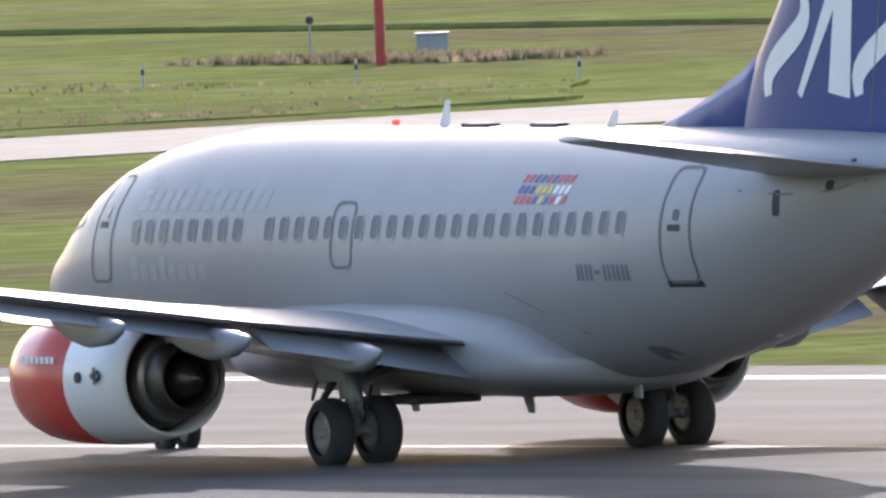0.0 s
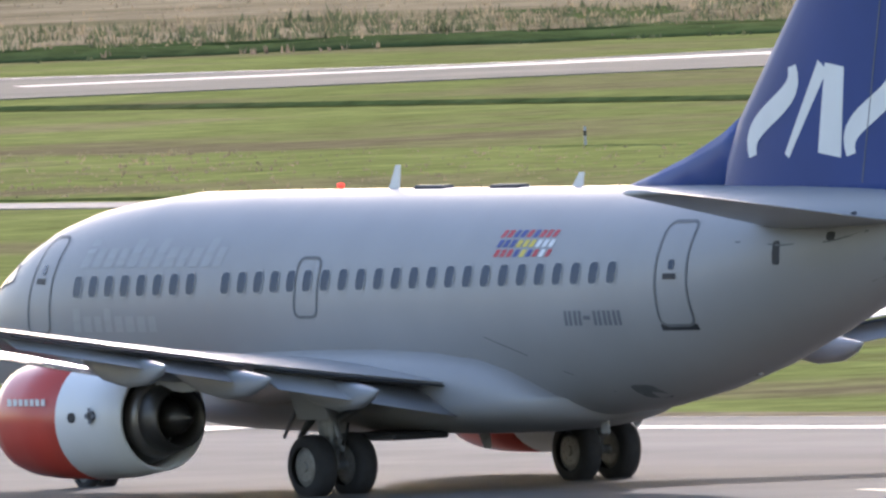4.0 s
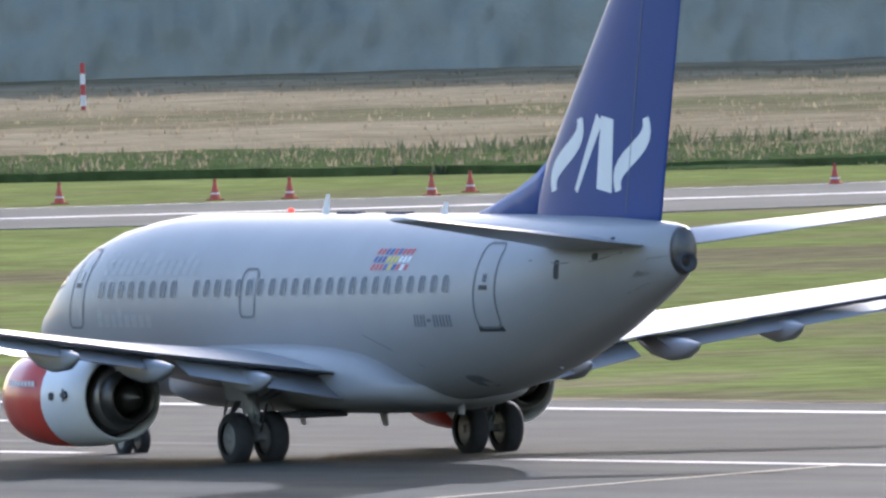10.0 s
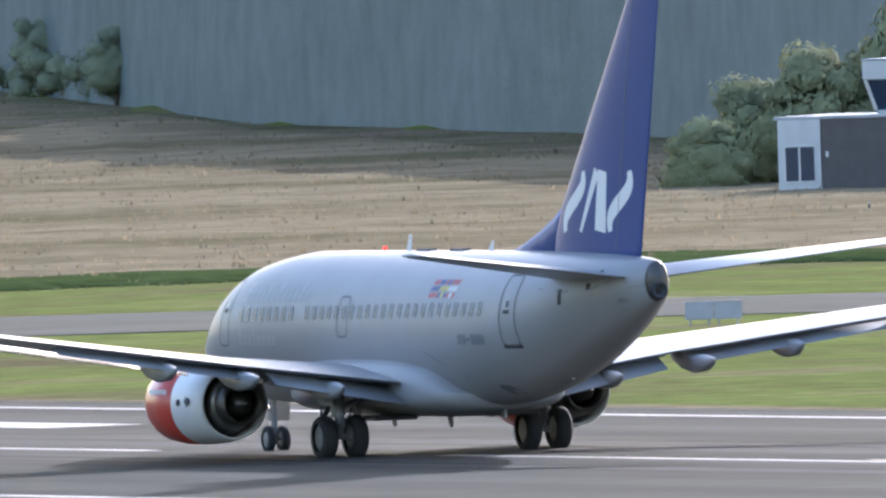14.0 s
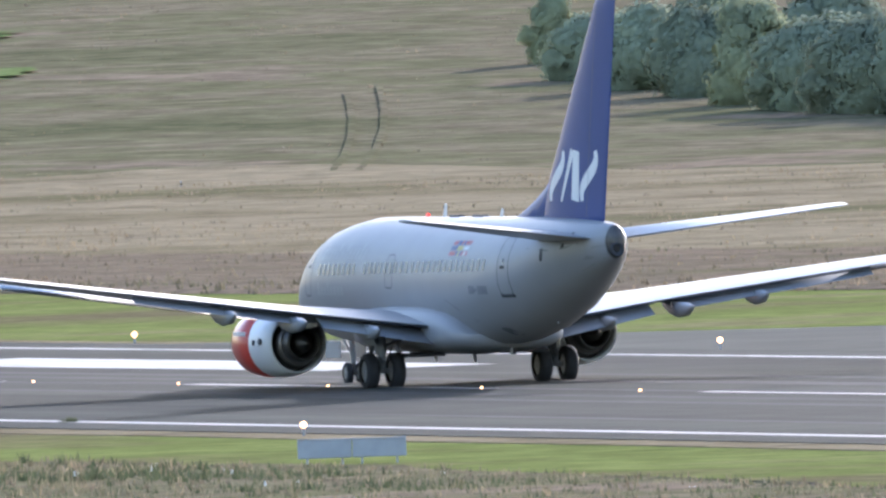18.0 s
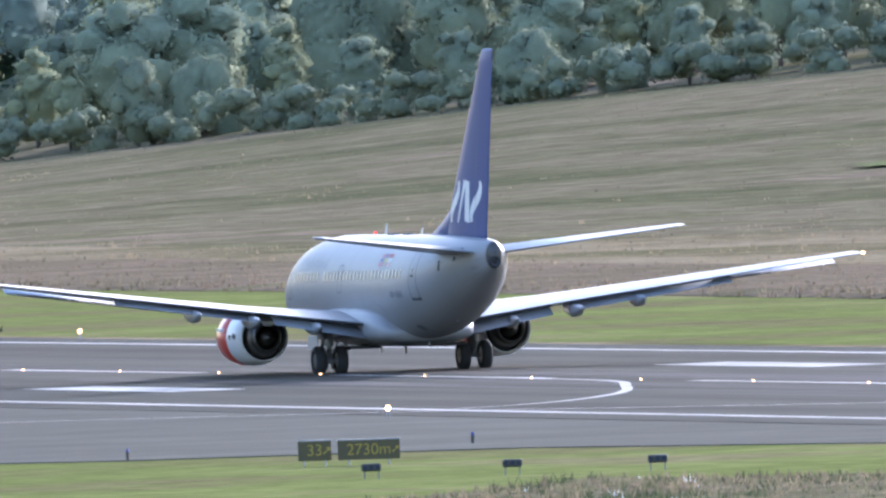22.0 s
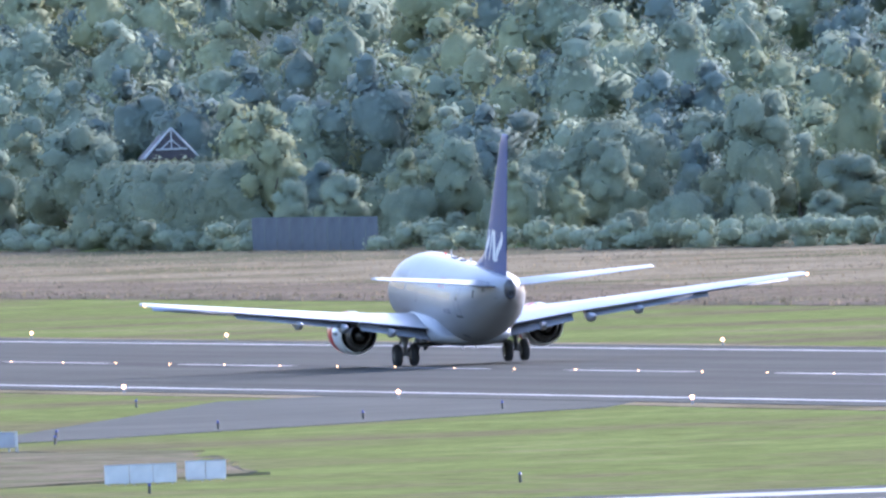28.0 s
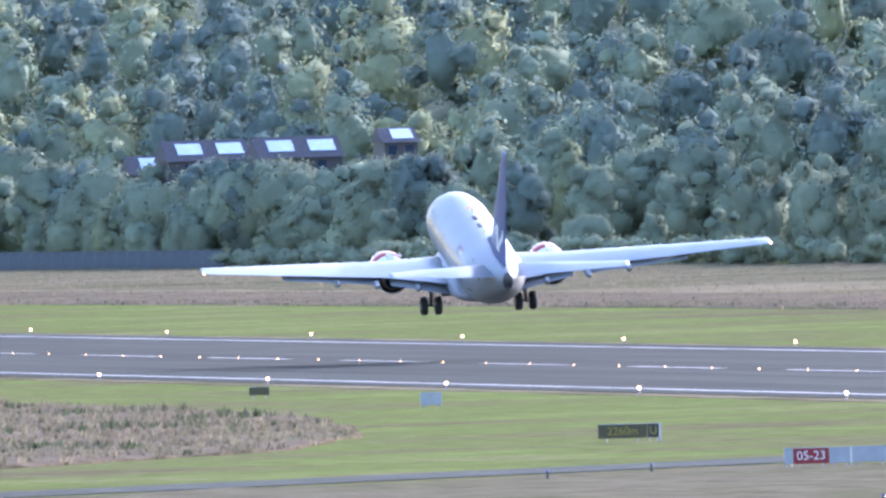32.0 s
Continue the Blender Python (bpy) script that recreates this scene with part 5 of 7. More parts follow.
for b, r, s, h in ((23.36, 1338, 0.8, 0.75), (23.46, 1345, 1.0, 0.9), (23.56, 1342, 1.15, 1.0), (23.66, 1346, 1.05, 1.05), (23.76, 1344, 1.2, 1.3), (23.86, 1350, 1.1, 1.5), (30.2, 1238, 1.2, 0.9), (30.33, 1240, 1.5, 1.0), (30.5, 1242, 1.6, 1.15), (30.68, 1240, 1.5, 1.1), (30.85, 1243, 1.2, 1.0)):
    plant(BUSH_PALE if b < 25 else BUSH, b, r, s, h, "bushes before the dark wood")


# ---- airfield furniture ----
def facing(x, y, z=0.0, turn=0.0):
    """A pose whose -y side looks back at the terrace."""
    return pose(x, y, z, 0, 0, -math.degrees(math.atan2(x, y)) + turn)


def words(body, size, parent, material, m, name="lettering"):
    cu = bpy.data.curves.new(name, 'FONT')
    cu.body, cu.size, cu.extrude = body, size, 0.004
    cu.align_x, cu.align_y = 'CENTER', 'CENTER'
    tmp = bpy.data.objects.new(name, cu)
    me = bpy.data.meshes.new_from_object(tmp)
    bpy.data.objects.remove(tmp)
    me.materials.clear()
    me.materials.append(material)
    return child(name, me, parent, "", m)


UPRIGHT = Matrix.Rotation(radians(90), 4, 'X')


def sign_board(x, y, panels, h, label, category="airfield sign", clear=0.18, group="", turn=0.0):
    """A low sign on short legs. panels: width, face material, words, letter material."""
    s = thing("airfield_sign", label, category, group, at=facing(x, y, 0, turn))
    total = sum(p[0] for p in panels)
    cx = -total / 2
    for w, face, body, ink in panels:
        p = part("panel", bm_box(w - 0.02, 0.14, h, cx + w / 2, 0, clear + h / 2, 0.015), face, s)
        part("frame_rail", bm_box(w, 0.16, 0.03, cx + w / 2, 0, clear + h + 0.012, 0.005), SIGNBACK, s)
        if body:
            words(body, h * 0.82, p, ink, Matrix.Translation((cx + w / 2, -0.076, clear + h / 2)) @ UPRIGHT)
        for lx in (cx + 0.18 * w, cx + 0.82 * w):
            part("leg", bm_cyl(0.03, 0.03, (lx, 0, 0), (lx, 0, clear + 0.02), 8), SIGNBACK, s)
        cx += w
    return s


def arrow(parent, x, z, s, ink, up=False):
    bm = bmesh.new()
    turn = Matrix.Translation((x, -0.078, z)) @ UPRIGHT @ Matrix.Rotation(radians(90 if up else 45), 4, 'Z')
    pts = [(-0.5, -0.07), (0.15, -0.07), (0.15, -0.28), (0.5, 0), (0.15, 0.28), (0.15, 0.07), (-0.5, 0.07)]
    bm_prism([(p * s, q * s) for p, q in pts], 0.004, turn, bm)
    part("arrow", bm, ink, parent)


sign_board(355, 1057, [(0.75, SIGNBACK, "S", SIGNBLACK)], 0.55, "small grey sign with a dark letter beside the runway")
sign_board(266, 791.5, [(1.5, SIGNBACK, "", None), (1.5, SIGNBACK, "", None)], 0.5, "grey back of a two-panel sign in the grass")
sign_board(263.6, 849, [(1.72, SIGNRED, "33-15", PALETXT)], 0.56, "red sign with white runway numbers in the grass")
a1 = sign_board(251.1, 927.6, [(1.07, SIGNOLIVE, "33", SIGNYELLOW)], 0.62, "dark olive sign with a runway number and arrow")
arrow(a1, 0.38, 0.49, 0.34, SIGNYELLOW)
a2 = sign_board(252.5, 926.25, [(1.98, SIGNOLIVE, "2730m", SIGNYELLOW)], 0.62, "dark olive distance sign with an arrow")
arrow(a2, 0.84, 0.49, 0.3, SIGNYELLOW)
sign_board(259.8, 1168.5, [(0.95, SIGNBACK, "", None), (0.95, SIGNBACK, "", None)], 0.62, "grey back of a two-panel sign beside the runway")
sign_board(257.6, 1128, [(1.24, SIGNBACK, "", None), (0.75, SIGNBACK, "", None), (1.25, SIGNBACK, "", None)], 0.68, "grey back of a three-panel sign beside the runway")
sign_board(260.3, 1127.5, [(1.07, SIGNBACK, "", None)], 0.66, "grey back of a single sign beside the runway")
sign_board(231.2, 1248, [(0.38, SIGNBACK, "", None), (1.5, SIGNRED, "05-23", PALETXT), (0.85, SIGNBACK, "", None), (0.12, WHITEPAINT, "", None), (1.5, SIGNBACK, "", None), (0.12, WHITEPAINT, "", None), (1.45, SIGNBACK, "", None), (1.45, SIGNBACK, "", None), (0.12, WHITEPAINT, "", None)], 0.64, "long sign row with a red runway number panel")
sign_board(218.6, 1136, [(0.95, WHITEPAINT, "", None), (0.9, WHITEPAINT, "", None), (0.9, WHITEPAINT, "", None)], 0.7, "three white cabinets in a row on the grass", "cabinet", 0.06)
sign_board(221.8, 1139.5, [(0.78, WHITEPAINT, "", None), (0.78, WHITEPAINT, "", None)], 0.7, "two white cabinets in a row on the grass", "cabinet", 0.06)
sign_board(240.9, 1361, [(2.25, SIGNOLIVE, "2260m", SIGNYELLOW), (0.52, SIGNBLACK, "U", SIGNYELLOW), (0.1, WHITEPAINT, "", None)], 0.62, "dark olive distance sign with a black letter box")
sign_board(265.6, 1614, [(1.1, SIGNOLIVE, "", None)], 0.42, "small dark sign beside the runway")
sign_board(261.3, 1534, [(1.1, SIGNBACK, "", None)], 0.62, "small grey sign back beside the runway")
sign_board(351, 1167, [(1.8, SIGNBACK, "", None)], 0.62, "pale grey sign beyond the runway")
c6 = sign_board(380.75, 612.3, [(0.8, SIGNOLIVE, "", None), (1.05, SIGNOLIVE, "C", SIGNBLACK), (0.55, SIGNBLACK, "D", SIGNYELLOW), (0.85, SIGNOLIVE, "15", SIGNBLACK)], 0.6, "yellow-olive taxiway sign with black letters")
arrow(c6, -0.05, 0.48, 0.4, SIGNBLACK, True)
sign_board(389.8, 902.5, [(0.93, SIGNBACK, "", None), (0.93, SIGNBACK, "", None)], 0.55, "pale grey sign back beside the taxiway")


sign_board(222.4, 886.6, [(1.55, SIGNRED, "33-15", PALETXT), (0.55, SIGNOLIVE, "G", PALETXT), (0.12, WHITEPAINT, "", None), (1.6, SIGNBACK, "", None)], 0.66, "red and green sign with white runway numbers beside the taxiway")


# runway lights
def lamp_master(name, label, material, r, h):
    t = thing(name, label, "runway light", at=pose(0, 0, -150))
    part("stem", bm_cyl(0.05, 0.04, (0, 0, 0), (0, 0, h - r), 8), GREYBOX, t)
    bm = bmesh.new()
    bmesh.ops.create_icosphere(bm, subdivisions=2, radius=r, matrix=Matrix.Translation((0, 0, h)))
    part("lamp", bm, material, t, "lit lamp", True)
    return t


def spread(master, spots, group):
    """Sets the master on the first spot and copies of it on the others."""
    master["group"] = group
    for k, (x, y) in enumerate(spots):
        if k == 0:
            master.matrix_basis = pose(x, y, 0.0)
        else:
            copy_thing(master, pose(x, y, 0.0))


NEAR_LAMPS = [655, 715.3, 773.7, 833.3, 895, 957, 1019.3, 1079.5, 1139, 1198.8, 1258.5, 1318.3, 1384, 1451.3, 1511, 1570.7, 1630.5, 1690, 1750, 1810, 1870, 1930, 1990]
FAR_LAMPS = [663.7, 723.4, 781, 839.2, 900.6, 952, 1014, 1075, 1140, 1207.9, 1267.7, 1327.4, 1387.8, 1447.5, 1507, 1567, 1642.8, 1702.6, 1762.3, 1822, 1881.8, 1941.5, 2001, 2061, 2121]
spread(lamp_master("runway_edge_light", "low runway edge light, lit warm white", LAMP_W, 0.10, 0.34), [(278.6, y) for y in NEAR_LAMPS] + [(332.9, y) for y in FAR_LAMPS], "runway edge lights")
low = lamp_master("runway_centre_light", "small flush runway centreline light, lit", LAMP_W, 0.045, 0.075)
spread(low, [(305.4, 880.9 + 15.0 * k) for k in range(8)] + [(305.4, 1006.7 + 15.03 * k) for k in range(80)], "runway centreline lights")


def stake_master():
    t = thing("marker_post", "short dark blue marker post in the grass", "marker post", at=pose(0, 0, -150))
    part("post", bm_cyl(0.06, 0.05, (0, 0, 0), (0, 0, 0.3), 8), SIGNBLACK, t)
    part("cap", bm_cyl(0.07, 0.03, (0, 0, 0.3), (0, 0, 0.4), 8), FLAG_B, t, "blue cap")
    return t


spread(stake_master(), [(264.7, 958.1), (277.1, 948.4), (281, 936.7), (235.6, 936.8), (251.3, 951.4), (252.1, 1344.6), (243.7, 1285.1), (267.5, 1390.5), (252.8, 1295.6), (262.5, 1312), (272.1, 1328.4),
                        (210.5, 1134.6), (214.2, 1111.5), (226.5, 1103), (243, 1064.6), (247.5, 1053.3), (271.5, 1076.5), (230.5, 1262), (216, 1240), (240, 1266), (222.5, 1252)], "taxiway marker posts")


def post_master():
    t = thing("marker_pole", "slim white marker pole with a dark band", "marker post", at=pose(0, 0, -150))
    part("pole", bm_cyl(0.04, 0.036, (0, 0, 0), (0, 0, 0.62), 8), SIGNBACK, t)
    part("band", bm_cyl(0.044, 0.042, (0, 0, 0.36), (0, 0, 0.5), 8), SIGNBLACK, t, "dark band")
    return t


spread(post_master(), [(483.6, 622.1), (485.5, 615.6), (485, 605.8), (485.7, 643.2), (486.5, 635.1), (485.5, 668.2), (483.5, 657.3), (485.5, 650.9), (488.4, 690.8), (485.9, 677.8), (483.8, 756.5), (485.4, 748.4),
                       (488.1, 741.8), (492.6, 738.8), (501.7, 747.2), (497.6, 1135.8), (404.9, 839.4), (394, 811.4), (551.8, 1117.1), (482, 1527.8), (481.3, 1519.6), (478.4, 1535), (480.2, 1528.3), (497.9, 1507.9), (493, 1524),
                       (493, 1935), (496, 1872), (464.5, 1608), (500, 1800)], "marker poles in the grass")


def cone_master():
    t = thing("traffic_cone", "orange and white traffic cone on the taxiway's edge", "traffic cone", at=pose(0, 0, -150))
    part("base", bm_box(0.46, 0.46, 0.05, 0, 0, 0.025, 0.01), ORANGE, t)
    part("cone", bm_cyl(0.19, 0.05, (0, 0, 0.05), (0, 0, 0.62), 14), ORANGE, t)
    part("stripe", bm_cyl(0.155, 0.115, (0, 0, 0.2), (0, 0, 0.34), 14), WHITEPAINT, t, "white stripe")
    part("lamp", bm_cyl(0.06, 0.06, (0, 0, 0.62), (0, 0, 0.72), 8), REDPAINT, t)
    return t


spread(cone_master(), [(524, 884.4), (529.5, 883.5), (533.4, 881.1), (499.5, 882.4), (502.1, 883.2), (505.8, 883.4), (508.6, 881.8), (484.5, 888.5), (489.4, 888.1), (466.3, 909.4), (470, 905.2), (471.3, 902.3), (474.6, 898.4), (477.6, 901.3), (445.6, 913.1)], "cones along the taxiway")


def barrier_master(material, label):
    t = thing("barrier_block", label, "barrier", at=pose(0, 0, -150))
    bm = bm_loft([[(-0.34, -0.28, 0), (0.34, -0.28, 0), (0.34, 0.28, 0), (-0.34, 0.28, 0)], [(-0.32, -0.24, 0.18), (0.32, -0.24, 0.18), (0.32, 0.24, 0.18), (-0.32, 0.24, 0.18)], [(-0.26, -0.1, 0.46), (0.26, -0.1, 0.46), (0.26, 0.1, 0.46), (-0.26, 0.1, 0.46)]])
    part("block", bm, material, t)
    part("knob", bm_cyl(0.08, 0.07, (0.2, 0, 0.46), (0.2, 0, 0.56), 8), REDPAINT, t, "red lamp")
    return t


spread(barrier_master(ORANGE, "red plastic barrier block on the taxiway"), [(423.9, 927.7), (425.4, 925.1), (430.6, 931.3), (431.5, 939.7), (428, 920.5)], "barrier blocks on the taxiway")
spread(barrier_master(WHITEPAINT, "white plastic barrier block on the taxiway"), [(423, 930.1), (424.5, 927), (426, 924.5), (427.6, 922), (432, 938)], "barrier blocks on the taxiway")


def banded_mast(name, x, y, h, r0, r1, bands, label, foot=0.0):
    t = thing(name, label, "mast", at=facing(x, y))
    for k in range(bands):
        a, b = k / bands, (k + 1) / bands
        ra, rb = r0 + (r1 - r0) * a, r0 + (r1 - r0) * b
        part("band", bm_cyl(ra, rb, (0, 0, foot + (h - foot) * a), (0, 0, foot + (h - foot) * b), 16), REDPAINT if k % 2 == 0 else WHITEPAINT, t, "red band" if k % 2 == 0 else "white band")
    if foot:
        part("foot", bm_cyl(r0 * 1.9, r0, (0, 0, 0), (0, 0, foot), 16), REDPAINT, t)
    return t


m55 = banded_mast("lattice_mast", 461.6, 694.6, 8.5, 0.26, 0.2, 6, "tall red and white banded mast with a flared foot", 0.5)
part("ladder_box", bm_box(0.25, 0.3, 0.55, -0.35, 0, 3.4, 0.03), GREYBOX, m55)
part("clamp", bm_cyl(0.27, 0.27, (0, 0, 2.8), (0, 0, 2.86), 12), GREYBOX, m55)
m8 = thing("signal_mast", "thick red and white banded mast with a side arm", "mast", at=facing(459.2, 782.2))
for k, (za, zb) in enumerate(((0, 1.44), (1.44, 3.26), (3.26, 5.3), (5.3, 7.2), (7.2, 9.1), (9.1, 11.5))):
    part("band", bm_cyl(0.66 - 0.012 * za, 0.66 - 0.012 * zb, (0, 0, za), (0, 0, zb), 24), REDPAINT if k % 2 else WHITEPAINT, m8, "red band" if k % 2 else "white band", True)
part("side_arm", bm_box(1.6, 0.35, 0.40, 0.75, -0.4, 3.75, 0.06), SIGNBACK, m8, "grey side arm box")
part("cable_ring", bm_cyl(0.66, 0.66, (0, 0, 4.2), (0, 0, 4.28), 16), DARK, m8)
banded_mast("slim_mast", 456.4, 789.6, 9.5, 0.10, 0.07, 9, "slim red and white banded pole")
banded_mast("red_pole", 499.6, 632.4, 7, 0.14, 0.11, 3, "red pole among the grass")
banded_mast("field_marker", 570.4, 1110, 2.2, 0.11, 0.10, 5, "short red and white pole in the meadow")


def checker_hut():
    t = thing("checkered_hut", "equipment hut painted in red and white checks", "hut", at=facing(459.9, 788.2))
    part("body", bm_box(3.66, 2.2, 2.05, 0, 1.1, 1.025, 0.02), WHITEPAINT, t)
    for i in range(8):
        for j in range(3):
            if (i + j) % 2:
                part("check", bm_box(0.455, 0.03, 0.66, -1.83 + 0.4575 * (i + 0.5), -0.012, 0.37 + 0.683 * j, 0.0), REDPAINT, t)
    part("roof", bm_box(3.86, 2.4, 0.12, 0, 1.1, 2.11, 0.02), SIGNBACK, t)
    part("door", bm_box(0.5, 0.04, 0.72, -0.05, -0.03, 1.4, 0.01), GREYBOX, t)
    for k in range(9):
        part("roof_stud", bm_cyl(0.03, 0.03, (-1.7 + 0.42 * k, 0, 2.17), (-1.7 + 0.42 * k, 0, 2.27), 6), GREYBOX, t)


checker_hut()


def cabinet(x, y, w, h, label, material=None, d=0.5):
    t = thing("equipment_cabinet", label, "cabinet", at=facing(x, y))
    part("plinth", bm_box(w + 0.06, d + 0.06, 0.1, 0, 0, 0.05, 0.01), CONCRETE, t)
    part("body", bm_box(w, d, h - 0.1, 0, 0, 0.1 + (h - 0.1) / 2, 0.02), material or GREYBOX, t)
    part("lid", bm_box(w + 0.08, d + 0.08, 0.06, 0, 0, h + 0.03, 0.015), SIGNBACK, t)
    part("door", bm_box(w * 0.45, 0.02, h * 0.7, -w * 0.22, -d / 2 - 0.008, h * 0.52, 0.005), material or GREYBOX, t)
    part("door", bm_box(w * 0.45, 0.02, h * 0.7, w * 0.24, -d / 2 - 0.008, h * 0.52, 0.005), material or GREYBOX, t)
    return t


cabinet(506.9, 639.4, 0.85, 0.58, "grey equipment cabinet beside a red pole")
cabinet(499.6, 1132.7, 0.7, 0.58, "small grey cabinet in the meadow")
cabinet(505, 1134.7, 1.12, 0.62, "low grey cabinet in the meadow")
cabinet(506.1, 1134.3, 0.85, 0.72, "pale grey cabinet in the meadow", SIGNBACK)
cabinet(456.2, 1155.2, 0.75, 0.65, "dark equipment box in the meadow", DARK)
for x, y, h in ((508.1, 646.2, 1.15), (543.9, 1125.5, 1.75), (396.6, 816.8, 0.6), (538, 1150, 1.3), (454.9, 1149.2, 1.45)):
    t = thing("thin_post", "thin dark post with a small box in the grass", "post", at=facing(x, y))
    part("post", bm_cyl(0.035, 0.03, (0, 0, 0), (0, 0, h), 8), GREYBOX, t)
    part("box", bm_box(0.2, 0.14, 0.18, 0, 0, h * 0.85, 0.02), DARK, t)


def low_light(x, y):
    t = thing("approach_lamp_unit", "dark lamp unit on short legs in the grass", "lamp unit", at=facing(x, y))
    part("housing", bm_box(0.6, 0.5, 0.24, 0, 0, 0.36, 0.04), DARK, t)
    for k in (-0.2, 0.0, 0.2):
        part("lens", bm_cyl(0.07, 0.07, (k, -0.25, 0.36), (k, -0.28, 0.36), 10), GLASS, t)
    for k in (-0.22, 0.22):
        part("leg", bm_cyl(0.025, 0.025, (k, 0, 0), (k, 0, 0.26), 6), GREYBOX, t)


for x, y in ((253.6, 896.8), (262, 894.4), (245.7, 901.1), (249.6, 899)):
    low_light(x, y)


def lamp_frame():
    t = thing("lamp_post", "short red and white post with a lamp frame", "lamp post", at=facing(236, 809))
    for k in range(4):
        part("band", bm_cyl(0.09, 0.09, (0, 0, 0.36 * k), (0, 0, 0.36 * (k + 1)), 10), REDPAINT if k % 2 else WHITEPAINT, t)
    bm = bm_cyl(0.02, 0.02, (-0.45, 0, 1.38), (0.3, 0, 1.38), 6)
    bm_cyl(0.02, 0.02, (-0.45, 0, 1.38), (-0.5, 0, 2.05), 6, bm)
    part("arm", bm, SIGNBACK, t)
    part("lamp", bm_spin([(0.06, 0), (0, 0.07), (-0.06, 0)], 8, (-0.5, 0, 2.08)), LAMP_W, t, "lit lamp")


lamp_frame()


def windsock():
    t = thing("windsock", "red and white banded windsock on a lit mast", "windsock", at=facing(186.6, 800.6))
    for k, (za, zb) in enumerate(((0, 0.9), (0.9, 1.9), (1.9, 2.86), (2.86, 3.5))):
        part("mast_band", bm_cyl(0.1, 0.1, (0, 0, za), (0, 0, zb), 12), REDPAINT if k % 2 else WHITEPAINT, t, "red mast band" if k % 2 else "white mast band")
    part("top_pole", bm_cyl(0.05, 0.04, (0, 0, 3.5), (0, 0, 5.05), 10), GREYBOX, t)
    part("cross_arm", bm_cyl(0.025, 0.025, (-0.5, 0, 4.82), (0.5, 0, 4.82), 8), SIGNBACK, t)
    for k in (-0.48, -0.2, 0.2, 0.48):
        part("floodlight", bm_cyl(0.11, 0.06, (k, 0, 4.74), (k, 0, 4.86), 10), DARK, t)
    part("top_lamp", bm_cyl(0.06, 0.04, (0, 0, 5.05), (0, 0, 5.2), 8), DARK, t)
    at, way = Vector((0.06, -0.1, 4.12)), Vector((-0.72, -0.3, -0.52)).normalized()
    part("ring", bm_cyl(0.47, 0.47, at - way * 0.03, at + way * 0.02, 20, caps=False), REDPAINT, t)
    rings = []
    for k in range(5):
        for i in range(5):
            u = k + i / 4
            r = 0.46 - 0.055 * u
            across = Vector((way.z, 0, -way.x)).normalized()
            out = way.cross(across)
            rings.append([at + across * r * math.cos(q) * (1 - 0.03 * u) + out * r * math.sin(q) * (1 + 0.05 * math.sin(3 * q + u)) for q in [2 * math.pi * m / 20 for m in range(20)]])
            if i < 4:
                at = at + way * 0.145
        part("band", bm_loft(rings[-5:], close_ends=False), CLOTH_WHITE if k % 2 else CLOTH_RED, t, "faded white cloth band" if k % 2 else "faded red cloth band", True)
        way = (way + Vector((0.03, 0, -0.16))).normalized()


windsock()


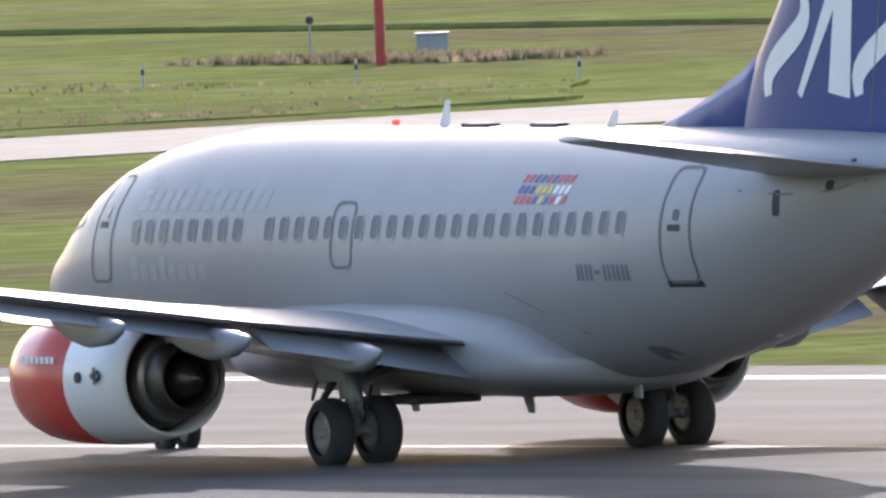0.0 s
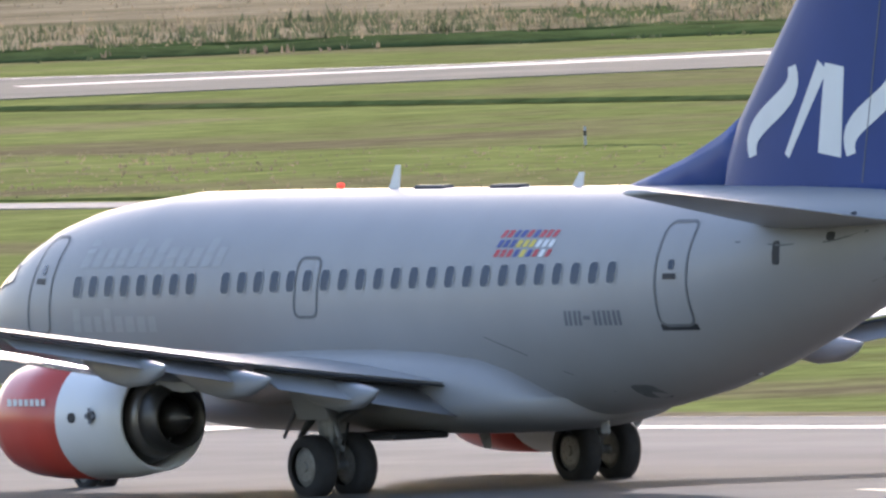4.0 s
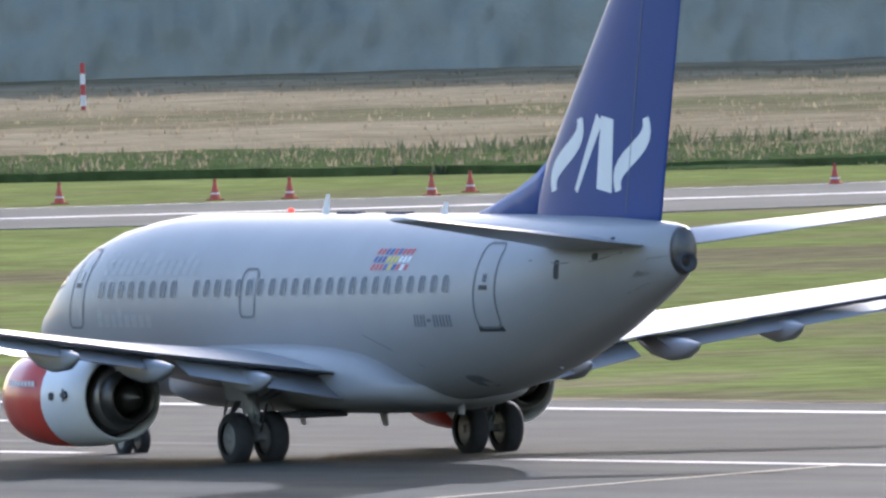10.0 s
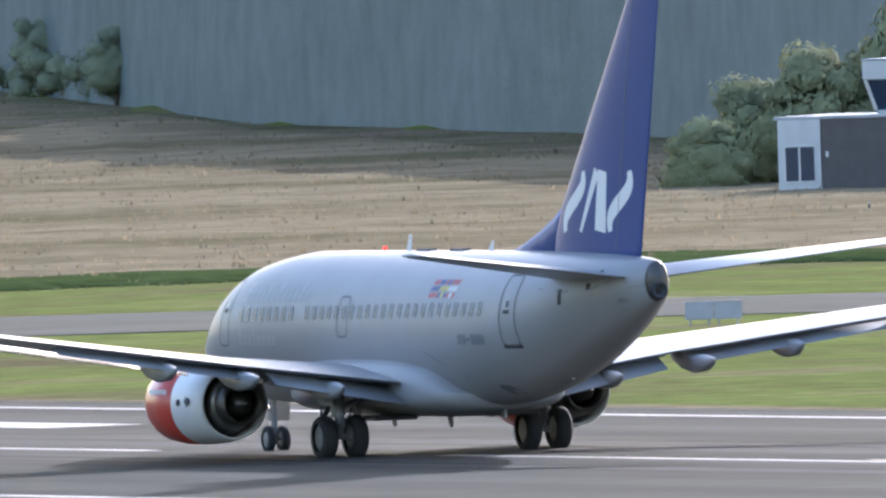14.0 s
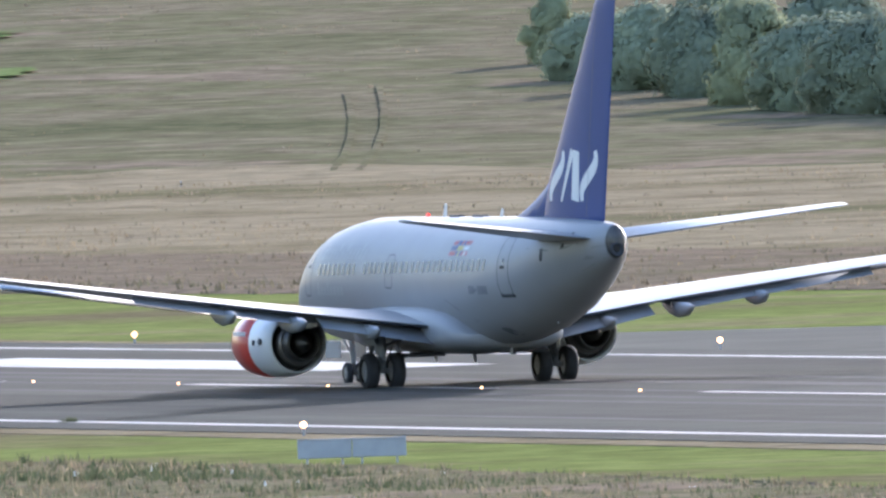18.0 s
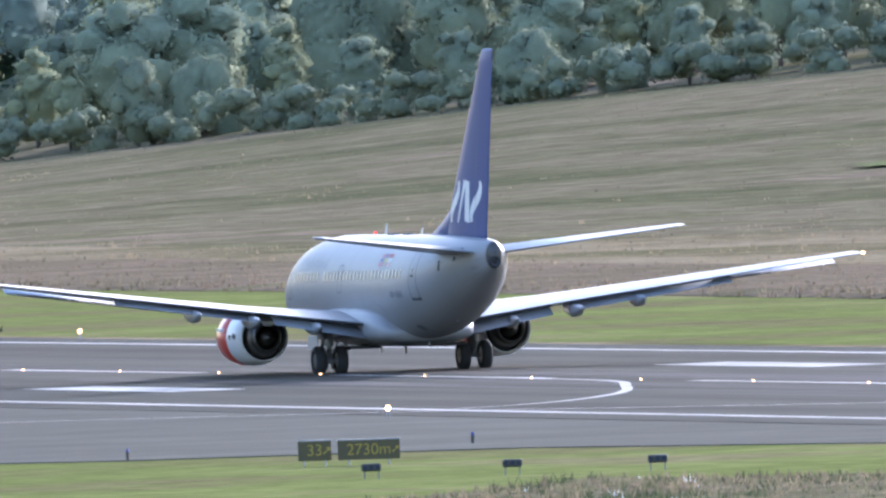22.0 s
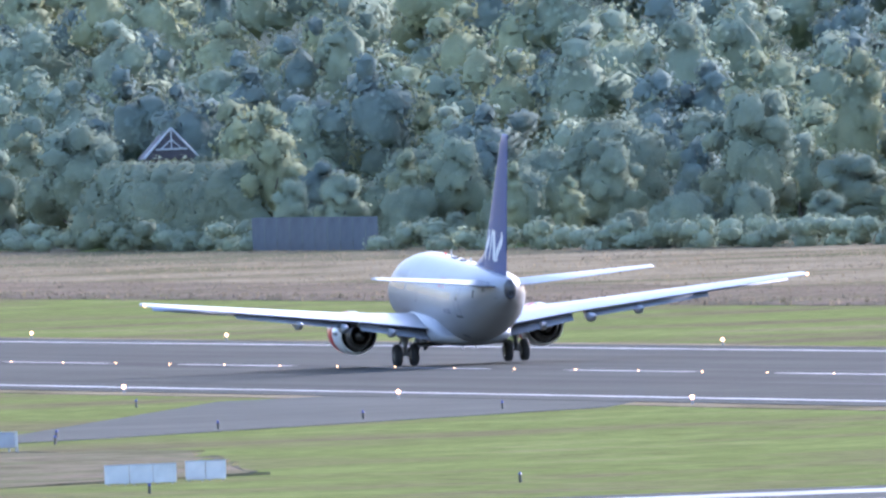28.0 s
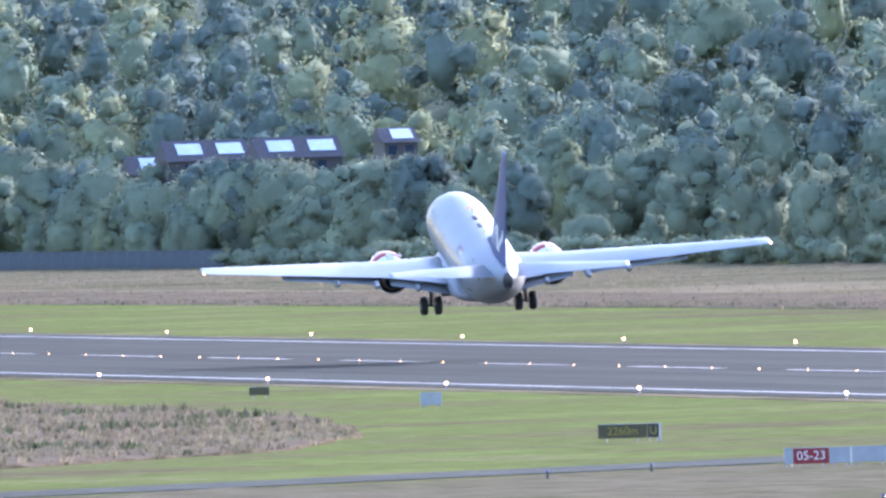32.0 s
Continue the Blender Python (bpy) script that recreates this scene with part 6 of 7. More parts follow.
# ---- the control building ----
def control_building():
    t = thing("control_building", "flat-roofed white and brown control building with a glazed cab on top", "building", at=pose(523.6, 1204.7, -0.14, 0, 0, -43 + 4))
    x = 0.0
    H1 = 3.46
    part("core", bm_box(13.7, 8.8, H1 - 0.1, 6.95, 4.6, (H1 - 0.1) / 2, 0.0), WALLDARK, t)
    for k, (w, m) in enumerate(((1.93, WALLWHITE), (3.14, WALLDARK), (3.70, WALLWHITE), (3.08, WALLDARK), (2.06, WALLWHITE))):
        part("wall_panel", bm_box(w - 0.03, 0.16, H1, x + w / 2, 0.04 - (0.05 if m is WALLWHITE else 0), H1 / 2, 0.01), m, t)
        if k in (0, 4):
            for dx in (0.34, 1.0) if k == 0 else (0.38, 1.12):
                wd = part("window", bm_box(0.62, 0.06, 1.5, x + dx + 0.31, -0.10, 1.55, 0.0), GLASS, t)
                part("window_frame", bm_box(0.72, 0.05, 0.08, x + dx + 0.31, -0.11, 0.78, 0.005), WHITEPAINT, wd)
                part("window_frame", bm_box(0.72, 0.05, 0.08, x + dx + 0.31, -0.11, 2.32, 0.005), WHITEPAINT, wd)
                part("window_frame", bm_box(0.08, 0.05, 1.5, x + dx - 0.03, -0.11, 1.55, 0.005), WHITEPAINT, wd)
        x += w
    part("side_wall", bm_box(0.16, 8.8, H1, 13.86, 4.6, H1 / 2, 0.01), WALLWHITE, t)
    part("roof_edge", bm_box(14.2, 9.2, 0.14, 6.95, 4.5, H1 + 0.07, 0.02), SIGNBACK, t)
    d = part("entrance_door", bm_box(0.95, 0.08, 2.05, 6.95, -0.10, 1.03, 0.01), WHITEPAINT, t)
    part("door_glass", bm_box(0.75, 0.03, 1.1, 6.95, -0.145, 1.32, 0.0), GLASS, d)
    part("door_glass", bm_box(0.75, 0.03, 0.45, 6.95, -0.145, 0.35, 0.0), GLASS, d)
    for wx, wz, ww, wh in ((5.55, 1.85, 0.7, 0.5), (6.95, 2.32, 0.95, 0.3), (8.3, 1.85, 0.65, 0.45)):
        part("window", bm_box(ww, 0.06, wh, wx, -0.11, wz, 0.0), GLASS, t)
    part("notice", bm_box(0.8, 0.04, 0.65, 9.75, -0.07, 1.15, 0.01), WHITEPAINT, t)
    part("wall_lamp", bm_box(0.12, 0.1, 0.25, 2.2, -0.08, 1.95, 0.02), WHITEPAINT, t)
    # glazed cab
    x0, x1, y0, y1 = 4.35, 10.9, 0.5, 5.7
    part("cab_floor", bm_box(x1 - x0, y1 - y0, 0.25, (x0 + x1) / 2, (y0 + y1) / 2, H1 + 0.2, 0.02), WALLWHITE, t)
    out, lo, hi = 0.35, H1 + 0.32, H1 + 1.62
    for k in range(4):
        a, b = x0 + k * 1.62, x0 + (k + 1) * 1.62 - 0.16
        c = a - (out if k == 0 else 0.04)
        bm = bm_loft([[(a, y0, lo), (b, y0, lo), (b, y0 + 0.05, lo), (a, y0 + 0.05, lo)], [(c, y0 - out, hi), (b, y0 - out, hi), (b, y0 - out + 0.05, hi), (c, y0 - out + 0.05, hi)]])
        part("cab_window", bm, GLASS, t)
        part("mullion", bm_cyl(0.09, 0.09, (b + 0.08, y0, lo), (b + 0.08 + (out if k == 3 else 0), y0 - out, hi), 6), WHITEPAINT, t)
    part("mullion", bm_cyl(0.09, 0.09, (x0 - 0.05, y0, lo), (x0 - out - 0.05, y0 - out, hi), 6), WHITEPAINT, t)
    for k in range(2):
        a, b = y0 + 0.1 + k * 1.5, y0 + 1.4 + k * 1.5
        bm = bm_loft([[(x1, a, lo), (x1, b, lo), (x1 - 0.05, b, lo), (x1 - 0.05, a, lo)], [(x1 + out, a - 0.05, hi), (x1 + out, b, hi), (x1 + out - 0.05, b, hi), (x1 + out - 0.05, a - 0.05, hi)]])
        part("cab_window", bm, GLASS, t)
        part("mullion", bm_cyl(0.09, 0.09, (x1, b + 0.08, lo), (x1 + out, b + 0.08, hi), 6), WHITEPAINT, t)
    part("cab_back", bm_box(x1 - x0 - 0.7, y1 - y0 - 0.9, 1.3, (x0 + x1) / 2 - 0.1, (y0 + y1) / 2 + 0.4, H1 + 0.95, 0.0), WALLDARK, t)
    part("cab_pier", bm_box(0.3, 1.7, 1.5, x1 + 0.05, 4.6, H1 + 0.95, 0.02), WALLWHITE, t)
    part("cab_roof", bm_box(x1 - x0 + 0.9, y1 - y0 + 0.8, 0.85, (x0 + x1) / 2 - 0.05, (y0 + y1) / 2 - 0.1, H1 + 2.05, 0.04), WALLWHITE, t)
    part("roof_sign", bm_box(1.0, 0.05, 0.32, 10.5, y0 - 0.53, H1 + 2.12, 0.01), SIGNYELLOW, t, "small yellow sign")
    part("roof_cap", bm_box(x1 - x0 + 1.0, y1 - y0 + 0.9, 0.08, (x0 + x1) / 2 - 0.05, (y0 + y1) / 2 - 0.1, H1 + 2.5, 0.02), SIGNBACK, t)
    for k in range(4):
        part("aerial_band", bm_cyl(0.17, 0.17, (8.3, 2.2, H1 + 2.54 + 0.55 * k), (8.3, 2.2, H1 + 2.54 + 0.55 * (k + 1)), 10), WHITEPAINT if k % 2 == 0 else REDPAINT, t)
    part("aerial", bm_cyl(0.06, 0.04, (8.3, 2.2, H1 + 4.7), (8.3, 2.2, H1 + 9), 8), GREYBOX, t)
    # roof stair with its cage
    for k in range(9):
        q = radians(20 + 22 * k)
        part("stair_tread", bm_box(0.8, 0.28, 0.04, 12.6 + 0.5 * math.cos(q), 2.4 + 0.5 * math.sin(q), H1 + 0.3 + 0.25 * k, 0.0, Matrix.Rotation(q, 4, 'Z')), SIGNBACK, t)
    part("stair_column", bm_cyl(0.07, 0.07, (12.6, 2.4, H1 + 0.1), (12.6, 2.4, H1 + 3.4), 8), SIGNBACK, t)
    for xa, xb in ((11.1, 12.6), (12.6, 13.65)):
        za, zb = (H1 + 2.6, H1 + 2.6) if xa < 12 else (H1 + 2.6, H1 + 1.5)
        for e in (0.0, 0.5, 1.0):
            part("stair_rail", bm_cyl(0.035, 0.035, (xa, 1.9, za + e), (xb, 1.9, zb + e), 6), WHITEPAINT, t)
        for k in range(8):
            u = k / 7
            part("stair_bar", bm_cyl(0.02, 0.02, (xa + (xb - xa) * u, 1.9, za + (zb - za) * u), (xa + (xb - xa) * u, 1.9, za + (zb - za) * u + 1.0), 5), WHITEPAINT, t)
    # rear wing and canopy
    part("rear_wall", bm_box(0.2, 4.6, 3.4, 15.0, 8.6, 1.7, 0.02), CONCRETE, t)
    part("canopy_roof", bm_box(7.0, 5.0, 0.22, 17.1, 6.0, 2.75, 0.03), WALLDARK, t)
    for px, py in ((14.2, 3.7), (16.4, 3.7), (18.4, 3.7), (20.3, 3.7), (16.0, 8.2), (20.3, 8.2)):
        part("canopy_post", bm_cyl(0.07, 0.07, (px, py, 0), (px, py, 2.65), 8), DARK, t)
    part("canopy_wall", bm_box(2.2, 0.12, 2.6, 15.4, 8.3, 1.3, 0.01), WALLDARK, t)
    for px in (16.6, 18.8):
        part("canopy_lamp", bm_cyl(0.1, 0.12, (px, 4.4, 2.5), (px, 4.4, 2.62), 8), WHITEPAINT, t)
    return t


control_building()


def car(x, y, turn, label):
    t = thing("car", label, "car", at=pose(x, y, 0, 0, 0, turn))
    prof = [(-2.1, 0.3), (-2.15, 0.75), (-1.9, 0.95), (-1.2, 1.0), (-0.55, 1.42), (0.9, 1.46), (1.75, 1.02), (2.1, 0.92), (2.15, 0.35)]
    rings = [[(px, w, pz if pz < 1.05 else pz) for px, pz in prof] for w in (-0.86, 0.86)]
    part("body", bm_loft(rings), CARPAINT, t)
    part("side_glass", bm_box(1.9, 1.76, 0.36, 0.2, 0, 1.2, 0.08), GLASS, t)
    for wx in (-1.3, 1.3):
        for wy in (-0.8, 0.8):
            part("wheel", bm_cyl(0.32, 0.32, (wx, wy - 0.1, 0.32), (wx, wy + 0.1, 0.32), 16), TYRE, t)
    for wy in (-0.6, 0.6):
        part("headlight", bm_box(0.06, 0.3, 0.14, 2.13, wy, 0.72, 0.02), WHITEPAINT, t)


car(541.3, 1196.4, -30, "dark parked car under the canopy")


# ---- clipped hedge rows and bundled plants on the slope ----
def hedge_row(p, q, h, wide, material, label, seed, ragged=0.1):
    """A long clipped row from p to q that follows the slope, clad in leaf clumps."""
    g = np.random.default_rng(seed)
    (xa, ya), (xb, yb) = p, q
    d = Vector((xb - xa, yb - ya, 0))
    side = Vector((d.y, -d.x, 0)).normalized()
    n = max(3, int(d.length / 0.6))
    shape = ((-0.5, 0.0), (-0.53, 0.35), (-0.5, 0.75), (-0.4, 0.95), (-0.15, 1.02), (0.15, 1.0), (0.4, 0.94), (0.5, 0.75), (0.53, 0.35), (0.5, 0.0))
    rings, vs, nrm = [], [], []
    for k in range(n + 1):
        c = d * (k / n)
        b, r = bearing(xa + c.x, ya + c.y)
        tall = h * (1 + ragged * noise.noise((k * 0.33, seed, 0)) + 0.5 * ragged * noise.noise((k * 1.1, seed, 4))) * (0.82 if k in (0, n) else 1)
        for u, z in shape:
            e = 0.07 * noise.noise((k * 0.9, u * 4, z * 4 + seed))
            o = side * (u * wide + e)
            vs.append((xa + c.x + o.x, ya + c.y + o.y, ground_z(b, r) + 0.1 + z * tall + e))
    m = len(shape)
    fs = [(i * m + j, i * m + j + 1, (i + 1) * m + j + 1, (i + 1) * m + j) for i in range(n) for j in range(m - 1)]
    fs += [tuple(range(m))[::-1], tuple(n * m + j for j in range(m))]
    row = thing("clipped_hedge" if ragged < 0.2 else "plant_bundle", label, "hedge" if ragged < 0.2 else "plants", "rows on the slope")
    child("hedge_body", mesh_of("hedge_body", vs, fs, material), row)
    v = np.array(vs)
    pick = g.integers(0, len(v), n * 26)
    c = v[pick] + g.normal(0, 0.07, (len(pick), 3))
    t = g.normal(0, 0.09, (len(pick), 3, 3))
    me = mesh_of("leaf_clumps", (c[:, None] + t).reshape(-1, 3).tolist(), np.arange(3 * len(pick)).reshape(-1, 3).tolist(), material)
    child("leaf_clumps", me, row)


def lush_strip(p, q, w, seed):
    """Fresh green grass beside a row."""
    vs = []
    d = Vector((q[0] - p[0], q[1] - p[1], 0))
    side = Vector((d.y, -d.x, 0)).normalized()
    n = 24
    for k in range(n + 1):
        c = d * (k / n)
        for e in (-1, 1):
            o = side * e * w * (0.5 + 0.3 * noise.noise((k * 0.5, e, seed))) * math.sin(math.pi * (0.06 + 0.88 * k / n)) ** 0.5
            x, y = p[0] + c.x + o.x, p[1] + c.y + o.y
            vs.append((x, y, ground_z(*bearing(x, y)) + 0.46))
    fs = [(2 * k, 2 * k + 1, 2 * k + 3, 2 * k + 2) for k in range(n)]
    tagged(new("lush_grass", mesh_of("lush_grass", vs, fs, LUSH)), "fresh green grass beside a clipped row", "grass strip", kind="stuff")


ROW_DARK, ROW_BROWN = "dark green clipped hedge row on the slope", "dark brownish bundle of plants on the slope"
hedge_row((545.0, 1772), (587.5, 1834), 1.65, 2.0, HEDGE_DARK, "very long dark green clipped hedge row on the slope", 4)
hedge_row((504.6, 1694.5), (520.2, 1710.6), 1.65, 1.8, HEDGE_DARK, ROW_DARK, 6)
hedge_row((510.5, 1722), (533, 1748.6), 1.1, 1.6, HEDGE_DARK, ROW_DARK, 7)
for k, u in enumerate((0.0, 0.42, 0.72)):
    x, y = 521.2 + u * 9.5, 1712.5 + u * 11
    hedge_row((x, y), (x + (3.2 if k == 0 else 2.2), y + (3.6 if k == 0 else 2.4)), 1.2, 1.5, HEDGE_DARK, "short dark green clipped hedge piece on the slope", 8 + k)
hedge_row((533.0, 1703), (556.6, 1735), 1.15, 1.8, BUNDLE, ROW_BROWN, 1, 0.28)
hedge_row((529.0, 1708), (549.0, 1742), 1.35, 2.2, BUNDLE, ROW_BROWN, 2, 0.28)
hedge_row((531.0, 1735), (556.0, 1752), 1.35, 2.2, BUNDLE, ROW_BROWN, 3, 0.28)
hedge_row((541.0, 1752), (552.0, 1768), 1.1, 1.8, BUNDLE, ROW_BROWN, 5, 0.28)
lush_strip((554, 1768), (580, 1806), 20.0, 1)
lush_strip((536, 1698), (560, 1730), 11.0, 2)
lush_strip((494, 1690), (504, 1700), 13.0, 3)
lush_strip((520, 1702), (532, 1708), 9.0, 4)


# ---- houses in the trees ----
def house(b, r, z, w, d, h, roof, turn, label, panels=0, gable=False):
    x, y, _ = polar(b, r, 0)
    t = thing("house", label, "house", "houses among the trees", at=facing(x, y, z, turn))
    part("wall", bm_box(w, d, h + 8, 0, 0, h / 2 - 4, 0.02), WALLDARK if not gable else WALLDARK, t)
    if gable:
        bm = bm_loft([[(-w / 2 - 0.3, yy, h), (w / 2 + 0.3, yy, h), (0, yy, h + roof)] for yy in (-d / 2 - 0.3, d / 2 + 0.3)])
        part("roof", bm, ROOFDARK, t)
        for s in (-1, 1):
            part("bargeboard", bm_cyl(0.10, 0.10, (s * (w / 2 + 0.3), -d / 2 - 0.36, h), (0, -d / 2 - 0.36, h + roof), 6), WHITEPAINT, t)
            part("gable_strut", bm_cyl(0.06, 0.06, (s * w * 0.22, -d / 2 - 0.36, h + roof * 0.3), (0, -d / 2 - 0.36, h + roof * 0.62), 6), WHITEPAINT, t)
        part("gable_beam", bm_cyl(0.08, 0.08, (-w * 0.32, -d / 2 - 0.36, h + roof * 0.3), (w * 0.32, -d / 2 - 0.36, h + roof * 0.3), 6), WHITEPAINT, t)
        part("gable_post", bm_cyl(0.06, 0.06, (0, -d / 2 - 0.36, h + roof * 0.3), (0, -d / 2 - 0.36, h + roof), 6), WHITEPAINT, t)
    else:
        bm = bm_loft([[(xx, -d / 2 - 0.3, h), (xx, d / 2 + 0.3, h), (xx, 0, h + roof)] for xx in (-w / 2 - 0.2, w / 2 + 0.2)])
        rf = part("roof", bm, ROOFDARK, t)
        sl = math.atan2(roof, d / 2 + 0.3)
        for k in range(panels):
            px = -w / 2 + (k + 0.5) * w / panels + 0.3
            part("solar_panel", bm_box(min(2.6, w / panels * 0.62), 2.0, 0.06, px, -d / 4, h + roof * 0.55 + 0.04, 0.01, Matrix.Rotation(sl, 4, 'X') @ Matrix.Rotation(0.0, 4, 'Z')), SOLAR, rf, "bright solar panel")
        for k in range(2):
            part("window", bm_box(0.8, 0.08, 0.9, -w * 0.25 + k * w * 0.5, -d / 2 - 0.03, h * 0.55, 0.01), GLASS, t)
    return t


house(9.253, 2934, 8.7, 8.0, 6, 1.6, 2.0, 12, "dark-roofed house with bright solar panels among trees", 2)
house(9.425, 2902, 8.8, 8.0, 6, 1.6, 2.0, 12, "dark-roofed house with bright solar panels among trees", 2)
house(9.147, 2961, 7.8, 4.0, 5, 1.3, 1.8, 12, "small house with a bright roof among trees", 1)
house(9.615, 2873, 10.0, 3.2, 5, 1.6, 1.4, 12, "small pale-roofed house among trees", 1)
house(10.967, 2618, 6.3, 4.2, 7, 1.4, 2.6, 4, "dark house with a white trussed gable among trees", gable=True)


def timber_screen(b0, b1, dr, h, label):
    t = thing("timber_screen", label, "fence")
    b = b0
    while b < b1:
        r = along(RANGES, b) - dr
        x, y, z = polar(b, r, ground_z(b, r))
        child("screen_board", PLANK, t, at=facing(x, y, z) @ Matrix.Diagonal((1, 1, h, 1)))
        b += math.degrees(1.02 / r)


bm0 = bm_box(1.0, 0.12, 1.0, 0, 0, 0.5, 0.01)
PLANK = bpy.data.meshes.new("screen_board")
bm0.to_mesh(PLANK)
bm0.free()
PLANK.materials.append(SCREEN)
timber_screen(11.13, 11.36, 8, 3.0, "grey timber screen between hedges")
timber_screen(8.5, 9.29, 6, 2.0, "grey timber screen at the foot of the slope")


# ---- patches of other grass ----
def grass_patch(name, outline, h, material, label):
    """A slightly raised patch with a frayed edge."""
    bm = bmesh.new()
    g = random.Random(len(outline))
    ring, pts = [], []
    n = len(outline)
    for k in range(n):
        (xa, ya), (xb, yb) = outline[k], outline[(k + 1) % n]
        m = max(2, int(math.hypot(xb - xa, yb - ya) / 3))
        pts += [(xa + (xb - xa) * i / m + g.uniform(-0.5, 0.5), ya + (yb - ya) * i / m + g.uniform(-0.8, 0.8)) for i in range(m)]
    top = [bm.verts.new((x, y, h + g.uniform(-0.05, 0.08))) for x, y in pts]
    low_ring = [bm.verts.new((x, y, -0.02)) for x, y in pts]
    for k in range(len(pts)):
        bm.faces.new((top[k], top[(k + 1) % len(pts)], low_ring[(k + 1) % len(pts)], low_ring[k]))
    bm.faces.new(top)
    bmesh.ops.recalc_face_normals(bm, faces=bm.faces)
    me = bpy.data.meshes.new(name)
    bm.to_mesh(me)
    bm.free()
    me.materials.append(material)
    tagged(new(name, me), label, "grass patch", kind="stuff")


grass_patch("brown_grass", [(252.8, 1622), (252.6, 1564), (249.7, 1503), (243, 1450), (237.3, 1414), (226, 1367), (207.8, 1334), (170, 1300), (150, 1500), (180, 1640)], 0.12, BROWN, "brown seeding grass in the mown field")
grass_patch("rank_grass", [(x, y) for x, y in [(499, 930), (523.6, 912), (560, 884), (585, 868), (625, 842), (660, 880), (620, 905), (590, 925), (557.5, 969), (524.5, 976), (505, 985), (486, 1009), (470.4, 990), (490, 952)]], 0.28, RANK, "dark green rank grass along the mown edge")
VERGE = [(200, 640), (240, 668), (258, 716), (262, 780), (258, 850), (247, 880), (225, 840), (190, 800)]
grass_patch("verge_grass", VERGE, 0.16, OLIVE, "rough brown-green grass before the runway")


def inside(x, y, poly):
    hit = False
    for (xa, ya), (xb, yb) in zip(poly, poly[1:] + poly[:1]):
        if (ya > y) != (yb > y) and x < (xb - xa) * (y - ya) / (yb - ya) + xa:
            hit = not hit
    return hit


def weeds(name, poly, n, h0, h1, w, weights, seed, label):
    """Rough grass and weeds standing in a patch; a few heads of white flowers among them."""
    g = np.random.default_rng(seed)
    x0, x1 = min(p[0] for p in poly), max(p[0] for p in poly)
    y0, y1 = min(p[1] for p in poly), max(p[1] for p in poly)
    xs, ys, ks, hs = [], [], [], []
    while len(xs) < n:
        x, y = g.uniform(x0, x1), g.uniform(y0, y1)
        if not inside(x, y, poly):
            continue
        f = noise.noise((x * 0.12, y * 0.05, seed))
        lush = f > 0.25
        xs.append(x)
        ys.append(y)
        hs.append(g.uniform(h0, h1) * (1.35 if lush else 1.0))
        ks.append(3 if lush and weights[3] > 0 and g.uniform() < 0.8 else int(g.choice(5, p=weights)))
    v = blades(g, np.array(xs), np.array(ys), np.full(n, 0.08), np.array(hs), g.uniform(0.6, 1.3, n) * w, 0.3, 5)
    me = blade_mesh(name, v, np.repeat(ks, 5), (BLADE_DRY, BLADE_BROWN, BLADE_OLIVE, BLADE_GREEN, PALETXT))
    tagged(new(name, me), label, "weeds", kind="stuff")


weeds("verge_weeds", VERGE, 26000, 0.12, 0.34, 0.10, [0.12, 0.28, 0.28, 0.312, 0.008], 3, "rough weeds and seeding grass along the verge")
weeds("rank_weeds", [(499, 930), (523.6, 912), (560, 884), (585, 868), (625, 842), (660, 880), (620, 905), (590, 925), (557.5, 969), (524.5, 976), (505, 985), (486, 1009), (470.4, 990), (490, 952)], 9000, 0.25, 0.6, 0.2, [0.05, 0.15, 0.2, 0.6, 0.0], 5, "dark green rank grass standing along the mown edge")
weeds("brown_field_weeds", [(252.8, 1622), (252.6, 1564), (249.7, 1503), (243, 1450), (237.3, 1414), (226, 1367), (207.8, 1334), (170, 1300), (150, 1500), (180, 1640)], 9000, 0.2, 0.45, 0.2, [0.12, 0.55, 0.28, 0.05, 0.0], 6, "brown seeding grass standing in the mown field")
weeds("pole_weeds", [(501.0, 644), (505.6, 641.5), (505.0, 629), (500.4, 629)], 700, 0.08, 0.26, 0.12, [0.1, 0.6, 0.2, 0.1, 0.0], 8, "dry weeds growing round the poles and cabinet")


def tuft(x, y, s, seed):
    g = np.random.default_rng(seed)
    n = 40
    v = blades(g, g.normal(0, 0.25 * s, n), g.normal(0, 0.25 * s, n), np.full(n, 0.03), g.uniform(0.15, 0.4, n) * s, g.uniform(0.05, 0.12, n) * s, 0.45, 3)
    ob = new("weed_tuft", blade_mesh("weed_tuft", v, [3] * (len(v) // 3), (BLADE_DRY, BLADE_BROWN, BLADE_OLIVE, BLADE_GREEN)))
    ob.matrix_world = pose(x, y, 0.04)
    tagged(ob, "small green weed tuft growing from a pavement joint", "weed", "weed tufts on the runway edge", "stuff")


for k, (x, y, s) in enumerate(((338.2, 1302.9, 0.8), (324.3, 546.4, 0.28), (325.7, 546.8, 0.4), (327, 547.1, 0.3), (328.3, 548.1, 0.45), (329.6, 549.1, 0.35), (282.9, 929.6, 0.7), (283.2, 934, 0.5), (281.4, 905, 0.6), (282.8, 868, 0.5))):
    tuft(x, y, s, 40 + k)


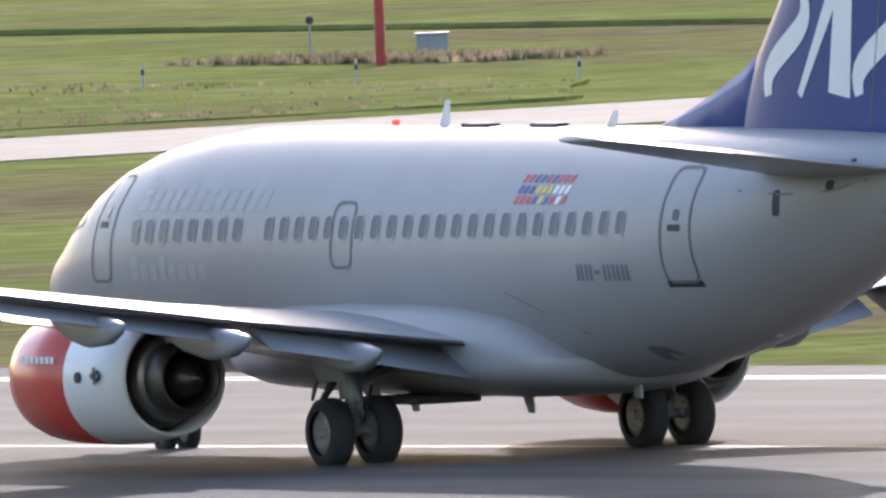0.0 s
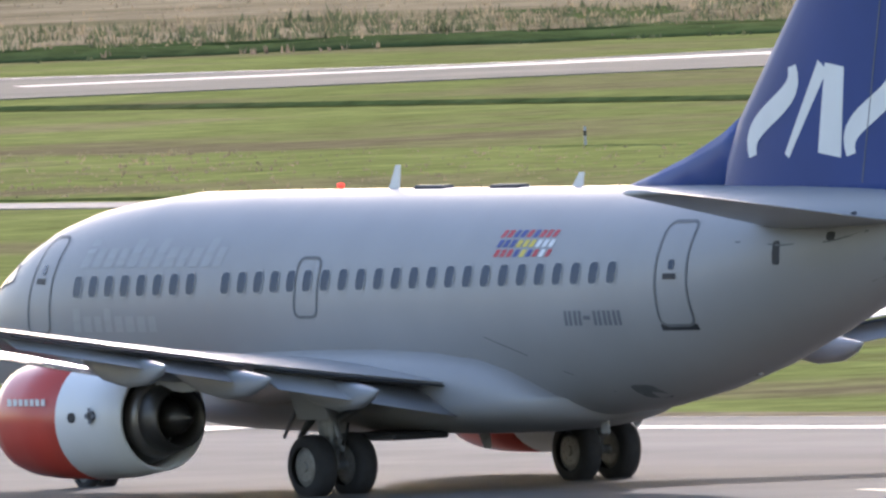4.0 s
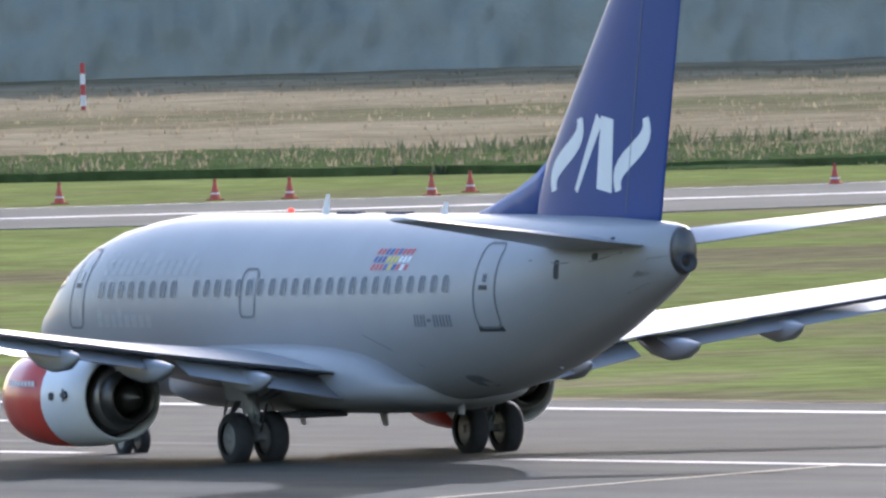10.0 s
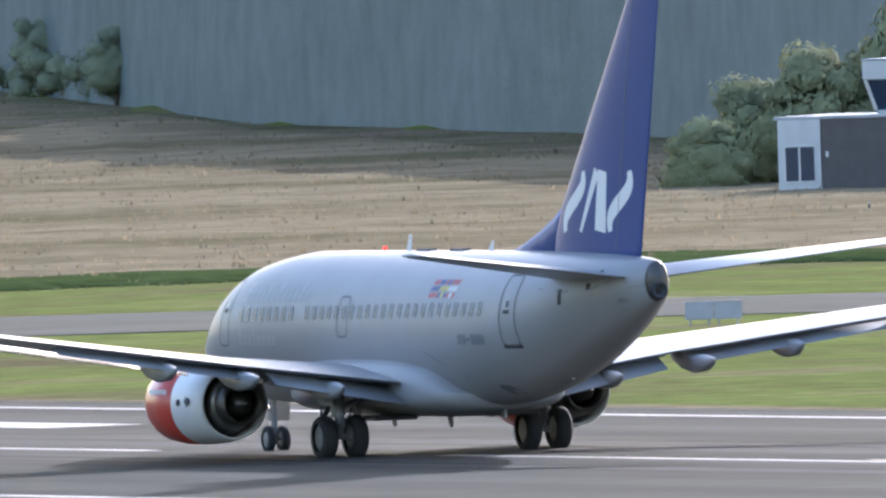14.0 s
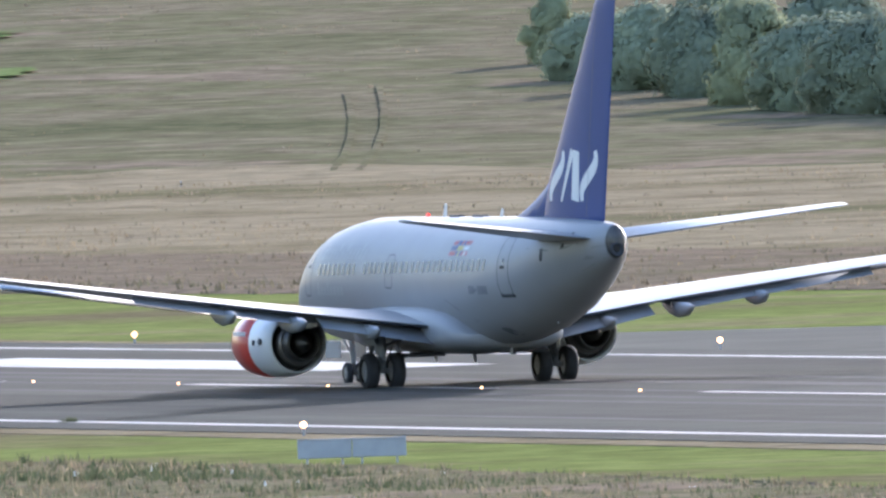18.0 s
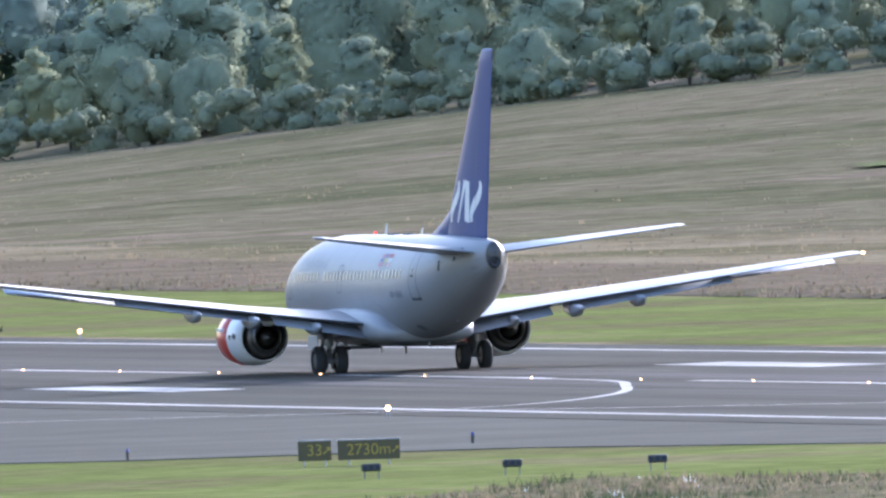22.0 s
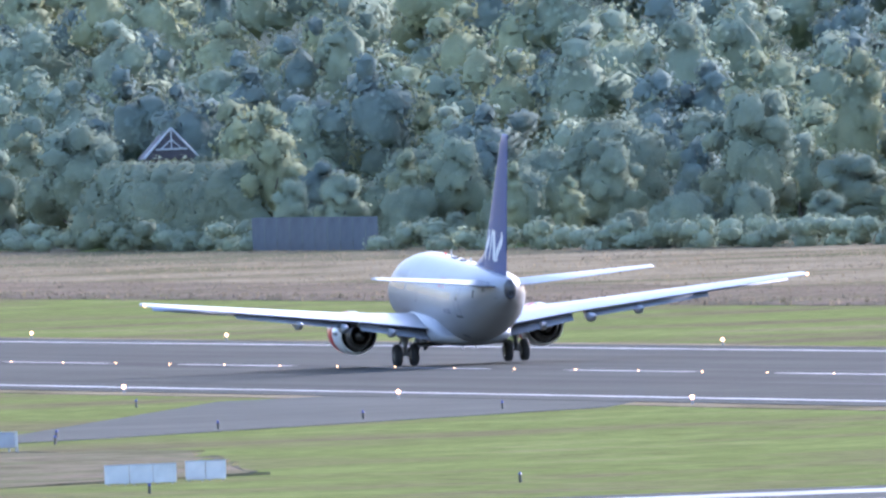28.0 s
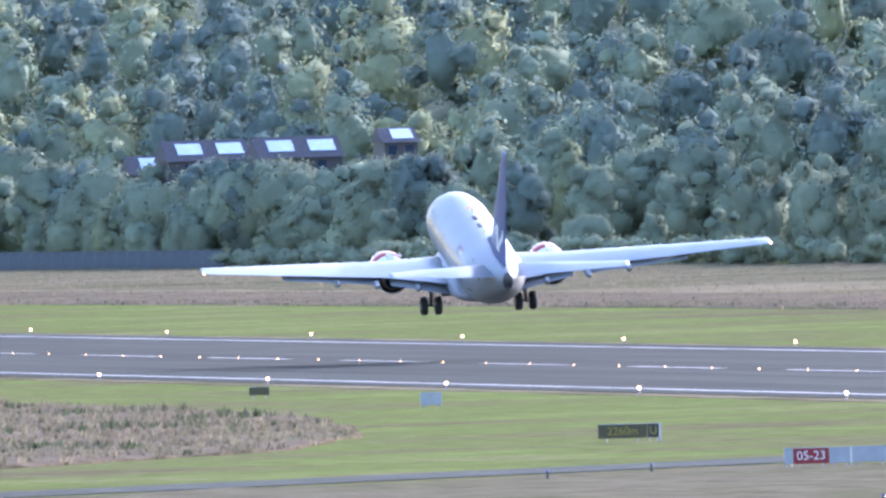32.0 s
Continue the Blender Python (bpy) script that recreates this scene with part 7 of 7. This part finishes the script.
def wheel_track(p, q, bend):
    """Pressed grass where wheels went up the slope."""
    vs = []
    for k in range(41):
        u = k / 40
        x, y = p[0] + (q[0] - p[0]) * u + bend * math.sin(math.pi * u), p[1] + (q[1] - p[1]) * u
        for e in (-0.22, 0.22):
            xe = x + e + 0.15 * noise.noise((u * 30, e, 0))
            b, r = math.degrees(math.atan2(xe, y)), math.hypot(xe, y)
            vs.append((xe, y, ground_z(b, r) + 0.41))
    tagged(new("wheel_track", mesh_of("wheel_track", vs, [(2 * k, 2 * k + 1, 2 * k + 3, 2 * k + 2) for k in range(40)], OLIVE)), "brown wheel track pressed into the slope's grass", "track", "wheel tracks on the slope", "structure")


wheel_track((507.5, 1513), (559, 1662), 0.8)
wheel_track((513, 1524), (564, 1671), 0.8)


ROUGH = [(452, 590), (470, 588), (484, 604), (487, 640), (488, 700), (487, 760), (490, 790), (470, 800), (452, 800)]
grass_patch("rough_grass", ROUGH, 0.05, GRASS, "rougher olive-brown grass beside the service road")
weeds("rough_weeds", ROUGH, 4000, 0.04, 0.12, 0.08, [0.15, 0.1, 0.75, 0.0, 0.0], 9, "short rough grass beside the service road")
for x0, x1 in ((277.2, 279.5), (332.5, 334.6)):
    n = 160
    g = random.Random(int(x0))
    out = [(x0 + (g.uniform(-0.5, 0.5) if x0 < 300 else 0), 420 + 20 * k) for k in range(n)] + [(x1 + (g.uniform(-0.5, 0.5) if x0 > 300 else 0), 420 + 20 * k) for k in reversed(range(n))]
    sheet("dry_verge", out, 0.025, DRY, "strip of dry bleached grass along the runway's edge", "grass strip")


def ditch_line(x, y0, y1, w):
    """A shallow overgrown ditch that shows as a dark line in the grass."""
    vs = []
    n = 60
    for k in range(n + 1):
        y = y0 + (y1 - y0) * k / n
        o = 1.2 * noise.noise((y * 0.03, 0, 5))
        e = w * (0.6 + 0.5 * noise.noise((y * 0.11, 3, 0)))
        vs += [(x + o - e / 2, y, 0.03), (x + o, y, 0.16), (x + o + e / 2, y, 0.03)]
    fs = [(3 * k + j, 3 * k + j + 1, 3 * k + j + 4, 3 * k + j + 3) for k in range(n) for j in range(2)]
    tagged(new("ditch_grass", mesh_of("ditch_grass", vs, fs, RANK)), "dark rank grass along a shallow ditch", "grass strip", kind="stuff")


ditch_line(531.0, 600, 790, 1.6)


def signal_box(x, y):
    t = thing("signal_light", "small dark signal box with a lit green lamp", "signal light", at=facing(x, y))
    part("box", bm_box(0.34, 0.2, 0.5, 0, 0, 0.45, 0.03), DARK, t)
    part("leg", bm_cyl(0.04, 0.04, (0, 0, 0), (0, 0, 0.25), 8), GREYBOX, t)
    part("lens", bm_cyl(0.12, 0.12, (0.05, -0.1, 0.55), (0.05, -0.13, 0.55), 14), LAMP_G, t, "lit green lens")


signal_box(335.8, 477.3)
grass_patch("dry_grass", [(180, 1226), (214, 1244), (229, 1262), (238, 1225), (226, 1150), (190, 1120)], 0.04, OLIVE, "drier olive-brown grass before the narrow taxiway")


def motions():
    rows = [
        (0, 303.1, 380.7, 0.00, 9.48, 0.00, 0.00), (0.5, 303.8, 386.5, 0.00, 6.81, 0.00, 0.00), (1, 304.5, 392.5, 0.00, 4.14, 0.00, 0.00),
        (1.5, 305.4, 399.6, 0.00, 2.41, 0.00, 0.00), (2, 306.4, 407.0, 0.00, 0.68, 0.00, 0.00), (2.5, 306.5, 414.0, 0.00, -0.18, 0.00, 0.00),
        (3, 306.6, 421.4, 0.00, -1.03, 0.00, 0.00), (3.5, 306.7, 429.2, 0.00, -0.94, 0.00, 0.00), (5.5, 306.8, 465.2, 0.00, -0.59, 0.00, 0.00),
        (6, 305.8, 474.2, 0.00, -0.00, 0.00, 0.00), (6.5, 306.5, 488.0, 0.00, 0.08, 0.00, 0.00), (7, 307.1, 502.4, 0.00, 0.17, 0.00, 0.00),
        (7.5, 306.4, 513.2, 0.00, 0.09, 0.00, 0.00), (8, 305.6, 524.6, 0.00, 0.00, 0.00, 0.00), (8.5, 305.4, 537.6, 0.00, -0.02, 0.00, 0.00),
        (9, 305.2, 551.1, 0.00, -0.05, 0.00, 0.00), (9.5, 305.5, 566.4, 0.00, -0.03, 0.00, 0.00), (10, 305.9, 582.2, 0.00, -0.02, 0.00, 0.00),
        (10.5, 305.6, 597.4, 0.00, -0.02, 0.00, 0.00), (11, 305.3, 613.2, 0.00, -0.02, 0.00, 0.00), (11.5, 305.0, 629.6, 0.00, -0.07, 0.00, 0.00),
        (12, 304.8, 646.6, 0.00, -0.13, 0.00, 0.00), (12.5, 306.1, 667.7, 0.00, -0.05, 0.00, 0.00), (13, 307.4, 689.4, 0.00, 0.03, 0.00, 0.00),
        (13.5, 307.1, 709.2, 0.00, 0.02, 0.00, 0.00), (15.5, 306.6, 787.5, 0.00, 0.00, 0.00, 0.00), (16, 307.1, 809.3, 0.00, -0.03, 0.00, 0.00),
        (16.5, 307.4, 833.5, 0.00, -0.06, 0.00, 0.00), (17, 307.8, 856.9, 0.00, -0.06, 0.00, 0.00), (17.5, 308.1, 880.6, 0.00, -0.11, 0.00, 0.00),
        (18, 308.3, 905.6, 0.00, -0.06, 0.00, 0.00), (18.5, 308.9, 933.0, 0.00, -0.06, 0.00, 0.00), (19, 309.3, 959.8, 0.00, 0.02, 0.00, 0.00),
        (19.5, 309.3, 986.0, 0.00, 0.90, 0.00, 0.00), (20, 309.1, 1012.4, 0.00, 1.40, 0.00, 0.00), (20.5, 309.5, 1040.8, 0.00, 1.20, 0.00, 0.00), (21, 308.2, 1069.7, 0.00, 0.70, 0.00, 0.00), (21.5, 308.8, 1099.5, 0.00, 0.85, 0.00, 0.00),
        (22, 309.3, 1129.3, 0.00, 0.80, 0.00, 0.00), (22.5, 309.7, 1159.2, 0.00, 0.75, 0.00, 0.00), (23, 310.0, 1189.4, 0.00, -0.00, 0.00, 0.00),
        (24, 310.5, 1250.8, 0.00, -0.06, 0.00, 0.00), (24.5, 310.7, 1282.7, 0.00, -0.05, 0.00, 0.00), (25, 310.3, 1314.0, 0.00, -0.06, 0.00, 0.00),
        (26, 309.6, 1376.3, 0.00, 0.30, 0.00, 0.00), (26.5, 310.2, 1411.9, 0.00, 0.50, 0.10, 0.00), (28.5, 309.2, 1555.4, 0.18, 1.26, 3.62, -0.73), (29, 309.1, 1589.2, 0.27, 1.32, 4.15, -0.78),
        (29.5, 309.3, 1624.5, 0.77, 1.74, 6.44, -0.86), (30, 309.3, 1659.7, 0.45, 1.79, 5.43, -1.12), (30.5, 309.6, 1697.8, 0.84, 2.06, 8.01, 0.99),
        (31, 309.6, 1732.7, 0.95, 2.90, 9.10, 3.08), (31.5, 310.1, 1769.2, 2.33, 2.89, 11.56, 1.38), (32, 310.2, 1803.1, 3.21, 2.76, 11.40, -1.34),
    ]
    walk(airliner, [(t, pose(x, y, z, pitch, bank, -h)) for t, x, y, z, h, pitch, bank in rows])
    # wheels roll with the ground speed, held to what the shutter can show
    ts, ys = [r[0] for r in rows], [r[2] for r in rows]
    # the gear legs stretch as the wings take the weight
    DROP_T, DROP_Z = (0, 27.5, 28.5, 29, 29.5, 30, 30.5, 32), (0, 0, 0.08, 0.15, 0.27, 0.3, 0.35, 0.35)
    for piston, x in PISTONS:
        walk(piston, [(t, pose(x, 0, 0.565 - z)) for t, z in zip(DROP_T, DROP_Z)])
    for tyre, radius, x, y in WHEELS:
        turn, keys = 0.0, []
        for k in range(0, 961):
            t = k / 30
            v = (np.interp(t + 0.2, ts, ys) - np.interp(t - 0.2, ts, ys)) / 0.4
            turn += min(math.degrees(v / 30 / radius), 80.0)
            drop = float(np.interp(t, DROP_T, DROP_Z)) if radius > 0.5 else 0.0
            keys.append((t, pose(x, y, radius - drop, -turn % 360)))
        walk(tyre, keys)


motions()
